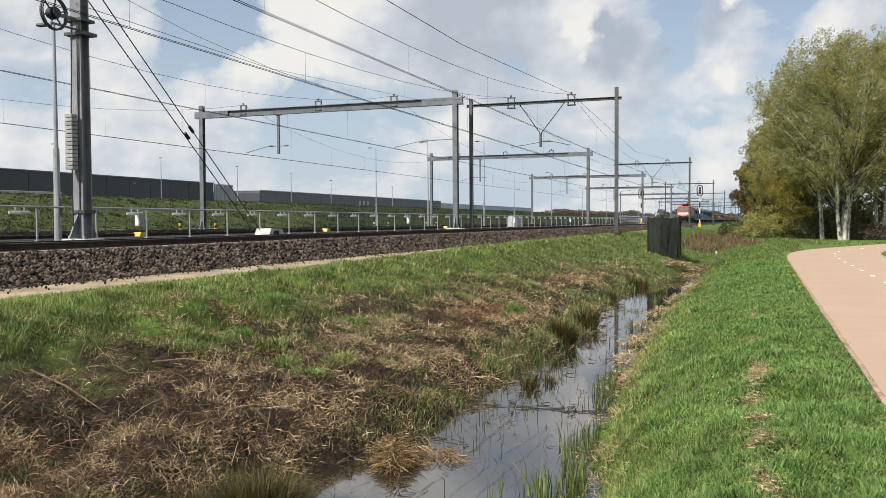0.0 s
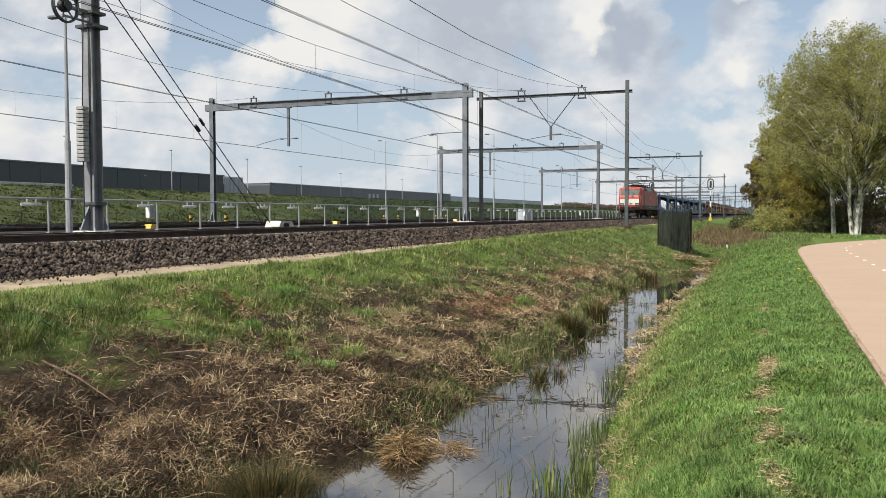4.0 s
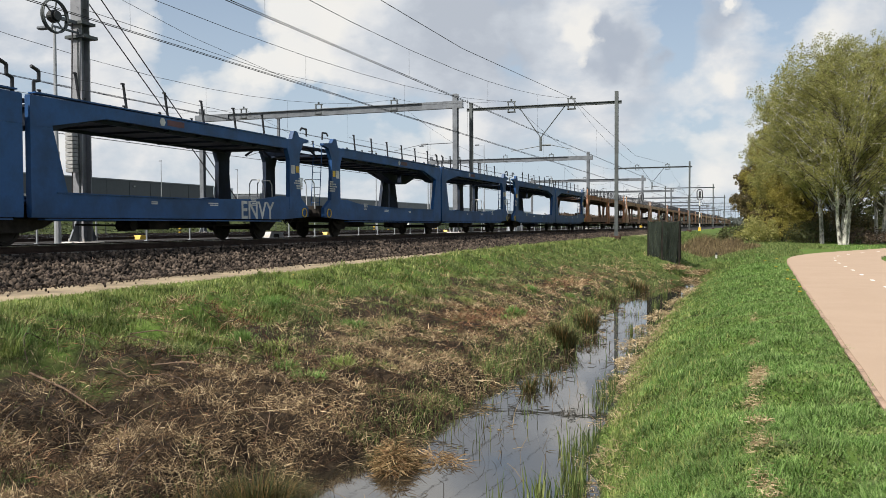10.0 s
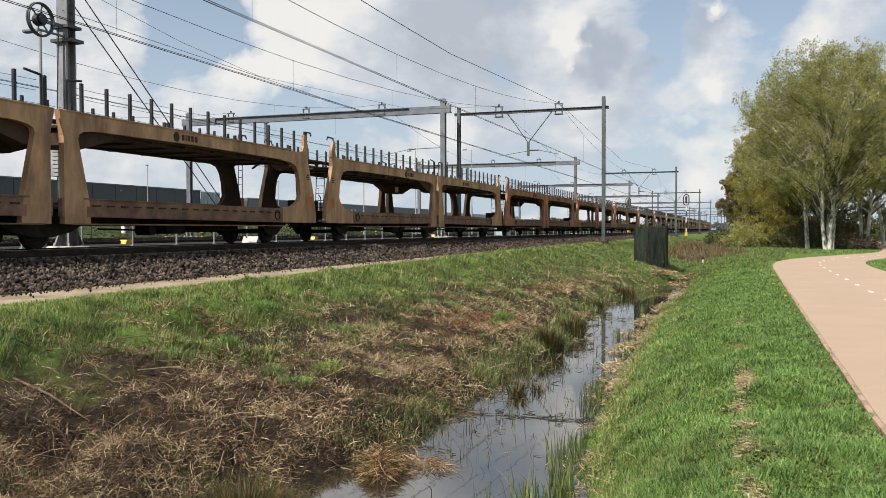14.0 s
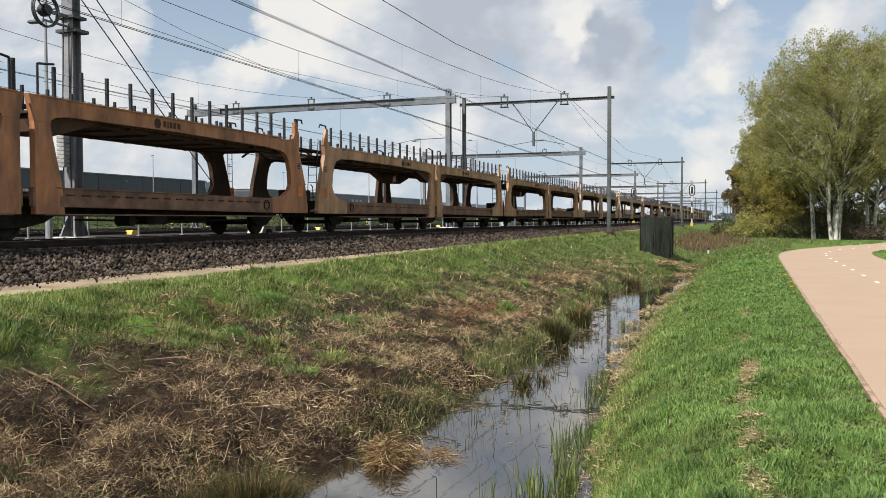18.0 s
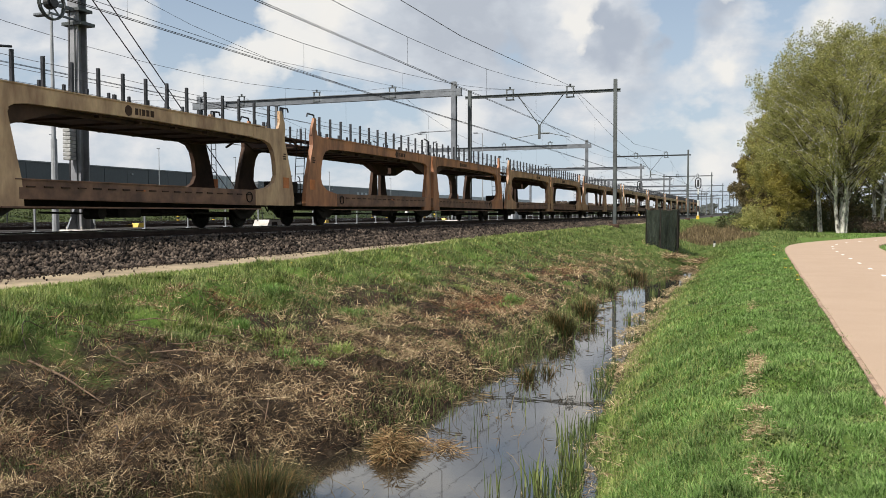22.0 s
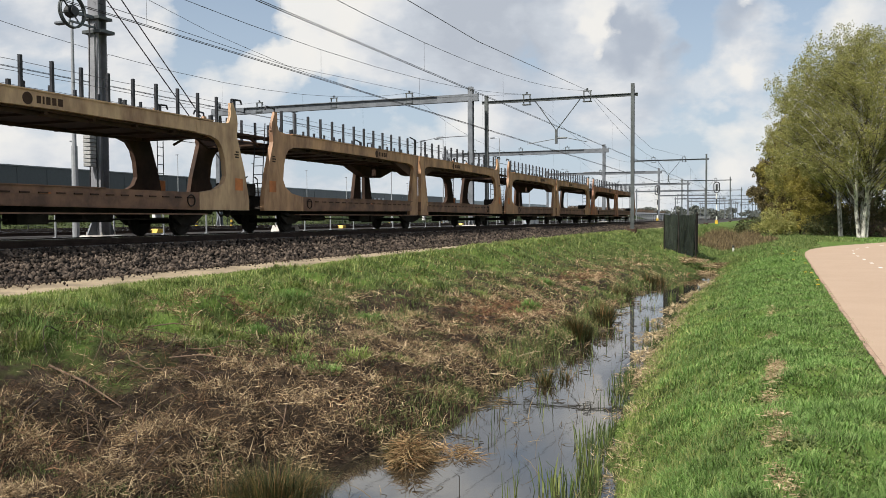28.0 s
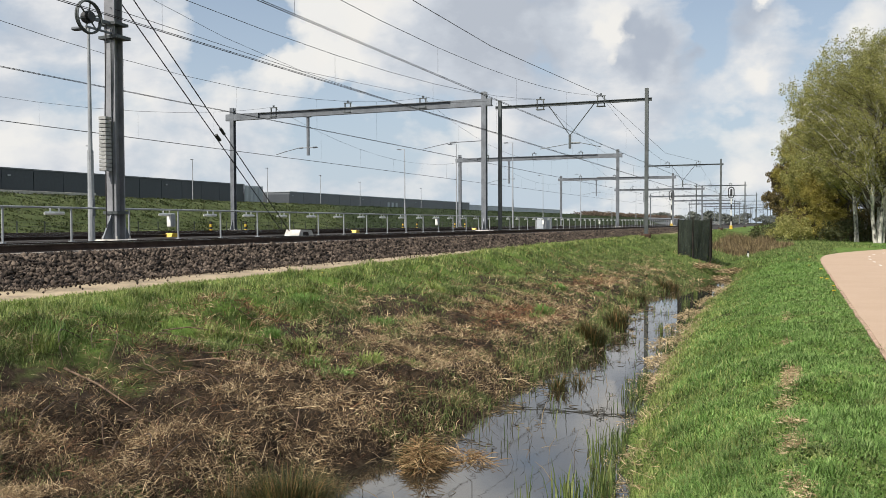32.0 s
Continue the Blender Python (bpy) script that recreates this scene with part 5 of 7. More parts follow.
def gantry(y):
    g = thing("catenary_gantry", "slender steel gantry over the near track", "catenary gantry", group="near-track gantries")
    part("column", h_post(Mesh(), -19.95, y, 1.0, 10.75, 0.24, 0.24, 0.03), GALV_D, g)
    part("column", h_post(Mesh(), -9.2, y, 0.3, 11.0, 0.24, 0.24, 0.03), GALV_D, g)
    for x, z in ((-19.95, 0.9), (-9.2, 0.82)):
        part("footing", footing(x, y, z - 0.12, 0.30), RUST_D, g)
    part("beam", Mesh().prism([(y - 0.11, 10.13), (y + 0.11, 10.13), (y + 0.11, 10.16), (y + 0.02, 10.16), (y + 0.02, 10.30), (y + 0.11, 10.30), (y + 0.11, 10.33), (y - 0.11, 10.33), (y - 0.11, 10.30), (y - 0.02, 10.30), (y - 0.02, 10.16), (y - 0.11, 10.16)], "x", -20.3, -8.85), GALV_D, g)
    for x in (-16.85, -12.4):
        part("insulator_bracket", insulator_frame(x, y, 10.34), GALV_D, g)
    part("v_hanger", Mesh().tube((-16.2, y, 10.13), (-14.65, y, 7.95), 0.035, 6).tube((-12.9, y, 10.13), (-14.65, y, 7.95), 0.035, 6).box((-14.73, y - 0.08, 7.0), (-14.57, y + 0.08, 8.0)), GALV_D, g)
    part("registration_arm", Mesh().tube((-14.6, y, 7.4), (-13.9, y, 7.4), 0.06, 8).pipe([(-13.9, y, 7.4), (-12.4, y, 7.05)], 0.025).pipe([(-14.7, y, 7.35), (-16.85, y, 7.05)], 0.025), GALV_D, g)
    return g


PORTALS = [59.2, 112.0, 169.5, 230, 291, 352, 414, 480, 560]
GANTRIES = [60.6, 131.5, 207, 283, 360, 437, 515, 600]
first_portal = portal(PORTALS[0])
for y in PORTALS[1:]:
    copy_thing(first_portal, pose(0, y - PORTALS[0], 0))
first_gantry = gantry(GANTRIES[0])
for y in GANTRIES[1:]:
    copy_thing(first_gantry, pose(0, y - GANTRIES[0], 0))


def wires(x, supports, zs, zc, low, label):
    """One track's overhead line: a sagging messenger, a contact wire and droppers."""
    t = thing("overhead_line", label, "overhead wire", group="overhead lines", kind="structure")
    mw, dr = Mesh(), Mesh()
    for a, b in zip(supports, supports[1:]):
        pts = []
        n = 14
        for k in range(n + 1):
            u = k / n
            pts.append((x, a + (b - a) * u, low + (zs - low) * (2 * u - 1) ** 2))
        mw.pipe(pts, 0.010, 5)
        for k in range(1, 7):
            u = k / 7
            zt = low + (zs - low) * (2 * u - 1) ** 2
            dr.tube((x, a + (b - a) * u, zc), (x, a + (b - a) * u, zt), 0.005, 4)
    part("messenger_wire", mw, COPPER, t)
    part("dropper_wires", dr, COPPER, t)
    part("contact_wire", Mesh().tube((x - 0.02, supports[0], zc), (x - 0.02, supports[-1], zc), 0.012, 5), COPPER, t)
    part("second_contact_wire", Mesh().tube((x + 0.05, supports[0], zc + 0.015), (x + 0.05, supports[-1], zc + 0.015), 0.010, 5), COPPER, t)
    return t


near_sup = [-82.0, -10.5] + GANTRIES
yard_sup = [-50.0, 4.5] + PORTALS
wires(-16.85, near_sup, 10.68, 7.19, 8.32, "thin dark contact and messenger wires over the near track")
wires(-12.4, near_sup, 10.68, 7.24, 8.25, "thin dark contact and messenger wires beside the near track")
for x in (-25.6, -38.8):
    wires(x, yard_sup, 11.1, 7.15, 8.4, "thin dark contact and messenger wires over the yard")
fd = thing("feeder_wire", "thin dark feeder wires strung between the portals", "overhead wire", kind="structure")
part("wire", Mesh().pipe([(-12.2, -10, 10.6), (-12.3, 12, 9.6), (-12.35, 28, 9.5), (-12.4, 36.4, 9.55), (-12.4, 60.6, 10.7), (-12.4, 95, 9.2), (-12.4, 131.5, 10.75)], 0.014, 5), COPPER, fd)
part("wire", Mesh().pipe([(-20.7, 21.9, 9.75), (-20.7, 28.1, 9.0), (-20.7, 33.9, 8.62), (-18.8, 48, 8.9), (-16.9, 60.6, 10.7)], 0.008, 5), COPPER, fd)
part("wire", Mesh().pipe([(-20.6, 21.9, 8.7), (-19.0, 38, 7.95), (-16.95, 70, 7.3), (-16.9, 131, 7.22)], 0.010, 5), COPPER, fd)


def tension_mast():
    y, x = 22.15, -20.7
    m = thing("tension_mast", "tall steel mast with tension wheel and stacked counterweights", "catenary mast")
    c = Mesh()
    for s in (-1, 1):
        c.prism([(y + s * 0.21, 1.0), (y + s * 0.18, 11.4), (y + s * 0.14, 11.4), (y + s * 0.17, 1.0)], "x", x - 0.21, x + 0.21)
    c.prism([(y - 0.17, 1.0), (y + 0.17, 1.0), (y + 0.14, 11.4), (y - 0.14, 11.4)], "x", x - 0.02, x + 0.02)
    part("column", c, MAST, m)
    part("footing", footing(x, y, 0.98, 0.5), CONC, m)
    for s in (-1, 1):
        part("base_gusset", Mesh().prism([(y + s * 0.2, 1.14), (y + s * 0.62, 1.14), (y + s * 0.2, 2.0)], "x", x - 0.03, x + 0.03), GALV, m)
    part("clamp", Mesh().box((x - 0.3, y - 0.26, 1.95), (x + 0.3, y + 0.26, 2.05)).box((x - 0.36, y - 0.3, 7.7), (x + 0.45, y + 0.3, 7.8)).box((x - 0.36, y - 0.3, 8.15), (x + 0.36, y + 0.3, 8.24)), GALV_D, m)
    wx, wy, wz = x + 0.1, 20.95, 8.18
    w = part("tension_wheel", Mesh().ring((wx, wy, wz), "x", 0.50, 0.035, 36).ring((wx + 0.08, wy, wz), "x", 0.50, 0.03, 36), GALV_D, m, "spoked tension wheel")
    part("hub", Mesh().wheel((wx, wy, wz), "x", 0.15, 0.34, 16).wheel((wx, wy, wz), "x", 0.20, 0.18, 16), BLACKP, w)
    for k in range(6):
        a = math.pi * k / 3 + 0.3
        part("spoke", Mesh().tube((wx, wy, wz), (wx, wy + 0.48 * math.cos(a), wz + 0.48 * math.sin(a)), 0.025, 6), GALV_D, w)
    part("wheel_bracket", Mesh().box((wx - 0.05, wy, wz - 0.05), (wx + 0.05, y - 0.15, wz + 0.05)).box((wx - 0.03, wy - 0.1, wz - 0.34), (wx + 0.03, y - 0.1, wz - 0.28)), GALV, m)
    cy = 21.72
    for k in range(14):
        z = 3.36 + 0.128 * k
        part("counterweight", Mesh().box((x - 0.15, cy - 0.14, z), (x + 0.15, cy + 0.12, z + 0.112), 0.012), WEIGHT, m, "stacked grey cast weight")
    part("weight_rope", Mesh().tube((x, cy, 5.14), (wx, cy, wz), 0.02, 6).tube((x, cy, 1.5), (x, cy, 3.4), 0.02, 6), COPPER, m)
    part("guide_rod", Mesh().tube((x + 0.1, cy + 0.2, 1.3), (x + 0.1, cy + 0.2, 8.0), 0.02, 6), GALV_D, m)
    for dz, xx in ((9.75, -20.6), (9.25, -20.8)):
        g = part("guy_wire", Mesh().tube((xx, y + 0.2, dz), (xx, 32.6 - 0.3 * (dz < 9.5), 1.3), 0.020, 6), COPPER, m)
        u = 0.52
        part("strainer", Mesh().tube((xx, y + 0.2 + (32.4 - y) * u, dz + (1.3 - dz) * u), (xx, y + 0.2 + (32.4 - y) * (u + 0.025), dz + (1.3 - dz) * (u + 0.025)), 0.06, 8), BLACKP, g)
    return m


tension_mast()
blk = thing("anchor_block", "pale concrete anchor block for the guy wires", "concrete block")
part("block", Mesh().prism([(32.6, 0.9), (34.2, 0.9), (33.8, 1.34), (32.9, 1.36)], "x", -20.95, -20.2), CONC, blk)
# flat dark plate on the face, painting the shade of a hollow
part("recess", Mesh().prism([(33.05, 1.02), (33.6, 1.02), (33.5, 1.26), (33.1, 1.26)], "x", -20.21, -20.185), DARKM, blk)


def fence():
    f = thing("yard_fence", "galvanised pipe fence with a top rail beside the yard", "fence")
    x, h = -22.4, 1.13
    ys = [21.9 + 2.715 * k for k in range(-12, 118)]
    post = Mesh().tube((0, 0, 0), (0, 0, h), 0.035, 8).box((-0.07, -0.07, -0.02), (0.07, 0.07, 0.02)).data("fence_post", PALE)
    for y in ys:
        ob = new("fence_post", post)
        ob.parent, ob.matrix_basis = f, pose(x, y, 1.05)
    part("top_rail", Mesh().tube((x, ys[0], 1.05 + h), (x, ys[-1], 1.05 + h), 0.035, 8), PALE, f)
    lamp = Mesh().tube((0, -0.36, 0), (0, 0.36, 0), 0.058, 10).tube((0, -0.40, 0), (0, -0.36, 0), 0.05, 8).tube((0, 0.36, 0), (0, 0.40, 0), 0.05, 8).box((-0.02, -0.2, 0.06), (0.02, -0.16, 0.16)).box((-0.02, 0.16, 0.06), (0.02, 0.2, 0.16)).data("tube_lamp", WHITEP)
    for k, y in enumerate(ys[6:90]):
        ob = new("tube_lamp", lamp)
        ob.matrix_basis = pose(x + 0.05, y - 0.75, 1.05 + h - 0.19)
        tagged(ob, "white tube lamp hung below the fence rail", "lamp", "tube lamps on the yard fence")
    for y in (26.2, 53.5, 81.0, 108.0):
        b = thing("junction_box", "white cabinet fixed to the yard fence", "cabinet", group="fence cabinets")
        part("body", Mesh().box((x - 0.10, y + 0.55, 1.50), (x + 0.10, y + 0.87, 2.05), 0.03), WHITEP, b)
        part("door", Mesh().box((x + 0.10, y + 0.58, 1.54), (x + 0.112, y + 0.84, 2.01), 0.005), PALE, b)


fence()


def low_fence():
    f = thing("wire_fence", "low dark wire fence at the foot of the embankment", "fence")
    post = Mesh().tube((0, 0, 0), (0, 0, 1.0), 0.045, 6).data("fence_stake", DKGREEN)
    ys = [20 + 2.4 * k for k in range(110)]
    for y in ys:
        ob = new("fence_stake", post)
        ob.parent, ob.matrix_basis = f, pose(-50, y, 0.9)
    for z in (1.2, 1.5, 1.8):
        part("fence_wire", Mesh().tube((-50, ys[0], z), (-50, ys[-1], z), 0.008, 4), DKGREEN, f)


low_fence()


def lamp_post(x, y, top, arm=0.7, thick=0.10):
    p = thing("lamp_post", "slim galvanised lamp post with a short arm", "lamp post", group="yard lamp posts")
    part("pole", Mesh().tube((x, y, 0.9), (x, y, 4.2), thick, 10, thick * 0.85).tube((x, y, 4.2), (x, y, top), thick * 0.62, 10, thick * 0.4), PALE, p)
    part("door_cover", Mesh().box((x + thick * 0.8, y - 0.06, 1.9), (x + thick + 0.02, y + 0.06, 2.5), 0.01), GALV, p)
    part("arm", Mesh().tube((x, y, top), (x - arm, y, top + 0.03), 0.03, 6), PALE, p)
    part("lantern", Mesh().box((x - arm - 0.35, y - 0.12, top - 0.04), (x - arm + 0.15, y + 0.12, top + 0.07), 0.03), GALV, p)


lamp_post(-22.6, 23.0, 8.45, 0.35, 0.12)
for x, y, z in ((-45.0, 98.2, 11.0), (-36.0, 93.1, 10.9), (-28.5, 91.1, 10.6), (-45, 163.8, 11.1), (-36.0, 157.5, 10.8), (-36, 220, 11), (-36, 285, 11), (-45, 235, 11)):
    lamp_post(x, y, z)
for x, y, z in ((-74, 75, 10.6), (-74, 93.3, 10.3), (-74, 111, 10.2), (-74, 127, 9.9), (-74, 141.5, 9.4), (-74, 170, 9.3)):
    p = thing("mast_light", "thin distant light mast behind the embankment", "lamp post", group="distant light masts")
    part("pole", Mesh().tube((x, y, 4.3), (x, y, z), 0.07, 6, 0.04), PALE, p)
    part("lantern", Mesh().box((x - 0.3, y - 0.1, z - 0.03), (x + 0.1, y + 0.1, z + 0.06), 0.01), GALV, p)


def marker(x, y):
    p = thing("marker_post", "yellow and black banded marker post", "post", group="banded posts")
    for k in range(4):
        part("band", Mesh().tube((x, y, 0.98 + 0.22 * k), (x, y, 1.20 + 0.22 * k), 0.11 - 0.002 * k, 12), YELLOW if k % 2 == 0 else BLACKP, p)
    part("foot", Mesh().box((x - 0.2, y - 0.5, 0.95), (x + 0.2, y + 0.12, 1.10), 0.03), YELLOW, p)


for x, y in ((-43.6, 57.2), (-43.6, 62.0), (-43.6, 94.5), (-43.6, 98.8), (-43.6, 112), (-43.6, 116)):
    marker(x, y)
for x, y in ((-27.6, 33.2), (-27.6, 52.0), (-27.6, 76.0)):
    tagged(part("rail_lubricator", Mesh().prism([(y - 0.28, 1.0), (y + 0.28, 1.0), (y + 0.18, 1.20), (y - 0.18, 1.20)], "x", x - 0.2, x + 0.2), YELLOW), "small yellow box between the yard rails", "track equipment")
yb = thing("equipment_cabinet", "grey-blue trackside equipment cabinets with a handrail", "cabinet")
for k in range(2):
    part("body", Mesh().box((-26.0, 92.0 + 1.9 * k, 1.0), (-25.2, 93.7 + 1.9 * k, 2.3), 0.03), CLAD3, yb)
part("handrail", Mesh().pipe([(-24.9, 88.0, 1.0), (-24.9, 88.0, 2.0), (-24.9, 91.6, 2.0), (-24.9, 91.6, 1.0)], 0.03).tube((-24.9, 89.8, 1.0), (-24.9, 89.8, 2.0), 0.03, 6), PALE, yb)


def signal(x, y, z0, top):
    s = thing("rail_signal", "tall rail signal with an oval black head on a banded post", "rail signal", group="rail signals")
    n = 5
    for k in range(n):
        a, b = z0 + (top - 1.8 - z0) * k / n, z0 + (top - 1.8 - z0) * (k + 1) / n
        part("post_band", Mesh().tube((x, y, a), (x, y, b), 0.10, 10), WHITEP if k % 2 == 0 else BLACKP, s)
    m = Mesh()
    cz, r = top - 0.95, 0.42
    ring = []
    for k in range(24):
        a = 2 * math.pi * k / 24
        ring.append((x + r * math.cos(a), y, cz + (0.42 if math.sin(a) > 0 else -0.42) + r * math.sin(a)))
    part("head_frame", m.pipe(ring + ring[:1], 0.09, 6), BLACKP, s)
    part("signal_head", Mesh().box((x - 0.16, y, cz - 0.55), (x + 0.16, y + 0.22, cz + 0.55), 0.04), BLACKP, s)
    part("base_box", Mesh().box((x - 0.22, y - 0.22, z0 - 0.3), (x + 0.22, y + 0.22, z0 + 0.3), 0.03), YELLOW, s)


signal(-8.3, 141.0, 0.9, 7.3)
signal(-19.4, 157.0, 1.2, 7.5)


def hall(x0, x1, y0, y1, z, main, name, label, panels):
    h = thing(name, label, "building")
    part("wall", Mesh().box((x0, y0, 3.0), (x1, y1, z)), main, h)
    part("roof_edge", Mesh().box((x0 - 0.15, y0 - 0.15, z), (x1 + 0.15, y1 + 0.15, z + 0.22)), CLAD2 if main is CLAD else CLAD3, h)
    n = int((y1 - y0) / panels)
    me = Mesh().box((0, 0, 0), (0.10, panels - 0.12, z - 3.3)).data("cladding_panel", main)
    for k in range(n):
        ob = new("cladding_panel", me)
        ob.parent, ob.matrix_basis = h, pose(x1 + 0.004, y0 + panels * k + 0.06, 3.1)
    for k in range(0, n, 6):
        part("wall_lamp", Mesh().box((x1 + 0.1, y0 + panels * k + 1.0, z - 1.1), (x1 + 0.35, y0 + panels * k + 1.5, z - 0.85), 0.02), PALE, h)
    return h


w1 = hall(-170, -112.2, -120, 159.0, 10.35, CLAD, "warehouse", "long low dark grey warehouse behind the embankment", 6.0)
corner = part("corner_panel", Mesh().box((-112.1, 159.0, 3.0), (-111.9, 166.0, 10.3)), CLAD3, w1, "pale ribbed corner panel")
for k in range(14):
    part("panel_rib", Mesh().box((-111.9, 159.15 + 0.5 * k, 3.1), (-111.8, 159.35 + 0.5 * k, 10.2)), CLAD3, corner)
w2 = hall(-160, -127.5, 202.0, 345.0, 10.5, CLAD2, "warehouse", "long mid-grey warehouse further along the yard", 7.0)
part("end_wall", Mesh().box((-160, 201.7, 3.0), (-127.4, 202.0, 9.9)), CLAD, w2)
for k in range(3):
    part("loading_door", Mesh().box((-127.38, 263.5 + 3.2 * k, 4.4), (-127.2, 265.0 + 3.2 * k, 9.0), 0.02), CLAD3, w2)
w3 = hall(-160, -131.0, 346.0, 520.0, 9.8, CLAD3, "warehouse", "pale grey warehouse at the far end of the yard", 8.0)
wl = tagged(part("retaining_kerb", Mesh().box((-72.4, -40, 4.5), (-72.0, 74, 5.12), 0.02), CONC), "pale kerb along the embankment top", "kerb", kind="structure")
dist = thing("storage_shed", "low grey sheds far along the yard", "building")
part("wall", Mesh().box((-75, 420, 0.8), (-52, 520, 3.4)), CLAD2, dist)
part("roof", Mesh().prism([(-76, 3.4), (-51, 3.4), (-63, 4.4)], "y", 419, 521), CLAD2, dist)

NET, nt_, p_ = shader("dark_windbreak_net")
p_.inputs["Roughness"].default_value = 0.85
p_.inputs["Specular IOR Level"].default_value = 0.1


def net_nodes():
    N, Lk = nt_.nodes.new, nt_.links.new
    tc = N("ShaderNodeTexCoord")
    outs = []
    for sc, det in (((3.2, 3.2, 0.45), 6), ((9.0, 9.0, 2.5), 5)):
        mp, n = N("ShaderNodeMapping"), N("ShaderNodeTexNoise")
        mp.inputs["Scale"].default_value = sc
        Lk(tc.outputs["Object"], mp.inputs[0])
        n.inputs["Scale"].default_value, n.inputs["Detail"].default_value, n.inputs["Roughness"].default_value = 1.0, det, 0.65
        Lk(mp.outputs[0], n.inputs["Vector"])
        outs.append(n.outputs["Fac"])
    r, c = N("ShaderNodeValToRGB"), N("ShaderNodeValToRGB")
    r.color_ramp.elements[0].position, r.color_ramp.elements[0].color = 0.38, (0.95, 0.95, 0.95, 1)
    r.color_ramp.elements[1].position, r.color_ramp.elements[1].color = 0.66, (0.50, 0.50, 0.50, 1)
    Lk(outs[1], r.inputs[0])
    Lk(r.outputs[0], p_.inputs["Alpha"])
    c.color_ramp.elements[0].position, c.color_ramp.elements[0].color = 0.36, (0.012, 0.016, 0.013, 1)
    c.color_ramp.elements[1].position, c.color_ramp.elements[1].color = 0.68, (0.050, 0.060, 0.046, 1)
    Lk(outs[0], c.inputs[0])
    Lk(c.outputs[0], p_.inputs["Base Color"])


net_nodes()


def net_screen():
    s = thing("net_screen", "dark windbreak netting around wooden stakes on the bank", "net screen")
    pts = [(-5.02, 43.4), (-4.3, 43.0), (-3.52, 43.5), (-3.6, 45.2), (-4.9, 45.3)]
    for k, (x, y) in enumerate(pts):
        z = float(ground_z(x, y))
        part("stake", Mesh().tube((x, y, z - 0.2), (x, y, 1.80 + 0.07 * (k % 2)), 0.04, 8), DARKM, s)
    for (a, b) in zip(pts, pts[1:] + pts[:1]):
        m = Mesh()
        n = 6
        vs, fs = [], []
        for k in range(n + 1):
            u = k / n
            x, y = a[0] + (b[0] - a[0]) * u, a[1] + (b[1] - a[1]) * u
            o = 0.04 * math.sin(u * 9 + a[0])
            zt = 1.80 - 0.09 * math.sin(math.pi * u) + 0.03 * math.sin(u * 23 + b[1])
            xb = -5.0 + (x + 5.0) * 0.92
            zb = float(ground_z(xb, y)) - 0.03
            vs += [(xb + o * 0.6, y - 0.05 + o, zb), (x, y - 0.05 + o * 0.5, zt)]
            vs += [(xb + o * 0.6, y - 0.035 + o, zb), (x, y - 0.035 + o * 0.5, zt)]
        for k in range(n):
            o = 4 * k
            fs += [(o, o + 4, o + 5, o + 1), (o + 2, o + 3, o + 7, o + 6), (o + 1, o + 5, o + 7, o + 3)]
        part("netting", m.add(vs, fs), NET, s)


net_screen()
mk = thing("survey_post", "small white post with black top in the grass", "post")
mz = float(ground_z(-2.05, 50.3))
part("post", Mesh().tube((-2.05, 50.3, mz - 0.15), (-2.05, 50.3, mz + 0.22), 0.055, 10), WHITEP, mk)
part("cap", Mesh().tube((-2.05, 50.3, mz + 0.22), (-2.05, 50.3, mz + 0.34), 0.06, 10), BLACKP, mk)

# sleepers under the near track
sl = Mesh().prism([(-1.3, 0.0), (1.3, 0.0), (1.26, 0.09), (0.3, 0.06), (-0.3, 0.06), (-1.26, 0.09)], "y", -0.13, 0.13).data("sleeper", SLEEPER)
for k in range(200):
    ob = new("sleeper", sl)
    ob.parent, ob.matrix_basis = near_track, pose(RAIL_X, 2.0 + 0.6 * k, 0.90)

# ---- grass, straw, reeds ----
def blades(P, h, w, az, lean, curl=0.5, rng=RNG):
    """Bent blades: base points, height, width, direction of lean and how far they lean."""
    n = len(P)
    d = np.stack([np.cos(az), np.sin(az), np.zeros(n)], 1)
    fa = az + np.pi / 2 + rng.uniform(-0.6, 0.6, n)
    s = np.stack([np.cos(fa), np.sin(fa), np.zeros(n)], 1) * (w / 2)[:, None]
    up = np.array([0, 0, 1.0])
    mid = P + d * (lean * h * 0.35)[:, None] + up * (h * (1 - 0.15 * lean) * 0.55)[:, None]
    tip = P + d * (lean * h)[:, None] + up * (h * np.sqrt(np.clip(1 - lean ** 2, 0.02, 1)) * (1 - curl * 0.3 * lean))[:, None]
    V = np.stack([P - s, P + s, mid - s * 0.8, mid + s * 0.8, tip], 1).reshape(-1, 3)
    o = (np.arange(n) * 5)[:, None]
    T = np.concatenate([o + np.array([[0, 1, 3]]), o + np.array([[0, 3, 2]]), o + np.array([[2, 3, 4]])])
    return V, T


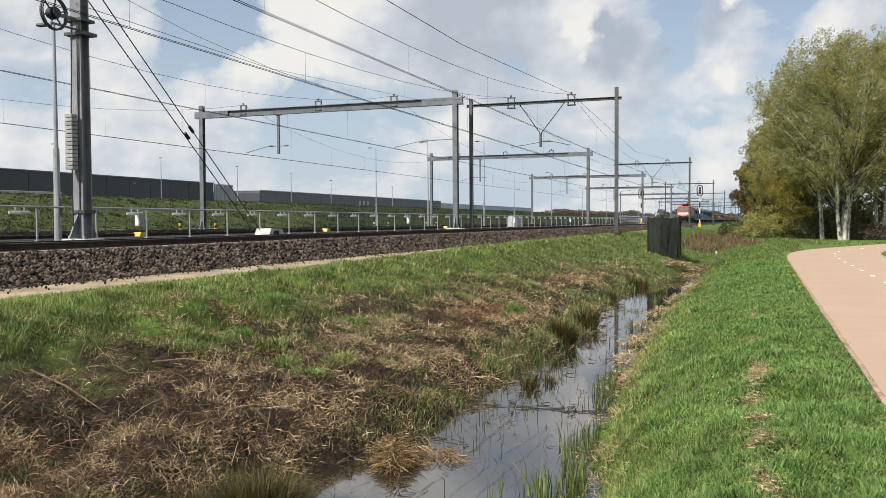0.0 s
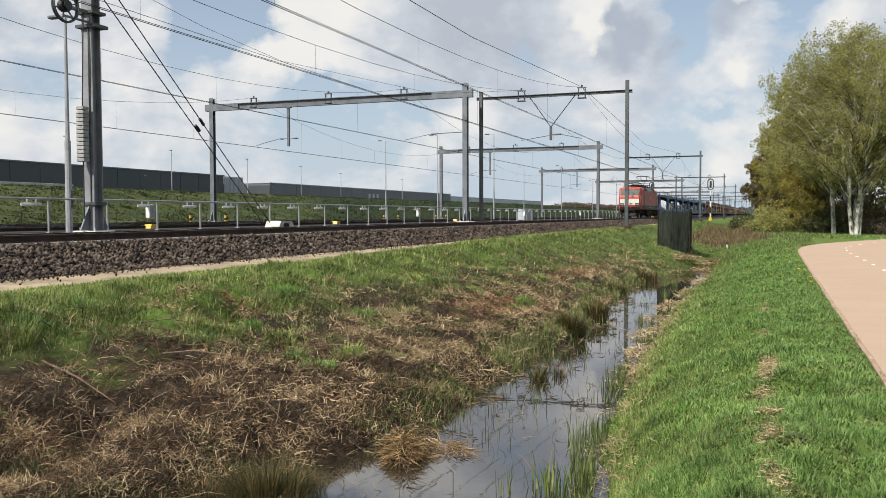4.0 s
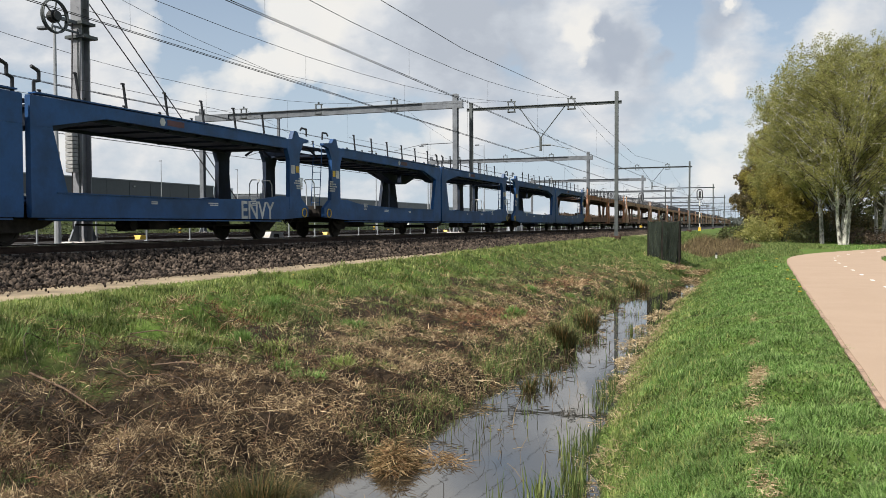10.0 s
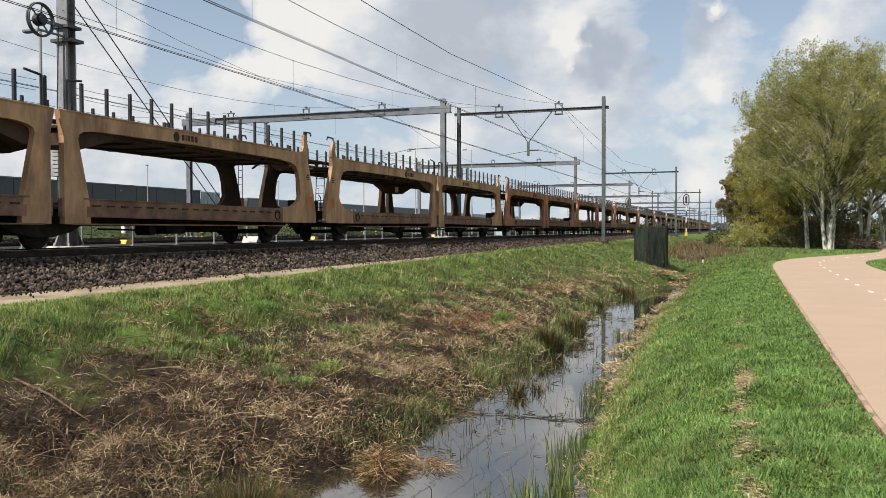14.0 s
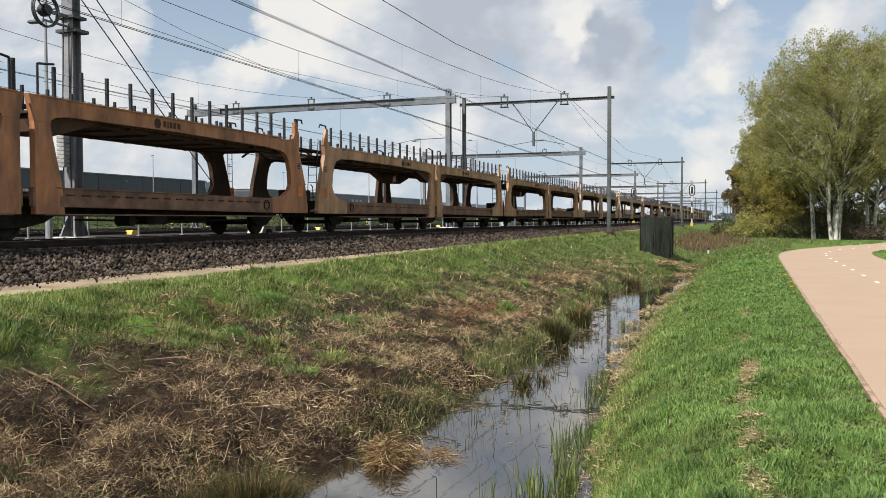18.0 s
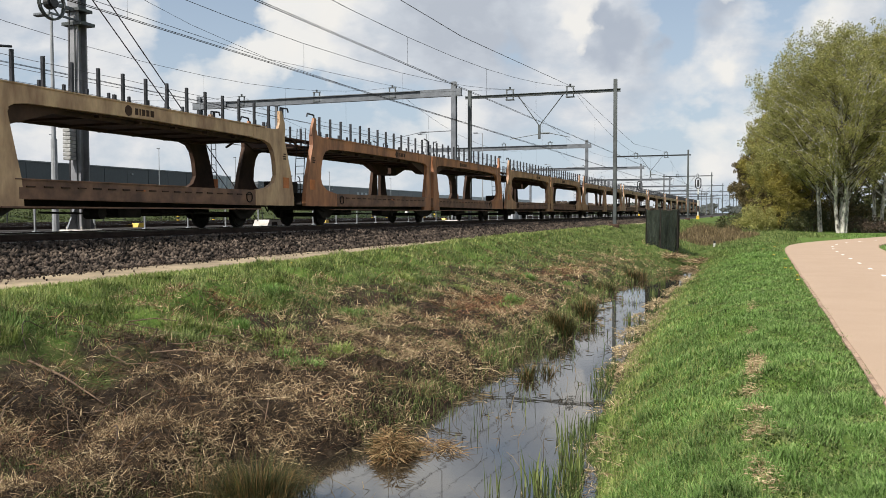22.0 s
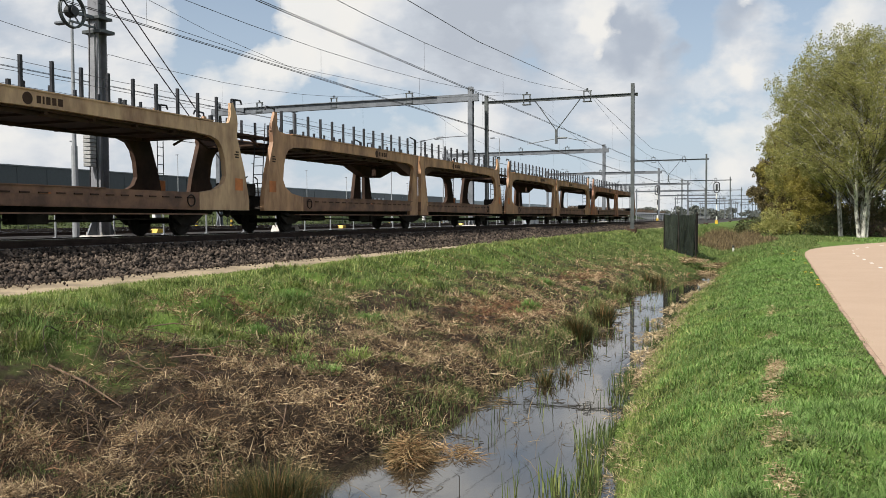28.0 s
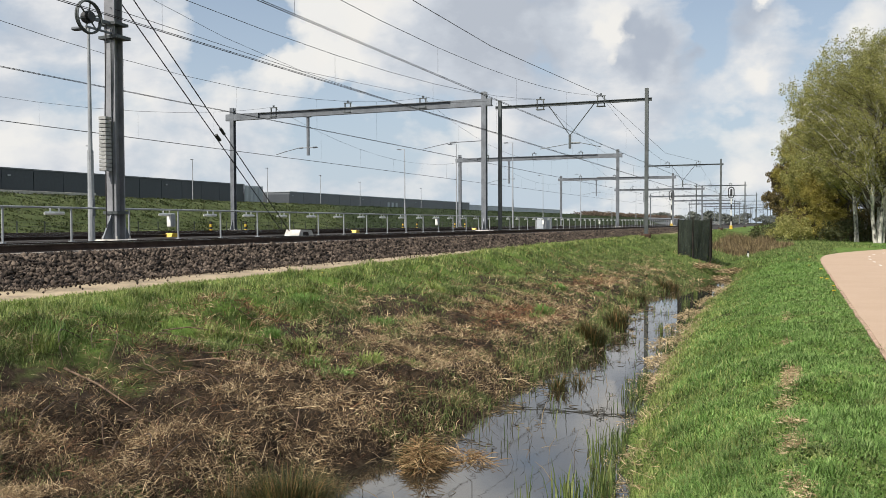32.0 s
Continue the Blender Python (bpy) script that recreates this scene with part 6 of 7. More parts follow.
def lying(P, ln, w, az, el, rng=RNG):
    """Broken stalks that lie across one another: a bent strip from each base point, along az, rising by el."""
    n = len(P)
    def way(a, e):
        return np.stack([np.cos(a) * np.cos(e), np.sin(a) * np.cos(e), np.sin(e)], 1)
    d1, d2 = way(az, el), way(az + rng.normal(0, 0.35, n), el - np.abs(rng.normal(0.15, 0.3, n)))
    tw = rng.uniform(0, np.pi, n)
    side = np.stack([-np.sin(az) * np.cos(tw), np.cos(az) * np.cos(tw), np.abs(np.sin(tw))], 1) * (w / 2)[:, None]
    m = P + d1 * (ln * 0.55)[:, None]
    t = m + d2 * (ln * 0.45)[:, None]
    V = np.stack([P - side, P + side, m - side, m + side, t], 1).reshape(-1, 3)
    o = (np.arange(n) * 5)[:, None]
    T = np.concatenate([o + np.array([[0, 1, 3]]), o + np.array([[0, 3, 2]]), o + np.array([[2, 3, 4]])])
    return V, T


def stuff(name, V, T, material, label, category):
    return tagged(new(name, tri_mesh(name, V, T, material)), label, category, kind="stuff")


def near_y(n, a, b, power=1.0, rng=RNG):
    """Distances along the plan, denser at the near end."""
    u = rng.uniform(0, 1, n)
    return a * (b / a) ** (u ** power)


def on_ground(x, y, sink=0.01):
    return np.stack([x, y, ground_z(x, y) - sink], 1)


GRASS = leafy("fresh_grass", [(0.064, 0.130, 0.025), (0.134, 0.237, 0.054), (0.255, 0.345, 0.122)], 0.55, 0.28, 4.5, 0.55)
GRASS2 = leafy("bank_grass", [(0.046, 0.072, 0.018), (0.108, 0.152, 0.042), (0.24, 0.265, 0.10)], 0.55, 0.22)
PALEGR = leafy("pale_spring_grass", [(0.12, 0.17, 0.04), (0.20, 0.26, 0.07), (0.33, 0.33, 0.13)])
STRAW = leafy("dry_straw", [(0.07, 0.044, 0.024), (0.26, 0.18, 0.10), (0.62, 0.49, 0.30)], 0.7, 0.15)
PALESTRAW = leafy("bleached_straw", [(0.20, 0.145, 0.078), (0.34, 0.26, 0.145), (0.50, 0.40, 0.25)], 0.7, 0.1, 4.5, 0.3)
GOLD = leafy("golden_dead_sedge", [(0.09, 0.048, 0.020), (0.23, 0.14, 0.065), (0.46, 0.33, 0.17)], 0.65, 0.15, 6.0, 0.4)
REEDBED = leafy("brown_reed_bed", [(0.07, 0.05, 0.03), (0.13, 0.095, 0.05), (0.22, 0.17, 0.09)], 0.75, 0.1)
STALK = leafy("pale_dead_stalks", [(0.16, 0.11, 0.06), (0.30, 0.23, 0.13), (0.48, 0.38, 0.24)], 0.7, 0.05)
RUSSET = leafy("russet_dead_stems", [(0.05, 0.024, 0.014), (0.16, 0.075, 0.04), (0.34, 0.20, 0.11)], 0.75, 0.1)
LITTER = leafy("brown_litter", [(0.022, 0.015, 0.010), (0.060, 0.039, 0.023), (0.15, 0.095, 0.052)], 0.8, 0.1)
REED = leafy("green_reed", [(0.030, 0.052, 0.014), (0.065, 0.100, 0.026), (0.16, 0.18, 0.06)], 0.55, 0.25, 9.0)
RUSH = leafy("dark_rush", [(0.022, 0.030, 0.010), (0.050, 0.055, 0.018), (0.17, 0.10, 0.04)], 0.6, 0.1)
STEM = leafy("dead_stem", [(0.03, 0.024, 0.016), (0.08, 0.06, 0.035), (0.20, 0.15, 0.08)], 0.7, 0.05)


def edge_r(y):
    return np.interp(y, EDGE_Y, EDGE_R)


def edge_l(y):
    return np.interp(y, EDGE_Y, EDGE_L)


WORN = [(-0.02, 12.7, 0.5, 0.6), (0.01, 9.95, 0.35, 1.0), (0.03, 9.25, 0.3, 1.0), (0.0, 8.4, 0.4, 0.5), (0.02, 7.7, 0.3, 0.7), (0.0, 6.75, 0.28, 1.0), (0.06, 5.6, 0.3, 0.6), (-0.04, 16.0, 0.6, 0.4)]   # x, y, length, strength


def verge():
    n = 240000
    y = near_y(n, 4.2, 48)
    er = edge_r(y)
    x = er + 0.30 + (0.82 + 0.0045 * np.clip(y, 0, 40) - er) * RNG.uniform(0, 1, n) - 0.28 * RNG.uniform(0, 1, n) ** 5
    x = np.where(y > 44, x * 1.0, x)
    dry = np.clip(sum(k * np.exp(-((x - cx) / 0.11) ** 2 - ((y - cy) / ry) ** 2) for cx, cy, ry, k in WORN), 0, 1)
    keep = RNG.uniform(0, 1, n) > dry * 0.85
    x, y = x[keep], y[keep]
    n = len(x)
    clump = 0.7 * wob(x, y, 0.28, 43) + 0.6 * wob(x, y, 0.8, 45)
    edge = np.clip((x - 0.8) / 0.4, 0, 1)
    h = (0.062 + 0.045 * np.clip(clump, -1.1, 1.2)) * RNG.uniform(0.4, 1.5, n) * (1 - 0.45 * edge) * np.clip((x - edge_r(y)) / 0.6, 0.3, 1)
    w = 0.0034 + 0.00042 * y
    az = RNG.uniform(0, 6.283, n) + 1.6 * wob(x, y, 0.5, 44)
    V, T = blades(on_ground(x, y), h, w * RNG.uniform(0.7, 1.4, n), az, RNG.uniform(0.4, 0.98, n))
    stuff("verge_grass", V, T, GRASS, "short bright green grass of the verge", "grass")
    n = 100000
    y = near_y(n, 4.0, 30)
    er = edge_r(y)
    x = er - 0.02 + (1.10 - er) * RNG.uniform(0, 1, n)
    V, T = blades(on_ground(x, y), RNG.uniform(0.02, 0.06, n), (0.005 + 0.0008 * y) * RNG.uniform(0.7, 1.6, n), RNG.uniform(0, 6.28, n), RNG.uniform(0.6, 0.99, n))
    stuff("verge_undergrowth", V, T, GRASS2, "short dense grass between the blades of the verge", "grass")
    # paler and taller blades mixed in, and the tussocky edge above the water
    n = 16000
    y = near_y(n, 4.5, 45)
    x = edge_r(y) + 0.12 + np.abs(RNG.normal(0, 0.6, n))
    x = np.where(x > 1.15, RNG.uniform(-1.5, 1.0, n), x)
    V, T = blades(on_ground(x, y), RNG.uniform(0.05, 0.14, n), (0.0035 + 0.0006 * y), RNG.uniform(0, 6.28, n), RNG.uniform(0.2, 0.9, n))
    stuff("verge_grass_tall", V, T, PALEGR, "taller pale grass blades in the verge", "grass")
    # worn straw spots
    pts = []
    for cx, cy, ry, k in WORN:
        k = int(520 * k)
        pts.append(np.stack([RNG.normal(cx, 0.045, k), RNG.normal(cy, ry * 0.55, k)], 1))
    pts = np.concatenate(pts)
    pts[:, 0] += 0.05 * wob(0 * pts[:, 1], pts[:, 1], 0.7, 47)
    n = len(pts)
    V, T = lying(on_ground(pts[:, 0], pts[:, 1], -0.025), RNG.uniform(0.02, 0.07, n), RNG.uniform(0.004, 0.008, n), RNG.uniform(0, 6.28, n), RNG.uniform(-0.1, 0.25, n))
    stuff("verge_straw", V, T, PALESTRAW, "worn straw-coloured spots in the verge", "dry grass")


verge()


def far_grass():
    n = 60000
    y = near_y(n, 37, 140)
    x = RNG.uniform(-10.5, 2.5, n) + (y > 60) * RNG.uniform(0, 3.5, n)
    x = np.where((y < 46) & (x > 1.2), x - 4, x)
    ok = ~((np.abs(x - np.interp(y, [p[1] for p in PATH], [p[0] for p in PATH])) < 2.0))
    x, y = x[ok], y[ok]
    n = len(x)
    h = RNG.uniform(0.05, 0.15, n) * (1 + 0.8 * np.clip(wob(x, y, 2.0, 46), 0, 1))
    V, T = blades(on_ground(x, y), h, 0.011 + 0.0004 * y, RNG.uniform(0, 6.28, n), RNG.uniform(0.1, 0.8, n))
    stuff("crossing_grass", V, T, GRASS2, "green grass around the ditch crossing", "grass")
    n = 9000
    x, y = RNG.uniform(5.3, 12, n), near_y(n, 12, 70)
    ok = np.abs(x - np.interp(y, [p[1] for p in PATH], [p[0] for p in PATH])) > 2.05
    x, y = x[ok], y[ok]
    n = len(x)
    V, T = blades(on_ground(x, y), RNG.uniform(0.06, 0.16, n), 0.008 + 0.0008 * y, RNG.uniform(0, 6.28, n), RNG.uniform(0.2, 0.8, n))
    stuff("far_verge_grass", V, T, GRASS, "mown grass on the far side of the path", "grass")


far_grass()


def bank():
    # green berm along the top
    n = 270000
    y = near_y(n, 3.0, 75)
    x = -10.85 + 5.0 * RNG.uniform(0, 1, n) ** 1.1 + 0.25 * wob(0 * y, y, 3, 51)
    g = wob(x, y, 1.1, 52)
    keep = RNG.uniform(0, 1, n) < np.clip(0.95 - (x + 8.7) * 0.42 + 0.9 * g - 1.1 * np.exp(-((x + 8.2) / 0.6) ** 2 - ((y - 11.0) / 1.0) ** 2) - 2.0 * np.exp(-((x + 6.2) / 1.3) ** 2 - ((y - 7.4) / 1.6) ** 2), 0.02, 1)
    x, y, g = x[keep], y[keep], g[keep]
    n = len(x)
    h = (0.10 + 0.055 * np.clip(g, -1, 1)) * RNG.uniform(0.4, 1.5, n) * np.clip((x + 10.95) / 1.5, 0.22, 1)
    V, T = blades(on_ground(x, y), h, (0.0036 + 0.00036 * y) * RNG.uniform(0.7, 1.3, n), 0.3 + RNG.normal(0, 1.3, n) + 1.5 * wob(x, y, 0.8, 53), RNG.uniform(0.3, 0.97, n))
    stuff("berm_grass", V, T, GRASS2, "long green grass on the berm", "grass")
    n = 42000
    y = near_y(n, 3.0, 60)
    x = -10.95 + np.abs(RNG.normal(0, 1.1, n))
    V, T = blades(on_ground(x, y), RNG.uniform(0.05, 0.13, n) * (1 + np.clip((x + 10.5), 0, 1.2)), (0.004 + 0.0007 * y), RNG.uniform(0, 6.28, n), RNG.uniform(0.3, 0.95, n))
    stuff("berm_pale_grass", V, T, PALEGR, "pale yellow-green grass along the service strip", "grass")
    # broken straw and dark litter matted on the slope, in heaps with bare gaps
    for name, mt, n, (l0, l1), (e0, e1), label in (("bank_straw", STRAW, 210000, (0.03, 0.16), (-0.2, 1.2), "bleached broken straw matted on the bank"), ("bank_litter", LITTER, 120000, (0.04, 0.18), (-0.2, 1.1), "brown dead stems matted on the bank"), ("bank_stalks", STALK, 800, (0.2, 0.7), (-0.05, 0.5), "long bare pale stalks lying on the bank"), ("bank_bramble", RUSSET, 80000, (0.06, 0.26), (-0.1, 1.0), "reddish-brown dead stems in patches on the bank")):
        y = near_y(n, 3.2, 44)
        el = edge_l(y)
        x = el + 0.1 - (9.2 + el) * RNG.uniform(0, 1, n)
        m = wob(x, y, 0.55, 54) + 0.7 * wob(x, y, 2.0, 55)
        bare = np.exp(-((x + 6.3) / 1.5) ** 2 - ((y - 7.6) / 1.6) ** 2)
        pr = 0.62 + (0.6 if mt is STRAW else -0.5 if mt is LITTER else 0.0) * m - (0.35 if mt is LITTER else 0.0) * np.clip((y - 9) / 4, 0, 1) - (0.55 if mt is STRAW else -0.3) * bare
        pr = pr - 0.8 * np.clip((-x - 6.2 + 0.5 * wob(x, y, 1.4, 59)) / 1.6, 0, 1) - 0.45 * np.clip((y - 14) / 12, 0, 1)
        pr = pr - 0.7 * np.exp(-(((x + 5.3) / 0.6) ** 2 + ((y - 17.4) / 1.7) ** 2))
        if mt is RUSSET:
            pr = 1.6 * np.exp(-(((x + 5.3) / 0.6) ** 2 + ((y - 17.4) / 1.7) ** 2)) + 0.7 * np.exp(-(((x + 8.2) / 0.5) ** 2 + ((y - 11.6) / 0.9) ** 2)) + 0.5 * np.exp(-(((x + 6.0) / 0.6) ** 2 + ((y - 28.0) / 3.0) ** 2)) + 0.10 * (wob(x, y, 0.9, 60) > 0.4)
        keep = RNG.uniform(0, 1, n) < np.clip(pr, 0.015, 1) * np.clip((46 - y) / 14, 0, 1)
        x, y = x[keep], y[keep]
        n = len(x)
        P = on_ground(x, y, -0.01)
        P[:, 2] = np.maximum(P[:, 2], WATER_Z + 0.005) + RNG.uniform(0, 0.05, n)
        ln = RNG.uniform(l0, l1, n) * (1 + 0.012 * y)
        V, T = lying(P, ln, (0.0026 + 0.00034 * y) * RNG.uniform(0.6, 1.5, n), RNG.uniform(0, 6.28, n), RNG.uniform(e0, e1, n))
        stuff(name, V, T, mt, label, "dry grass")
    # green shoots and tufts among the straw
    n = 120000
    y = near_y(n, 3.5, 45)
    el = edge_l(y)
    x = el - (9.0 + el) * RNG.uniform(0, 1, n)
    m = wob(x, y, 0.7, 57) + 0.6 * wob(x, y, 2.2, 58) + 0.35 * np.clip((y - 14) / 14, 0, 1)
    keep = m + 0.75 * np.clip((-x - 5.4) / 2, 0, 1) + 0.45 * np.clip((y - 9) / 5, 0, 1) - 1.6 * np.exp(-((x + 6.2) / 1.5) ** 2 - ((y - 7.6) / 1.7) ** 2) > RNG.uniform(0.0, 0.62, n)
    x, y = x[keep], y[keep]
    n = len(x)
    V, T = blades(on_ground(x, y), RNG.uniform(0.04, 0.11, n), (0.0035 + 0.0004 * y), RNG.uniform(0, 6.28, n), RNG.uniform(0.4, 0.97, n))
    stuff("bank_shoots", V, T, GRASS2, "green shoots among the straw on the bank", "grass")


bank()


def tuft(name, label, category, cx, cy, n, r, h, material, lean=0.5, w=0.006, up=0.0):
    a, q = RNG.uniform(0, 6.28, n), r * np.sqrt(RNG.uniform(0, 1, n))
    x, y = cx + q * np.cos(a), cy + q * np.sin(a)
    P = on_ground(x, y, 0.02)
    P[:, 2] = np.maximum(P[:, 2], WATER_Z - 0.05) + up
    V, T = blades(P, h * RNG.uniform(0.55, 1.1, n), w * RNG.uniform(0.7, 1.4, n), a + RNG.normal(0, 0.7, n), np.clip(lean * (0.25 + q / r) * RNG.uniform(0.3, 1.3, n), 0.02, 0.98))
    return stuff(name, V, T, material, label, category)


for cx, cy, n, r, h in ((-4.05, 6.3, 1300, 0.27, 0.58), (-4.3, 6.0, 420, 0.25, 0.46), (-3.95, 6.75, 300, 0.2, 0.36)):
    tuft("rush_tuft", "dense dark rush tuft with brown tips at the water's edge", "rush", cx, cy, n, r, h, RUSH, 0.75, 0.0055)


def heap(label, cx, cy, rx, ry, h, n, material, w, l0, l1, base=None):
    """A ragged heap of fallen stalks, drooping outwards."""
    a, q = RNG.uniform(0, 6.28, n), np.sqrt(RNG.uniform(0, 1, n))
    lump = 1 + 0.35 * np.sin(3 * a + cx * 9) * q
    x, y = cx + rx * q * np.cos(a) * lump, cy + ry * q * np.sin(a) * lump
    z0 = float(ground_z(cx, cy)) if base is None else base
    z = z0 + h * (1 - q ** 1.6) * RNG.uniform(0.2, 1.0, n)
    V, T = lying(np.stack([x, y, z], 1), RNG.uniform(l0, l1, n), w * RNG.uniform(0.6, 1.4, n), a + RNG.normal(0, 0.8, n), RNG.uniform(-0.5, 0.6, n))
    V[:, 2] = np.maximum(V[:, 2], z0 - 0.02)
    return stuff("straw_clump", V, T, material, label, "dry grass")


for cx, cy, rx, ry, h, n, mt, l0, l1 in ((-3.58, 8.22, 0.22, 0.22, 0.26, 600, RUSH, 0.08, 0.22), (-3.52, 8.12, 0.17, 0.20, 0.36, 800, GOLD, 0.08, 0.26), (-3.25, 8.55, 0.30, 0.18, 0.12, 300, GOLD, 0.08, 0.25)):
    heap("collapsed straw-coloured clump in the water's edge", cx, cy, rx, ry, h, n, mt, 0.007, l0, l1, WATER_Z)
for cx, cy, rx, ry, n in ((-2.0, 13.6, 0.14, 0.7, 160), (-2.15, 15.8, 0.2, 0.5, 220), (-2.35, 18.2, 0.25, 0.8, 300), (-2.5, 20.9, 0.3, 0.6, 260), (-2.5, 24.4, 0.25, 1.1, 280), (-2.4, 28.5, 0.2, 1.3, 220), (-2.3, 33.5, 0.2, 1.5, 200)):
    heap("bleached straw hanging into the water's edge", cx, cy, rx, ry, 0.16, n, PALESTRAW, 0.0045 + 0.0003 * cy, 0.06, 0.20, WATER_Z + 0.01)
for cx, cy, n, r, h in ((-3.25, 12.7, 130, 0.12, 0.36), (-3.05, 13.2, 60, 0.10, 0.28), (-3.78, 20.4, 420, 0.2, 0.66), (-3.72, 17.3, 700, 0.22, 0.62), (-4.3, 22.6, 240, 0.3, 0.4), (-4.5, 27.5, 300, 0.3, 0.5), (-4.2, 33.0, 420, 0.4, 0.6)):
    tuft("sedge_tussock", "dark sedge tussock standing in the ditch edge", "sedge", cx, cy, n, r, h, RUSH, 0.6, 0.013)
for k in range(26):
    cx, cy = RNG.uniform(-9.6, -4.6), near_y(1, 5.5, 26)[0]
    if abs(cx + 6.2) < 1.7 and abs(cy - 7.6) < 2.0:
        continue
    tuft("grass_tuft", "fresh green grass tuft on the bank", "grass", cx, cy, 260, 0.20, 0.24, GRASS if k % 3 else PALEGR, 0.8, 0.006 + 0.0006 * cy)
for cx, cy in ((-7.6, 9.9), (-7.3, 10.4), (-6.6, 10.8), (-8.6, 14.2)):
    tuft("weed", "leafy yellow-green weed on the bank", "weed", cx, cy, 260, 0.28, 0.20, PALEGR, 0.9, 0.018)

for k in range(60):
    cy = float(near_y(1, 4.6, 24)[0])
    cx = float(RNG.uniform(-1.2, 1.05))
    tuft("verge_weed", "dark leafy weed in the short grass of the verge", "weed", cx, cy, int(RNG.uniform(40, 110)), RNG.uniform(0.05, 0.16), 0.07, GRASS2 if k % 3 else PALEGR, 1.2, 0.012 + 0.0007 * cy)


def reeds():
    # right edge: upright blades standing in and over the water
    n = 3200
    y = near_y(n, 5.2, 36, 1.4)
    x = edge_r(y) - np.abs(RNG.normal(-0.05, 0.13, n))
    keep = wob(0 * y, y, 0.7, 66) + 0.6 * wob(0 * y, y, 2.1, 67) + 1.2 * np.clip((8.5 - y) / 2, 0, 1) > -0.1
    x, y = x[keep], y[keep]
    n = len(x)
    P = on_ground(x, y)
    P[:, 2] = np.maximum(P[:, 2], WATER_Z - 0.02)
    V, T = blades(P, RNG.uniform(0.05, 0.28, n) * np.clip(13 / y, 0.45, 1), (0.005 + 0.0006 * y), RNG.uniform(0, 6.28, n), RNG.uniform(0.02, 0.6, n))
    stuff("edge_reeds", V, T, REED, "green reed blades along the right water edge", "reeds")
    n = 14000
    y = near_y(n, 6.5, 40)
    x = edge_r(y) + RNG.normal(0.12, 0.17, n)
    m = wob(x * 0, y, 1.1, 61)
    keep = (m > RNG.uniform(-0.6, 1.0, n)) & (RNG.uniform(0, 1, n) < np.clip((y - 6.5) / 7, 0.08, 1))
    x, y = x[keep], y[keep]
    n = len(x)
    P = on_ground(x, y, -0.02)
    P[:, 2] = np.maximum(P[:, 2], WATER_Z + 0.01)
    V, T = lying(P, RNG.uniform(0.05, 0.16, n), (0.0032 + 0.0003 * y), RNG.uniform(0, 6.28, n), RNG.uniform(-0.1, 0.7, n))
    stuff("edge_straw", V, T, STALK, "bleached straw hanging over the water edge", "dry grass")
    # left edge: thin green fringe
    n = 6500
    y = near_y(n, 8.5, 37)
    x = edge_l(y) + RNG.normal(-0.12, 0.16, n)
    m = wob(x * 0, y, 2.4, 62)
    keep = m > -0.45
    x, y = x[keep], y[keep]
    n = len(x)
    P = on_ground(x, y)
    P[:, 2] = np.maximum(P[:, 2], WATER_Z - 0.02)
    V, T = blades(P, RNG.uniform(0.08, 0.34, n) * np.clip(0.55 + (y - 9) / 10, 0.5, 1.1), (0.004 + 0.0003 * y), RNG.uniform(0, 6.28, n), RNG.uniform(0.1, 0.9, n))
    stuff("fringe_grass", V, T, GRASS2, "thin green fringe at the left water edge", "grass")
    # stems and stalks standing in the water
    n = 520
    y = near_y(n, 6.5, 34)
    u = RNG.uniform(0, 1, n) ** 1.5
    x = edge_l(y) + (edge_r(y) - edge_l(y)) * u
    P = np.stack([x, y, np.full(n, WATER_Z - 0.03)], 1)
    V, T = lying(P, RNG.uniform(0.08, 0.38, n), 0.004 + 0.0004 * y, RNG.uniform(0, 6.28, n), RNG.uniform(0.1, 1.5, n) ** 1.0)
    stuff("water_stems", V, T, STEM, "dead dark stems standing in the ditch water", "stems")
    n = 420
    y = near_y(n, 9, 36)
    x = edge_l(y) + (edge_r(y) - edge_l(y)) * RNG.choice([0.05, 0.12, 0.22, 0.45, 0.95], n) + RNG.normal(0, 0.10, n) + 0.2 * wob(0 * y, y, 1.0, 63)
    P = np.stack([x, y, np.full(n, WATER_Z - 0.03)], 1)
    V, T = blades(P, RNG.uniform(0.1, 0.35, n), 0.005 + 0.0005 * y, RNG.uniform(0, 6.28, n), RNG.uniform(0.05, 0.5, n))
    stuff("water_reeds", V, T, REED, "sparse green reeds growing in the ditch water", "reeds")

    # floating scraps by the left edge
    n = 2200
    y = near_y(n, 8.0, 30)
    x = edge_l(y) + np.abs(RNG.normal(0, 0.38, n))
    keep = wob(x, y, 0.9, 65) > -0.1
    x, y = x[keep], y[keep]
    n = len(x)
    P = np.stack([x, y, np.full(n, WATER_Z + 0.006)], 1)
    V, T = lying(P, RNG.uniform(0.05, 0.25, n), (0.006 + 0.0006 * y), RNG.uniform(0, 6.28, n), RNG.uniform(0, 0.25, n))
    V[:, 2] = np.maximum(V[:, 2], WATER_Z + 0.004)
    stuff("floating_scraps", V, T, STEM, "brown dead scraps floating by the water's edge", "dry grass")


reeds()
for cx, cy, n in ((-1.95, 7.75, 14), (-1.75, 7.5, 20), (-1.62, 7.9, 18), (-2.25, 7.4, 10), (-1.7, 8.4, 16), (-1.8, 8.9, 16), (-2.0, 9.6, 10), (-2.7, 20.2, 22), (-2.9, 27.0, 26), (-3.0, 31.0, 30)):
    tuft("iris_clump", "upright green iris leaves in the shallow water", "iris", cx, cy, n, 0.14, 0.40, REED, 0.25, 0.016)


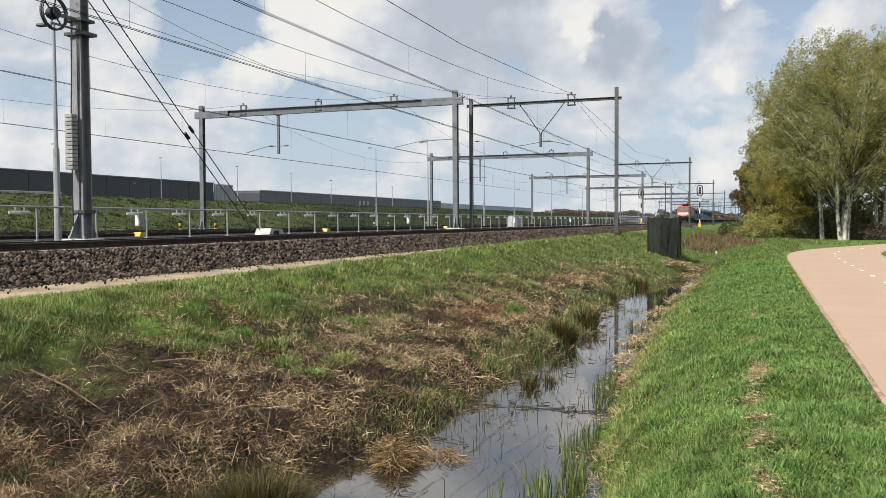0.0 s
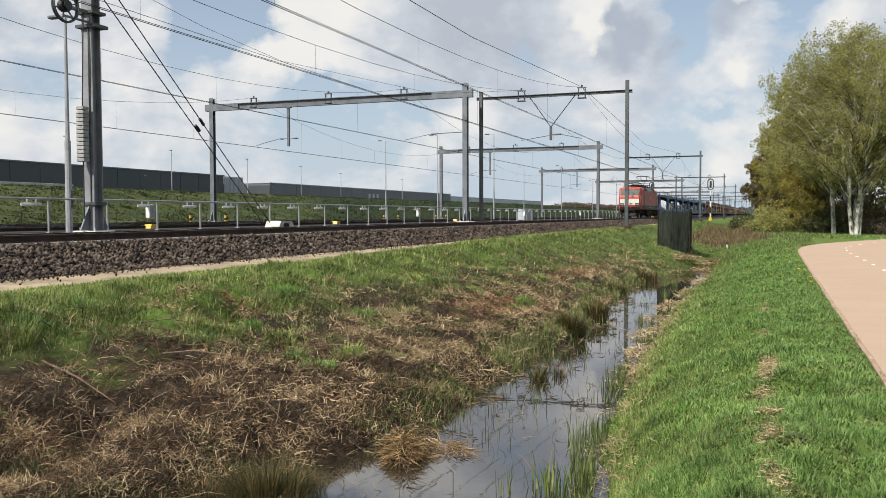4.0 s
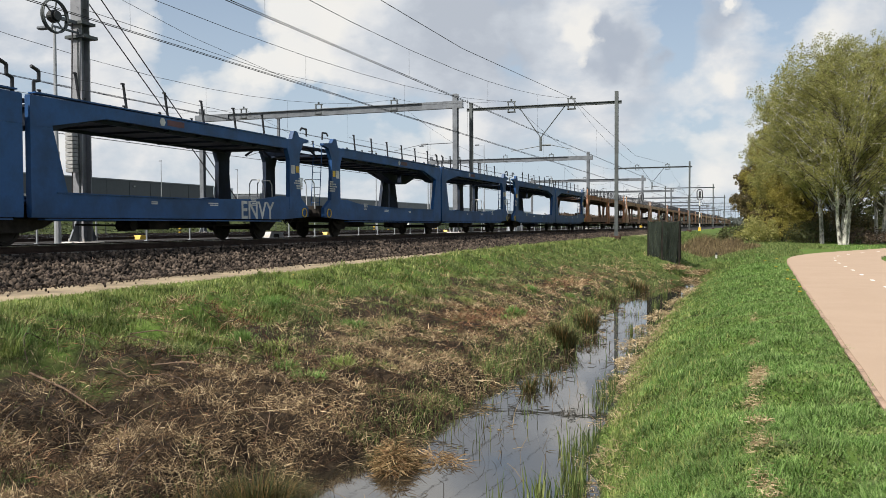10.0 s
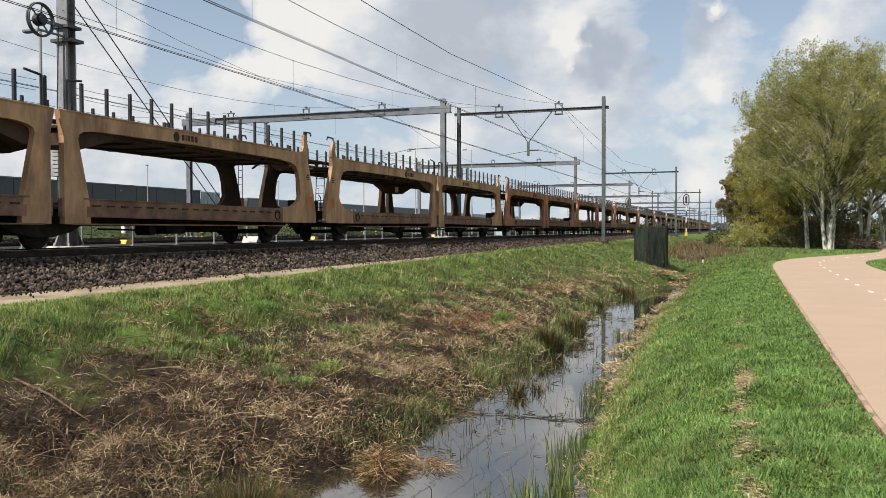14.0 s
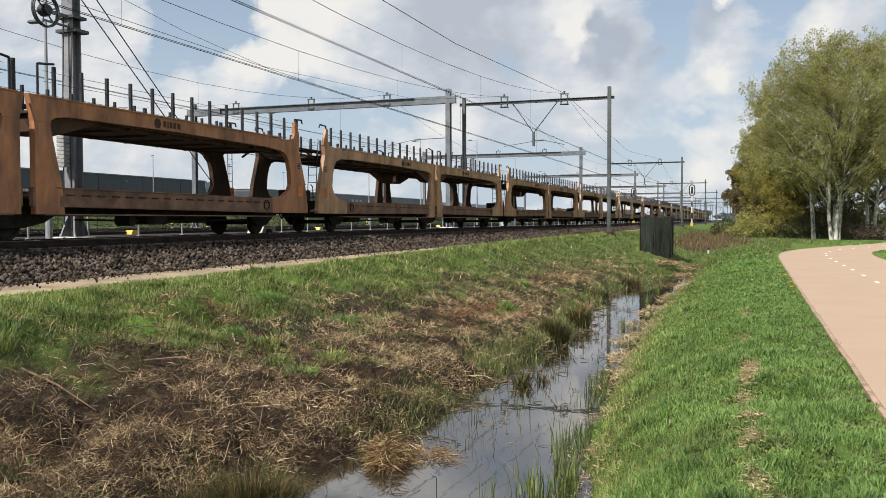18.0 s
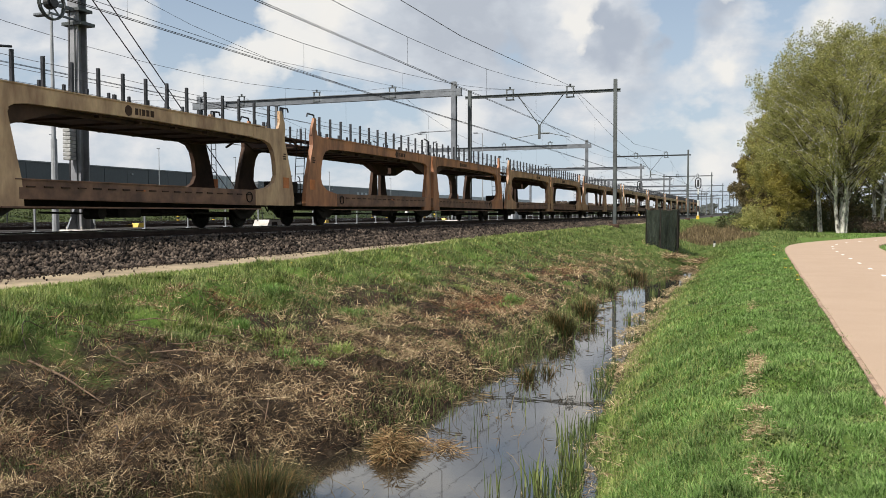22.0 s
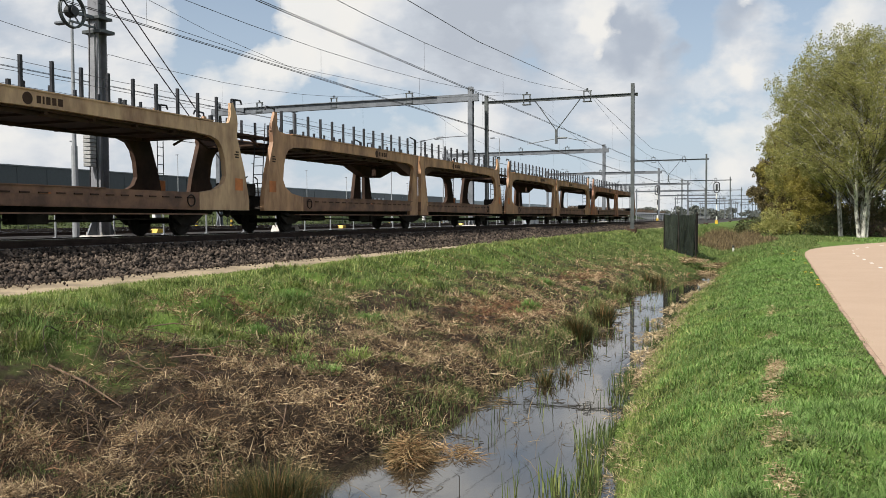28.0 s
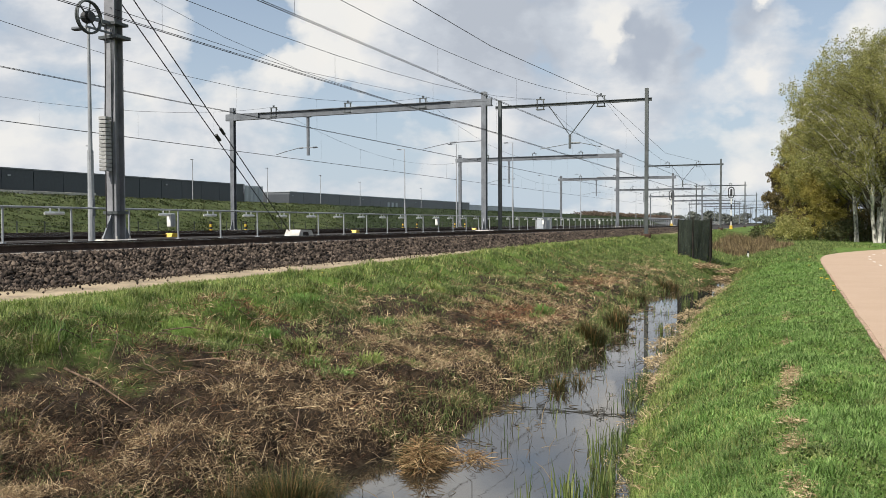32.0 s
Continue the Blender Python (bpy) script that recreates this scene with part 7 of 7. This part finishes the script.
def litter_sticks():
    for a, b, r in (((-7.6, 7.3), (-6.3, 7.0), 0.014), ((-7.0, 8.6), (-6.2, 8.8), 0.012), ((-5.2, 6.4), (-4.9, 5.6), 0.010), ((-5.9, 9.6), (-5.3, 9.1), 0.009), ((-8.2, 9.6), (-7.5, 9.9), 0.010), ((-6.6, 6.2), (-6.2, 5.6), 0.010), ((-5.0, 8.1), (-4.7, 7.5), 0.008)):
        za, zb = float(ground_z(*a)) + 0.06, float(ground_z(*b)) + 0.10
        m = ((a[0] + b[0]) / 2 + 0.05, (a[1] + b[1]) / 2 - 0.06, (za + zb) / 2 + 0.06)
        tagged(part("dead_branch", Mesh().tube((a[0], a[1], za), m, r, 6, r * 0.85).tube(m, (b[0], b[1], zb), r * 0.85, 6, r * 0.4), STICK), "bare brown branch lying on the bank", "branch", "branches on the bank")


def brambles():
    """Long bare stems arching over the dark litter."""
    rng = np.random.default_rng(31)
    for k in range(34):
        x, y = rng.uniform(-8.3, -4.9), rng.uniform(5.8, 11.5)
        a, ln, r = rng.uniform(0, 6.28), rng.uniform(0.4, 1.0), rng.uniform(0.004, 0.008)
        pts = []
        for j in range(7):
            u = j / 6
            px, py = x + ln * u * math.cos(a + 0.8 * u), y + ln * u * math.sin(a + 0.8 * u)
            pts.append((px, py, float(ground_z(px, py)) + 0.03 + rng.uniform(0.08, 0.16) * math.sin(math.pi * u)))
        tagged(part("bramble_stem", Mesh().pipe(pts, r, 5), STICK), "long bare reddish-brown bramble stem on the bank", "bramble", "bramble stems on the bank")


STICK = mat("bare_branch", (0.12, 0.076, 0.045), 0.8, 0, 0.35, 20, (0.05, 0.032, 0.02), 5)
litter_sticks()
brambles()


def flowers():
    petal = mat("dandelion_yellow", (0.75, 0.52, 0.02), 0.6, vary=0.1, bump=0)
    spots = [(0.98, 25.2), (0.85, 25.6), (1.02, 22.5), (0.7, 33), (0.95, 20.9), (1.0, 30.4), (0.4, 39.0), (0.9, 41.0), (-9.9, 17.0)]
    for x, y in spots:
        z = float(ground_z(x, y))
        f = thing("dandelion", "yellow dandelion in flower in the grass", "flower", pose(x, y, z), group="dandelions")
        part("stem", Mesh().tube((0, 0, 0), (0.01, 0, 0.10), 0.004, 5), STICK, f)
        part("flower_head", Mesh().wheel((0.01, 0, 0.105), "z", 0.026 + 0.0006 * y, 0.016, 9), petal, f)


flowers()


# ---- ballast stones ----
def stones():
    n = 82000
    y = near_y(n, 4.0, 140, 0.9)
    u = RNG.uniform(0, 1, n)
    x = -12.62 - 2.6 * u
    z = np.interp(x, [-19.6, -14.95, -14.3, -12.75, -12.5], [0.86, 0.86, 0.90, 0.43, 0.43]) + RNG.uniform(-0.06, 0.095, n)
    c = np.stack([x, y, z], 1)
    base = np.array([(1, 0, 0), (-1, 0, 0), (0, 1, 0), (0, -1, 0), (0, 0, 1), (0, 0, -1)], float)
    V = np.repeat(base[None], n, 0) * (RNG.uniform(0.026, 0.068, (n, 1, 1)) * (1 + 0.006 * y)[:, None, None]) * RNG.uniform(0.45, 1.35, (n, 6, 1))
    V += RNG.normal(0, 0.012, (n, 6, 3))
    a = RNG.uniform(0, 6.28, n)
    b = RNG.uniform(-0.7, 0.7, n)
    ca, sa, cb, sb = np.cos(a)[:, None], np.sin(a)[:, None], np.cos(b)[:, None], np.sin(b)[:, None]
    X, Yv, Zv = V[..., 0], V[..., 1], V[..., 2]
    X, Zv = X * cb + Zv * sb, -X * sb + Zv * cb
    X, Yv = X * ca - Yv * sa, X * sa + Yv * ca
    V = np.stack([X, Yv, Zv], -1) + c[:, None, :]
    f = np.array([(0, 2, 4), (2, 1, 4), (1, 3, 4), (3, 0, 4), (2, 0, 5), (1, 2, 5), (3, 1, 5), (0, 3, 5)])
    T = (np.arange(n) * 6)[:, None, None] + f[None]
    stuff("ballast_stones", V.reshape(-1, 3), T.reshape(-1, 3), STONE, "loose brown and grey ballast stones", "ballast")
    n = 6000
    y = near_y(n, 4.0, 60)
    x = -12.7 + RNG.normal(0.0, 0.45, n)
    c = np.stack([x, y, np.full(n, 0.50)], 1)
    V = np.repeat(base[None], n, 0) * RNG.uniform(0.012, 0.035, (n, 1, 1)) * RNG.uniform(0.6, 1.3, (n, 6, 1)) + c[:, None, :]
    T = (np.arange(n) * 6)[:, None, None] + f[None]
    stuff("strip_gravel", V.reshape(-1, 3), T.reshape(-1, 3), STONE, "scattered gravel on the service strip", "gravel")


stones()


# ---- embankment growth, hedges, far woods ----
# darker blades for the far slope, with cloud shade in their colour
SHADED_SLOPE = leafy("cloud_shaded_slope_grass", [(0.016, 0.026, 0.009), (0.026, 0.040, 0.014), (0.045, 0.060, 0.022)], 0.6, 0.2, 4.5, 0.3)
EMB = leafy("rough_slope_grass", [(0.026, 0.036, 0.012), (0.050, 0.066, 0.021), (0.10, 0.108, 0.045)])


def embankment():
    n = 80000
    y = near_y(n, 30, 420, 0.9)
    x = -54 - 16 * RNG.uniform(0, 1, n)
    h = RNG.uniform(0.06, 0.24, n) * (1 + 0.8 * np.clip(wob(x, y, 4, 71), 0, 1))
    # beyond this slanting line the slope takes the cloud-shade colour
    in_cloud_shade = y + 1.4 * (x + 55) + 3 * wob(x, y, 5, 72) > 102
    for mask, mt, name, label in ((~in_cloud_shade, EMB, "embankment_grass", "rough green grass on the embankment slope"), (in_cloud_shade, SHADED_SLOPE, "embankment_ivy", "grass on the far embankment slope, coloured darker as cloud shade")):
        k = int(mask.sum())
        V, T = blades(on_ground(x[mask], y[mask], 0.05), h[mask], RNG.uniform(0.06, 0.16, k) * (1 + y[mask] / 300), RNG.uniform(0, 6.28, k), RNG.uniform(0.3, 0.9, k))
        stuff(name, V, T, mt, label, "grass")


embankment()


def cloud_leaves(centres, radii, per, size, rng=RNG):
    """Small leaf faces scattered through ellipsoids, denser near the skin."""
    out = []
    for c, r in zip(centres, radii):
        d = rng.normal(0, 1, (per, 3))
        d /= np.linalg.norm(d, axis=1)[:, None]
        q = rng.uniform(0.15, 1.0, per) ** 0.5
        out.append(np.array(c) + d * q[:, None] * np.array(r))
    P = np.concatenate(out)
    n = len(P)
    a = rng.normal(0, 1, (n, 3))
    a /= np.linalg.norm(a, axis=1)[:, None]
    b = np.cross(a, rng.normal(0, 1, (n, 3)))
    b /= np.linalg.norm(b, axis=1)[:, None]
    s = size * rng.uniform(0.6, 1.4, n)[:, None]
    V = np.stack([P - a * s, P + b * s * 0.55, P + a * s, P - b * s * 0.55], 1).reshape(-1, 3)
    o = (np.arange(n) * 4)[:, None]
    T = np.concatenate([o + np.array([[0, 1, 2]]), o + np.array([[0, 2, 3]])])
    return V, T


BARK = mat("birch_bark", (0.58, 0.56, 0.50), 0.75, 0, 0.06, 3.0, (0.045, 0.04, 0.035), 3.2, bump=0.3, bump_scale=10, stretch=(1, 1, 0.55))
DBARK = mat("dark_bark", (0.085, 0.068, 0.05), 0.9, 0, 0.15, 4.0, (0.04, 0.032, 0.025), 2.0, bump=0.5, bump_scale=8)
BIRCH = leafy("young_birch_leaves", [(0.18, 0.185, 0.056), (0.30, 0.295, 0.095), (0.46, 0.44, 0.185)], 0.5, 0.55, 1.4, 0.3)
WILLOW = leafy("golden_spring_leaves", [(0.17, 0.15, 0.036), (0.28, 0.245, 0.06), (0.42, 0.36, 0.10)], 0.5, 0.5, 1.4, 0.3)
HEDGE = leafy("dull_hedge_leaves", [(0.035, 0.042, 0.018), (0.06, 0.068, 0.026), (0.10, 0.10, 0.04)], 0.6, 0.25)
BUDS = leafy("brown_budding_leaves", [(0.055, 0.044, 0.020), (0.11, 0.088, 0.038), (0.20, 0.155, 0.065)], 0.6, 0.25)
TWIGS = leafy("bare_twigs", [(0.06, 0.045, 0.035), (0.10, 0.075, 0.055), (0.16, 0.115, 0.08)], 0.8, 0.05)
FAR = leafy("far_woods", [(0.075, 0.085, 0.075), (0.10, 0.11, 0.095), (0.135, 0.14, 0.12)], 0.8, 0.1)


def tree(x, y, top, crown_r, crown_z0, leaves, bark, seed, stems=1, leaf=0.11, label="", category="tree", splay=0.15, droop=0.5, limbs=24, per=70):
    rng = np.random.default_rng(seed)
    z = float(ground_z(x, y))
    t = thing("birch_tree" if bark is BARK else "tree", label, category, group="trees beside the cycle path")
    ends = []
    for s in range(stems):
        a = 6.28 * s / max(stems, 1) + rng.uniform(-0.4, 0.4)
        lean = splay * rng.uniform(0.5, 1.2) if stems > 1 else 0.04
        hgt = (top - z) * rng.uniform(0.80, 0.92)
        p = Vector((x + 0.25 * math.cos(a) * (stems > 1), y + 0.25 * math.sin(a) * (stems > 1), z - 0.2))
        d = Vector((math.cos(a) * lean, math.sin(a) * lean, 1)).normalized()
        n, r0 = 11, 0.17 if stems == 1 else 0.14
        pts = [p.copy()]
        for k in range(n):
            d = (d + Vector((rng.normal(0, 0.05), rng.normal(0, 0.05), 0.05))).normalized()
            p = p + d * hgt / n
            pts.append(p.copy())
        m = Mesh()
        for k in range(n):
            m.tube(pts[k], pts[k + 1], r0 * (1 - k / n) ** 0.8 + 0.02, 9, r0 * (1 - (k + 1) / n) ** 0.8 + 0.018)
        part("trunk", m, bark, t)
        nl = max(6, limbs // stems)
        for k in range(nl):
            lm = Mesh()
            # each limb rises from the stem and arches out to a point of the rounded crown
            dz = rng.uniform(-0.75, 1.0)
            az = rng.uniform(0, 6.28)
            k2 = rng.uniform(0.72, 1.0) * crown_r * math.sqrt(1 - dz * dz)
            tip = Vector((x + k2 * math.cos(az), y + k2 * math.sin(az), (top + crown_z0) / 2 + dz * (top - crown_z0) / 2 * rng.uniform(0.85, 1.0)))
            u = min(0.96, max(0.2, (tip.z - z - k2 * rng.uniform(0.5, 1.0)) / hgt))
            i = min(int(u * n), n - 1)
            b = pts[i].lerp(pts[i + 1], u * n - i)
            mid = b.lerp(tip, 0.5) + Vector((rng.normal(0, 0.5), rng.normal(0, 0.5), 0.12 * k2))
            q = b.copy()
            rr = 0.055 * (1.1 - u) + 0.015
            for j in range(5):
                f = (j + 1) / 5
                q2 = b * (1 - f) ** 2 + mid * 2 * f * (1 - f) + tip * f * f + Vector((rng.normal(0, 0.12), rng.normal(0, 0.12), rng.normal(0, 0.1)))
                lm.tube(q, q2, rr * (1 - j / 5.5), 5, rr * (1 - (j + 1) / 5.5))
                q = q2
                if j >= 1:
                    for w in range(3):
                        e = Vector((rng.normal(0, 0.6), rng.normal(0, 0.6), rng.normal(-0.35 * droop, 0.45)))
                        lm.tube(q, q + e, rr * 0.25 + 0.004, 4, 0.004)
                        ends.append((q + e * 0.8, rng.uniform(0.28, 0.62)))
                    ends.append((q, rng.uniform(0.35, 0.7)))
            part("limb", lm, bark if k % 2 == 0 else DBARK, t)
    C = np.array([tuple(e[0]) for e in ends])
    R = np.array([(e[1] * 0.8, e[1] * 0.8, e[1] * 1.05) for e in ends])
    per = int(per)
    V, T = cloud_leaves(C, R, per, leaf, rng)
    part("crown", tri_mesh("crown", V, T, leaves), leaves, t)
    return t


tree(6.6, 74.5, 16.4, 7.6, 4.2, BIRCH, BARK, 1, 4, 0.058, "tall multi-stemmed silver birch with fresh spring leaves", splay=0.10, limbs=176, per=46)
tree(6.4, 85.0, 16.2, 5.8, 3.5, BIRCH, BARK, 2, 1, 0.064, "slender silver birch with a white trunk in young leaf", limbs=70, per=54)
tree(5.25, 77.5, 14.4, 5.6, 5.0, BIRCH, BARK, 21, 1, 0.060, "slender silver birch with a white trunk in young leaf", limbs=78, per=50)
tree(9.8, 80.0, 16.4, 6.6, 4.5, BIRCH, BARK, 3, 2, 0.066, "silver birch with drooping twigs in young leaf", limbs=76, per=54)
tree(4.0, 94.0, 15.0, 5.6, 2.5, BIRCH, DBARK, 4, 1, 0.076, "spring-green tree with a dark trunk beside the path", limbs=66, per=60)
tree(2.6, 102.0, 13.4, 4.6, 1.0, WILLOW, DBARK, 5, 2, 0.085, "golden-green willow in young leaf", limbs=52, per=64)
tree(4.6, 90.0, 9.0, 3.6, 0.6, WILLOW, DBARK, 15, 2, 0.075, "golden-green young willow between the birches", limbs=40, per=60)
tree(0.9, 112.0, 11.4, 3.4, 0.8, BUDS, DBARK, 6, 2, 0.10, "dark brown budding tree beside the ditch", limbs=52, per=60)
tree(6.2, 118.0, 16.5, 6.0, 3.0, BIRCH, DBARK, 7, 1, 0.095, "tall spring-green tree behind the birches", limbs=46, per=58)
tree(13.0, 92.0, 16.5, 6.0, 7.5, BIRCH, BARK, 8, 1, 0.080, "silver birch in young leaf beyond the path", limbs=40, per=60)
tree(0.2, 160.0, 11.0, 4.2, 1.0, BUDS, DBARK, 9, 1, 0.13, "dark leafless tree at the end of the row", limbs=36, per=48)
tree(5.8, 140.0, 15.0, 5.5, 1.0, HEDGE, DBARK, 10, 1, 0.13, "dull green tree in the row behind the willows", limbs=36, per=48)
tree(2.8, 124.0, 12.5, 4.4, 0.8, HEDGE, DBARK, 11, 1, 0.11, "dull green tree in the row behind the willows", limbs=40, per=52)
tree(17.0, 108.0, 8.0, 3.2, 1.5, HEDGE, DBARK, 12, 1, 0.085, "young green tree beyond the path", limbs=28, per=50)


def bush(cx, cy, rx, ry, h, material, n, leaf, label, name="bush"):
    z = float(ground_z(cx, cy))
    rng = np.random.default_rng(int(abs(cx * 31 + cy * 7)) + 5)
    b = thing(name, label, "bush", group="bushes along the path and ditch")
    m = Mesh()
    C = []
    for k in range(n):
        a, q = rng.uniform(0, 6.28), math.sqrt(rng.uniform(0, 1))
        p = (cx + rx * q * math.cos(a), cy + ry * q * math.sin(a), z + h * rng.uniform(0.15, 0.95) * (1 - 0.45 * q * q))
        C.append(p)
        if k % 3 == 0:
            m.tube((cx + (p[0] - cx) * 0.3, cy + (p[1] - cy) * 0.3, z - 0.1), p, 0.03, 4, 0.008)
    tagged(part("wood", m, DBARK, b), kind="stuff")
    V, T = cloud_leaves(C, [(0.45, 0.45, 0.40)] * len(C), 60, leaf, rng)
    part("foliage", tri_mesh("foliage", V, T, material), material, b)


bush(2.3, 84.0, 2.2, 3.0, 3.4, WILLOW, 60, 0.08, "pale green willow bush beside the ditch")
bush(0.2, 82.0, 1.8, 3.0, 2.4, BIRCH, 70, 0.09, "olive-green bush beside the ditch")
bush(4.6, 80.0, 2.2, 2.5, 2.2, HEDGE, 50, 0.08, "low brown-green scrub under the birches")
bush(8.4, 76.0, 2.0, 1.6, 1.2, TWIGS, 50, 0.07, "low bare brown scrub under the birches")


def reed_bed(cx, cy, rx, ry, h, n):
    """Fine upright dead stalks over an uneven patch, with green blades at their feet."""
    a, q = RNG.uniform(0, 6.28, n), np.sqrt(RNG.uniform(0, 1, n))
    x, y = cx + rx * q * np.cos(a), cy + ry * q * np.sin(a)
    hh = h * RNG.uniform(0.5, 1.1, n) * (1 - 0.5 * q ** 2) * (1 + 0.35 * wob(x, y, 2.0, 91))
    V, T = blades(on_ground(x, y), np.clip(hh, 0.1, 2), np.full(n, 0.03), RNG.uniform(0, 6.28, n), RNG.uniform(0.05, 0.75, n))
    stuff("reed_bed", V, T, REEDBED, "reddish-brown dead reed bed in the ditch", "reeds")


reed_bed(-2.6, 64.0, 3.0, 8.0, 0.75, 5000)
reed_bed(-3.4, 82.0, 2.4, 10.0, 1.1, 4000)
bush(-1.6, 100.0, 2.2, 10.0, 2.0, HEDGE, 70, 0.10, "dull green bush in the ditch")
bush(8.5, 106.0, 5.0, 5.0, 9.5, HEDGE, 330, 0.12, "dense dull green thicket behind the birches", "thicket")
bush(2.6, 96.0, 2.8, 3.0, 5.5, BUDS, 150, 0.09, "dark brown thicket under the trees", "thicket")
bush(7.0, 84.0, 3.0, 2.5, 3.0, BUDS, 110, 0.08, "dark brown undergrowth behind the birch trunks", "thicket")
bush(12.0, 118.0, 5.0, 10.0, 3.0, HEDGE, 110, 0.14, "dark hedge behind the birches", "hedge")
bush(24.0, 130.0, 9.0, 14.0, 3.6, HEDGE, 160, 0.16, "dark hedge behind the birches", "hedge")
for cx, cy in ((-2.2, 42.2), (-2.6, 41.0), (-3.8, 42.0)):
    heap("heap of dead straw at the ditch crossing", cx, cy, 0.75, 0.9, 0.22, 700, STRAW, 0.018, 0.15, 0.45)


def woods():
    rng = np.random.default_rng(77)
    C, R = [], []
    for k in range(150):
        y = rng.uniform(650, 1000)
        x = rng.uniform(-420, 10)
        h = rng.uniform(5, 11)
        C += [(x, y, h * 0.55), (x + rng.normal(0, 3), y, h * 0.8), (x + rng.normal(0, 4), y, h * 0.3)]
        R += [(6, 6, h * 0.42), (4, 4, h * 0.26), (7, 7, h * 0.32)]
    V, T = cloud_leaves(C, R, 90, 1.0, rng)
    stuff("far_woods", V, T, FAR, "hazy grey-green woods on the horizon", "woods")
    C, R = [], []
    for k in range(260):
        y = rng.uniform(300, 560)
        C.append((-69 + rng.normal(0, 1.4), y, 4.6 + rng.uniform(0, 1.0)))
        R.append((1.6, 2.6, 0.9))
    V, T = cloud_leaves(C, R, 60, 0.30, rng)
    stuff("embankment_scrub", V, T, TWIGS, "brown leafless scrub along the embankment top", "scrub")
    C, R = [], []
    for k in range(90):
        C.append((rng.uniform(30, 260), rng.uniform(230, 420), rng.uniform(1, 6)))
        R.append((7, 5, 4))
    V, T = cloud_leaves(C, R, 90, 0.7, rng)
    stuff("far_hedges", V, T, HEDGE, "dark hedges across the far fields", "hedge")


woods()

def train_y(t):
    """Where the coupling behind the locomotive is at t seconds."""
    drift = np.interp(t, [0, 8, 9, 10, 11, 12, 13, 15, 17, 18, 19, 20, 22, 23, 24, 27, 28, 29, 30, 31, 32], [0, 0.15, 0.5, 0.55, 0.95, 1.15, 1.1, 0.55, -0.15, -0.5, -0.65, -0.8, -0.95, -0.65, -0.5, -0.4, -0.3, -0.05, 0.2, 0.3, 0.3])
    return 239.2 - 26.603 * t + 0.01726 * t * t - 0.001017 * t ** 3 + float(drift)


TIMES = [0, 1, 2, 3, 4, 5, 6, 7, 8, 9, 10, 11, 12, 13, 14, 15, 16, 17, 18, 19, 20, 21, 22, 23, 24, 25, 26, 27, 28, 29, 30, 31, 32]


def motions():
    for ob, back in TRAIN:
        walk(ob, [(t, pose(RAIL_X, train_y(t) + back, RAIL_Z)) for t in TIMES])


motions()
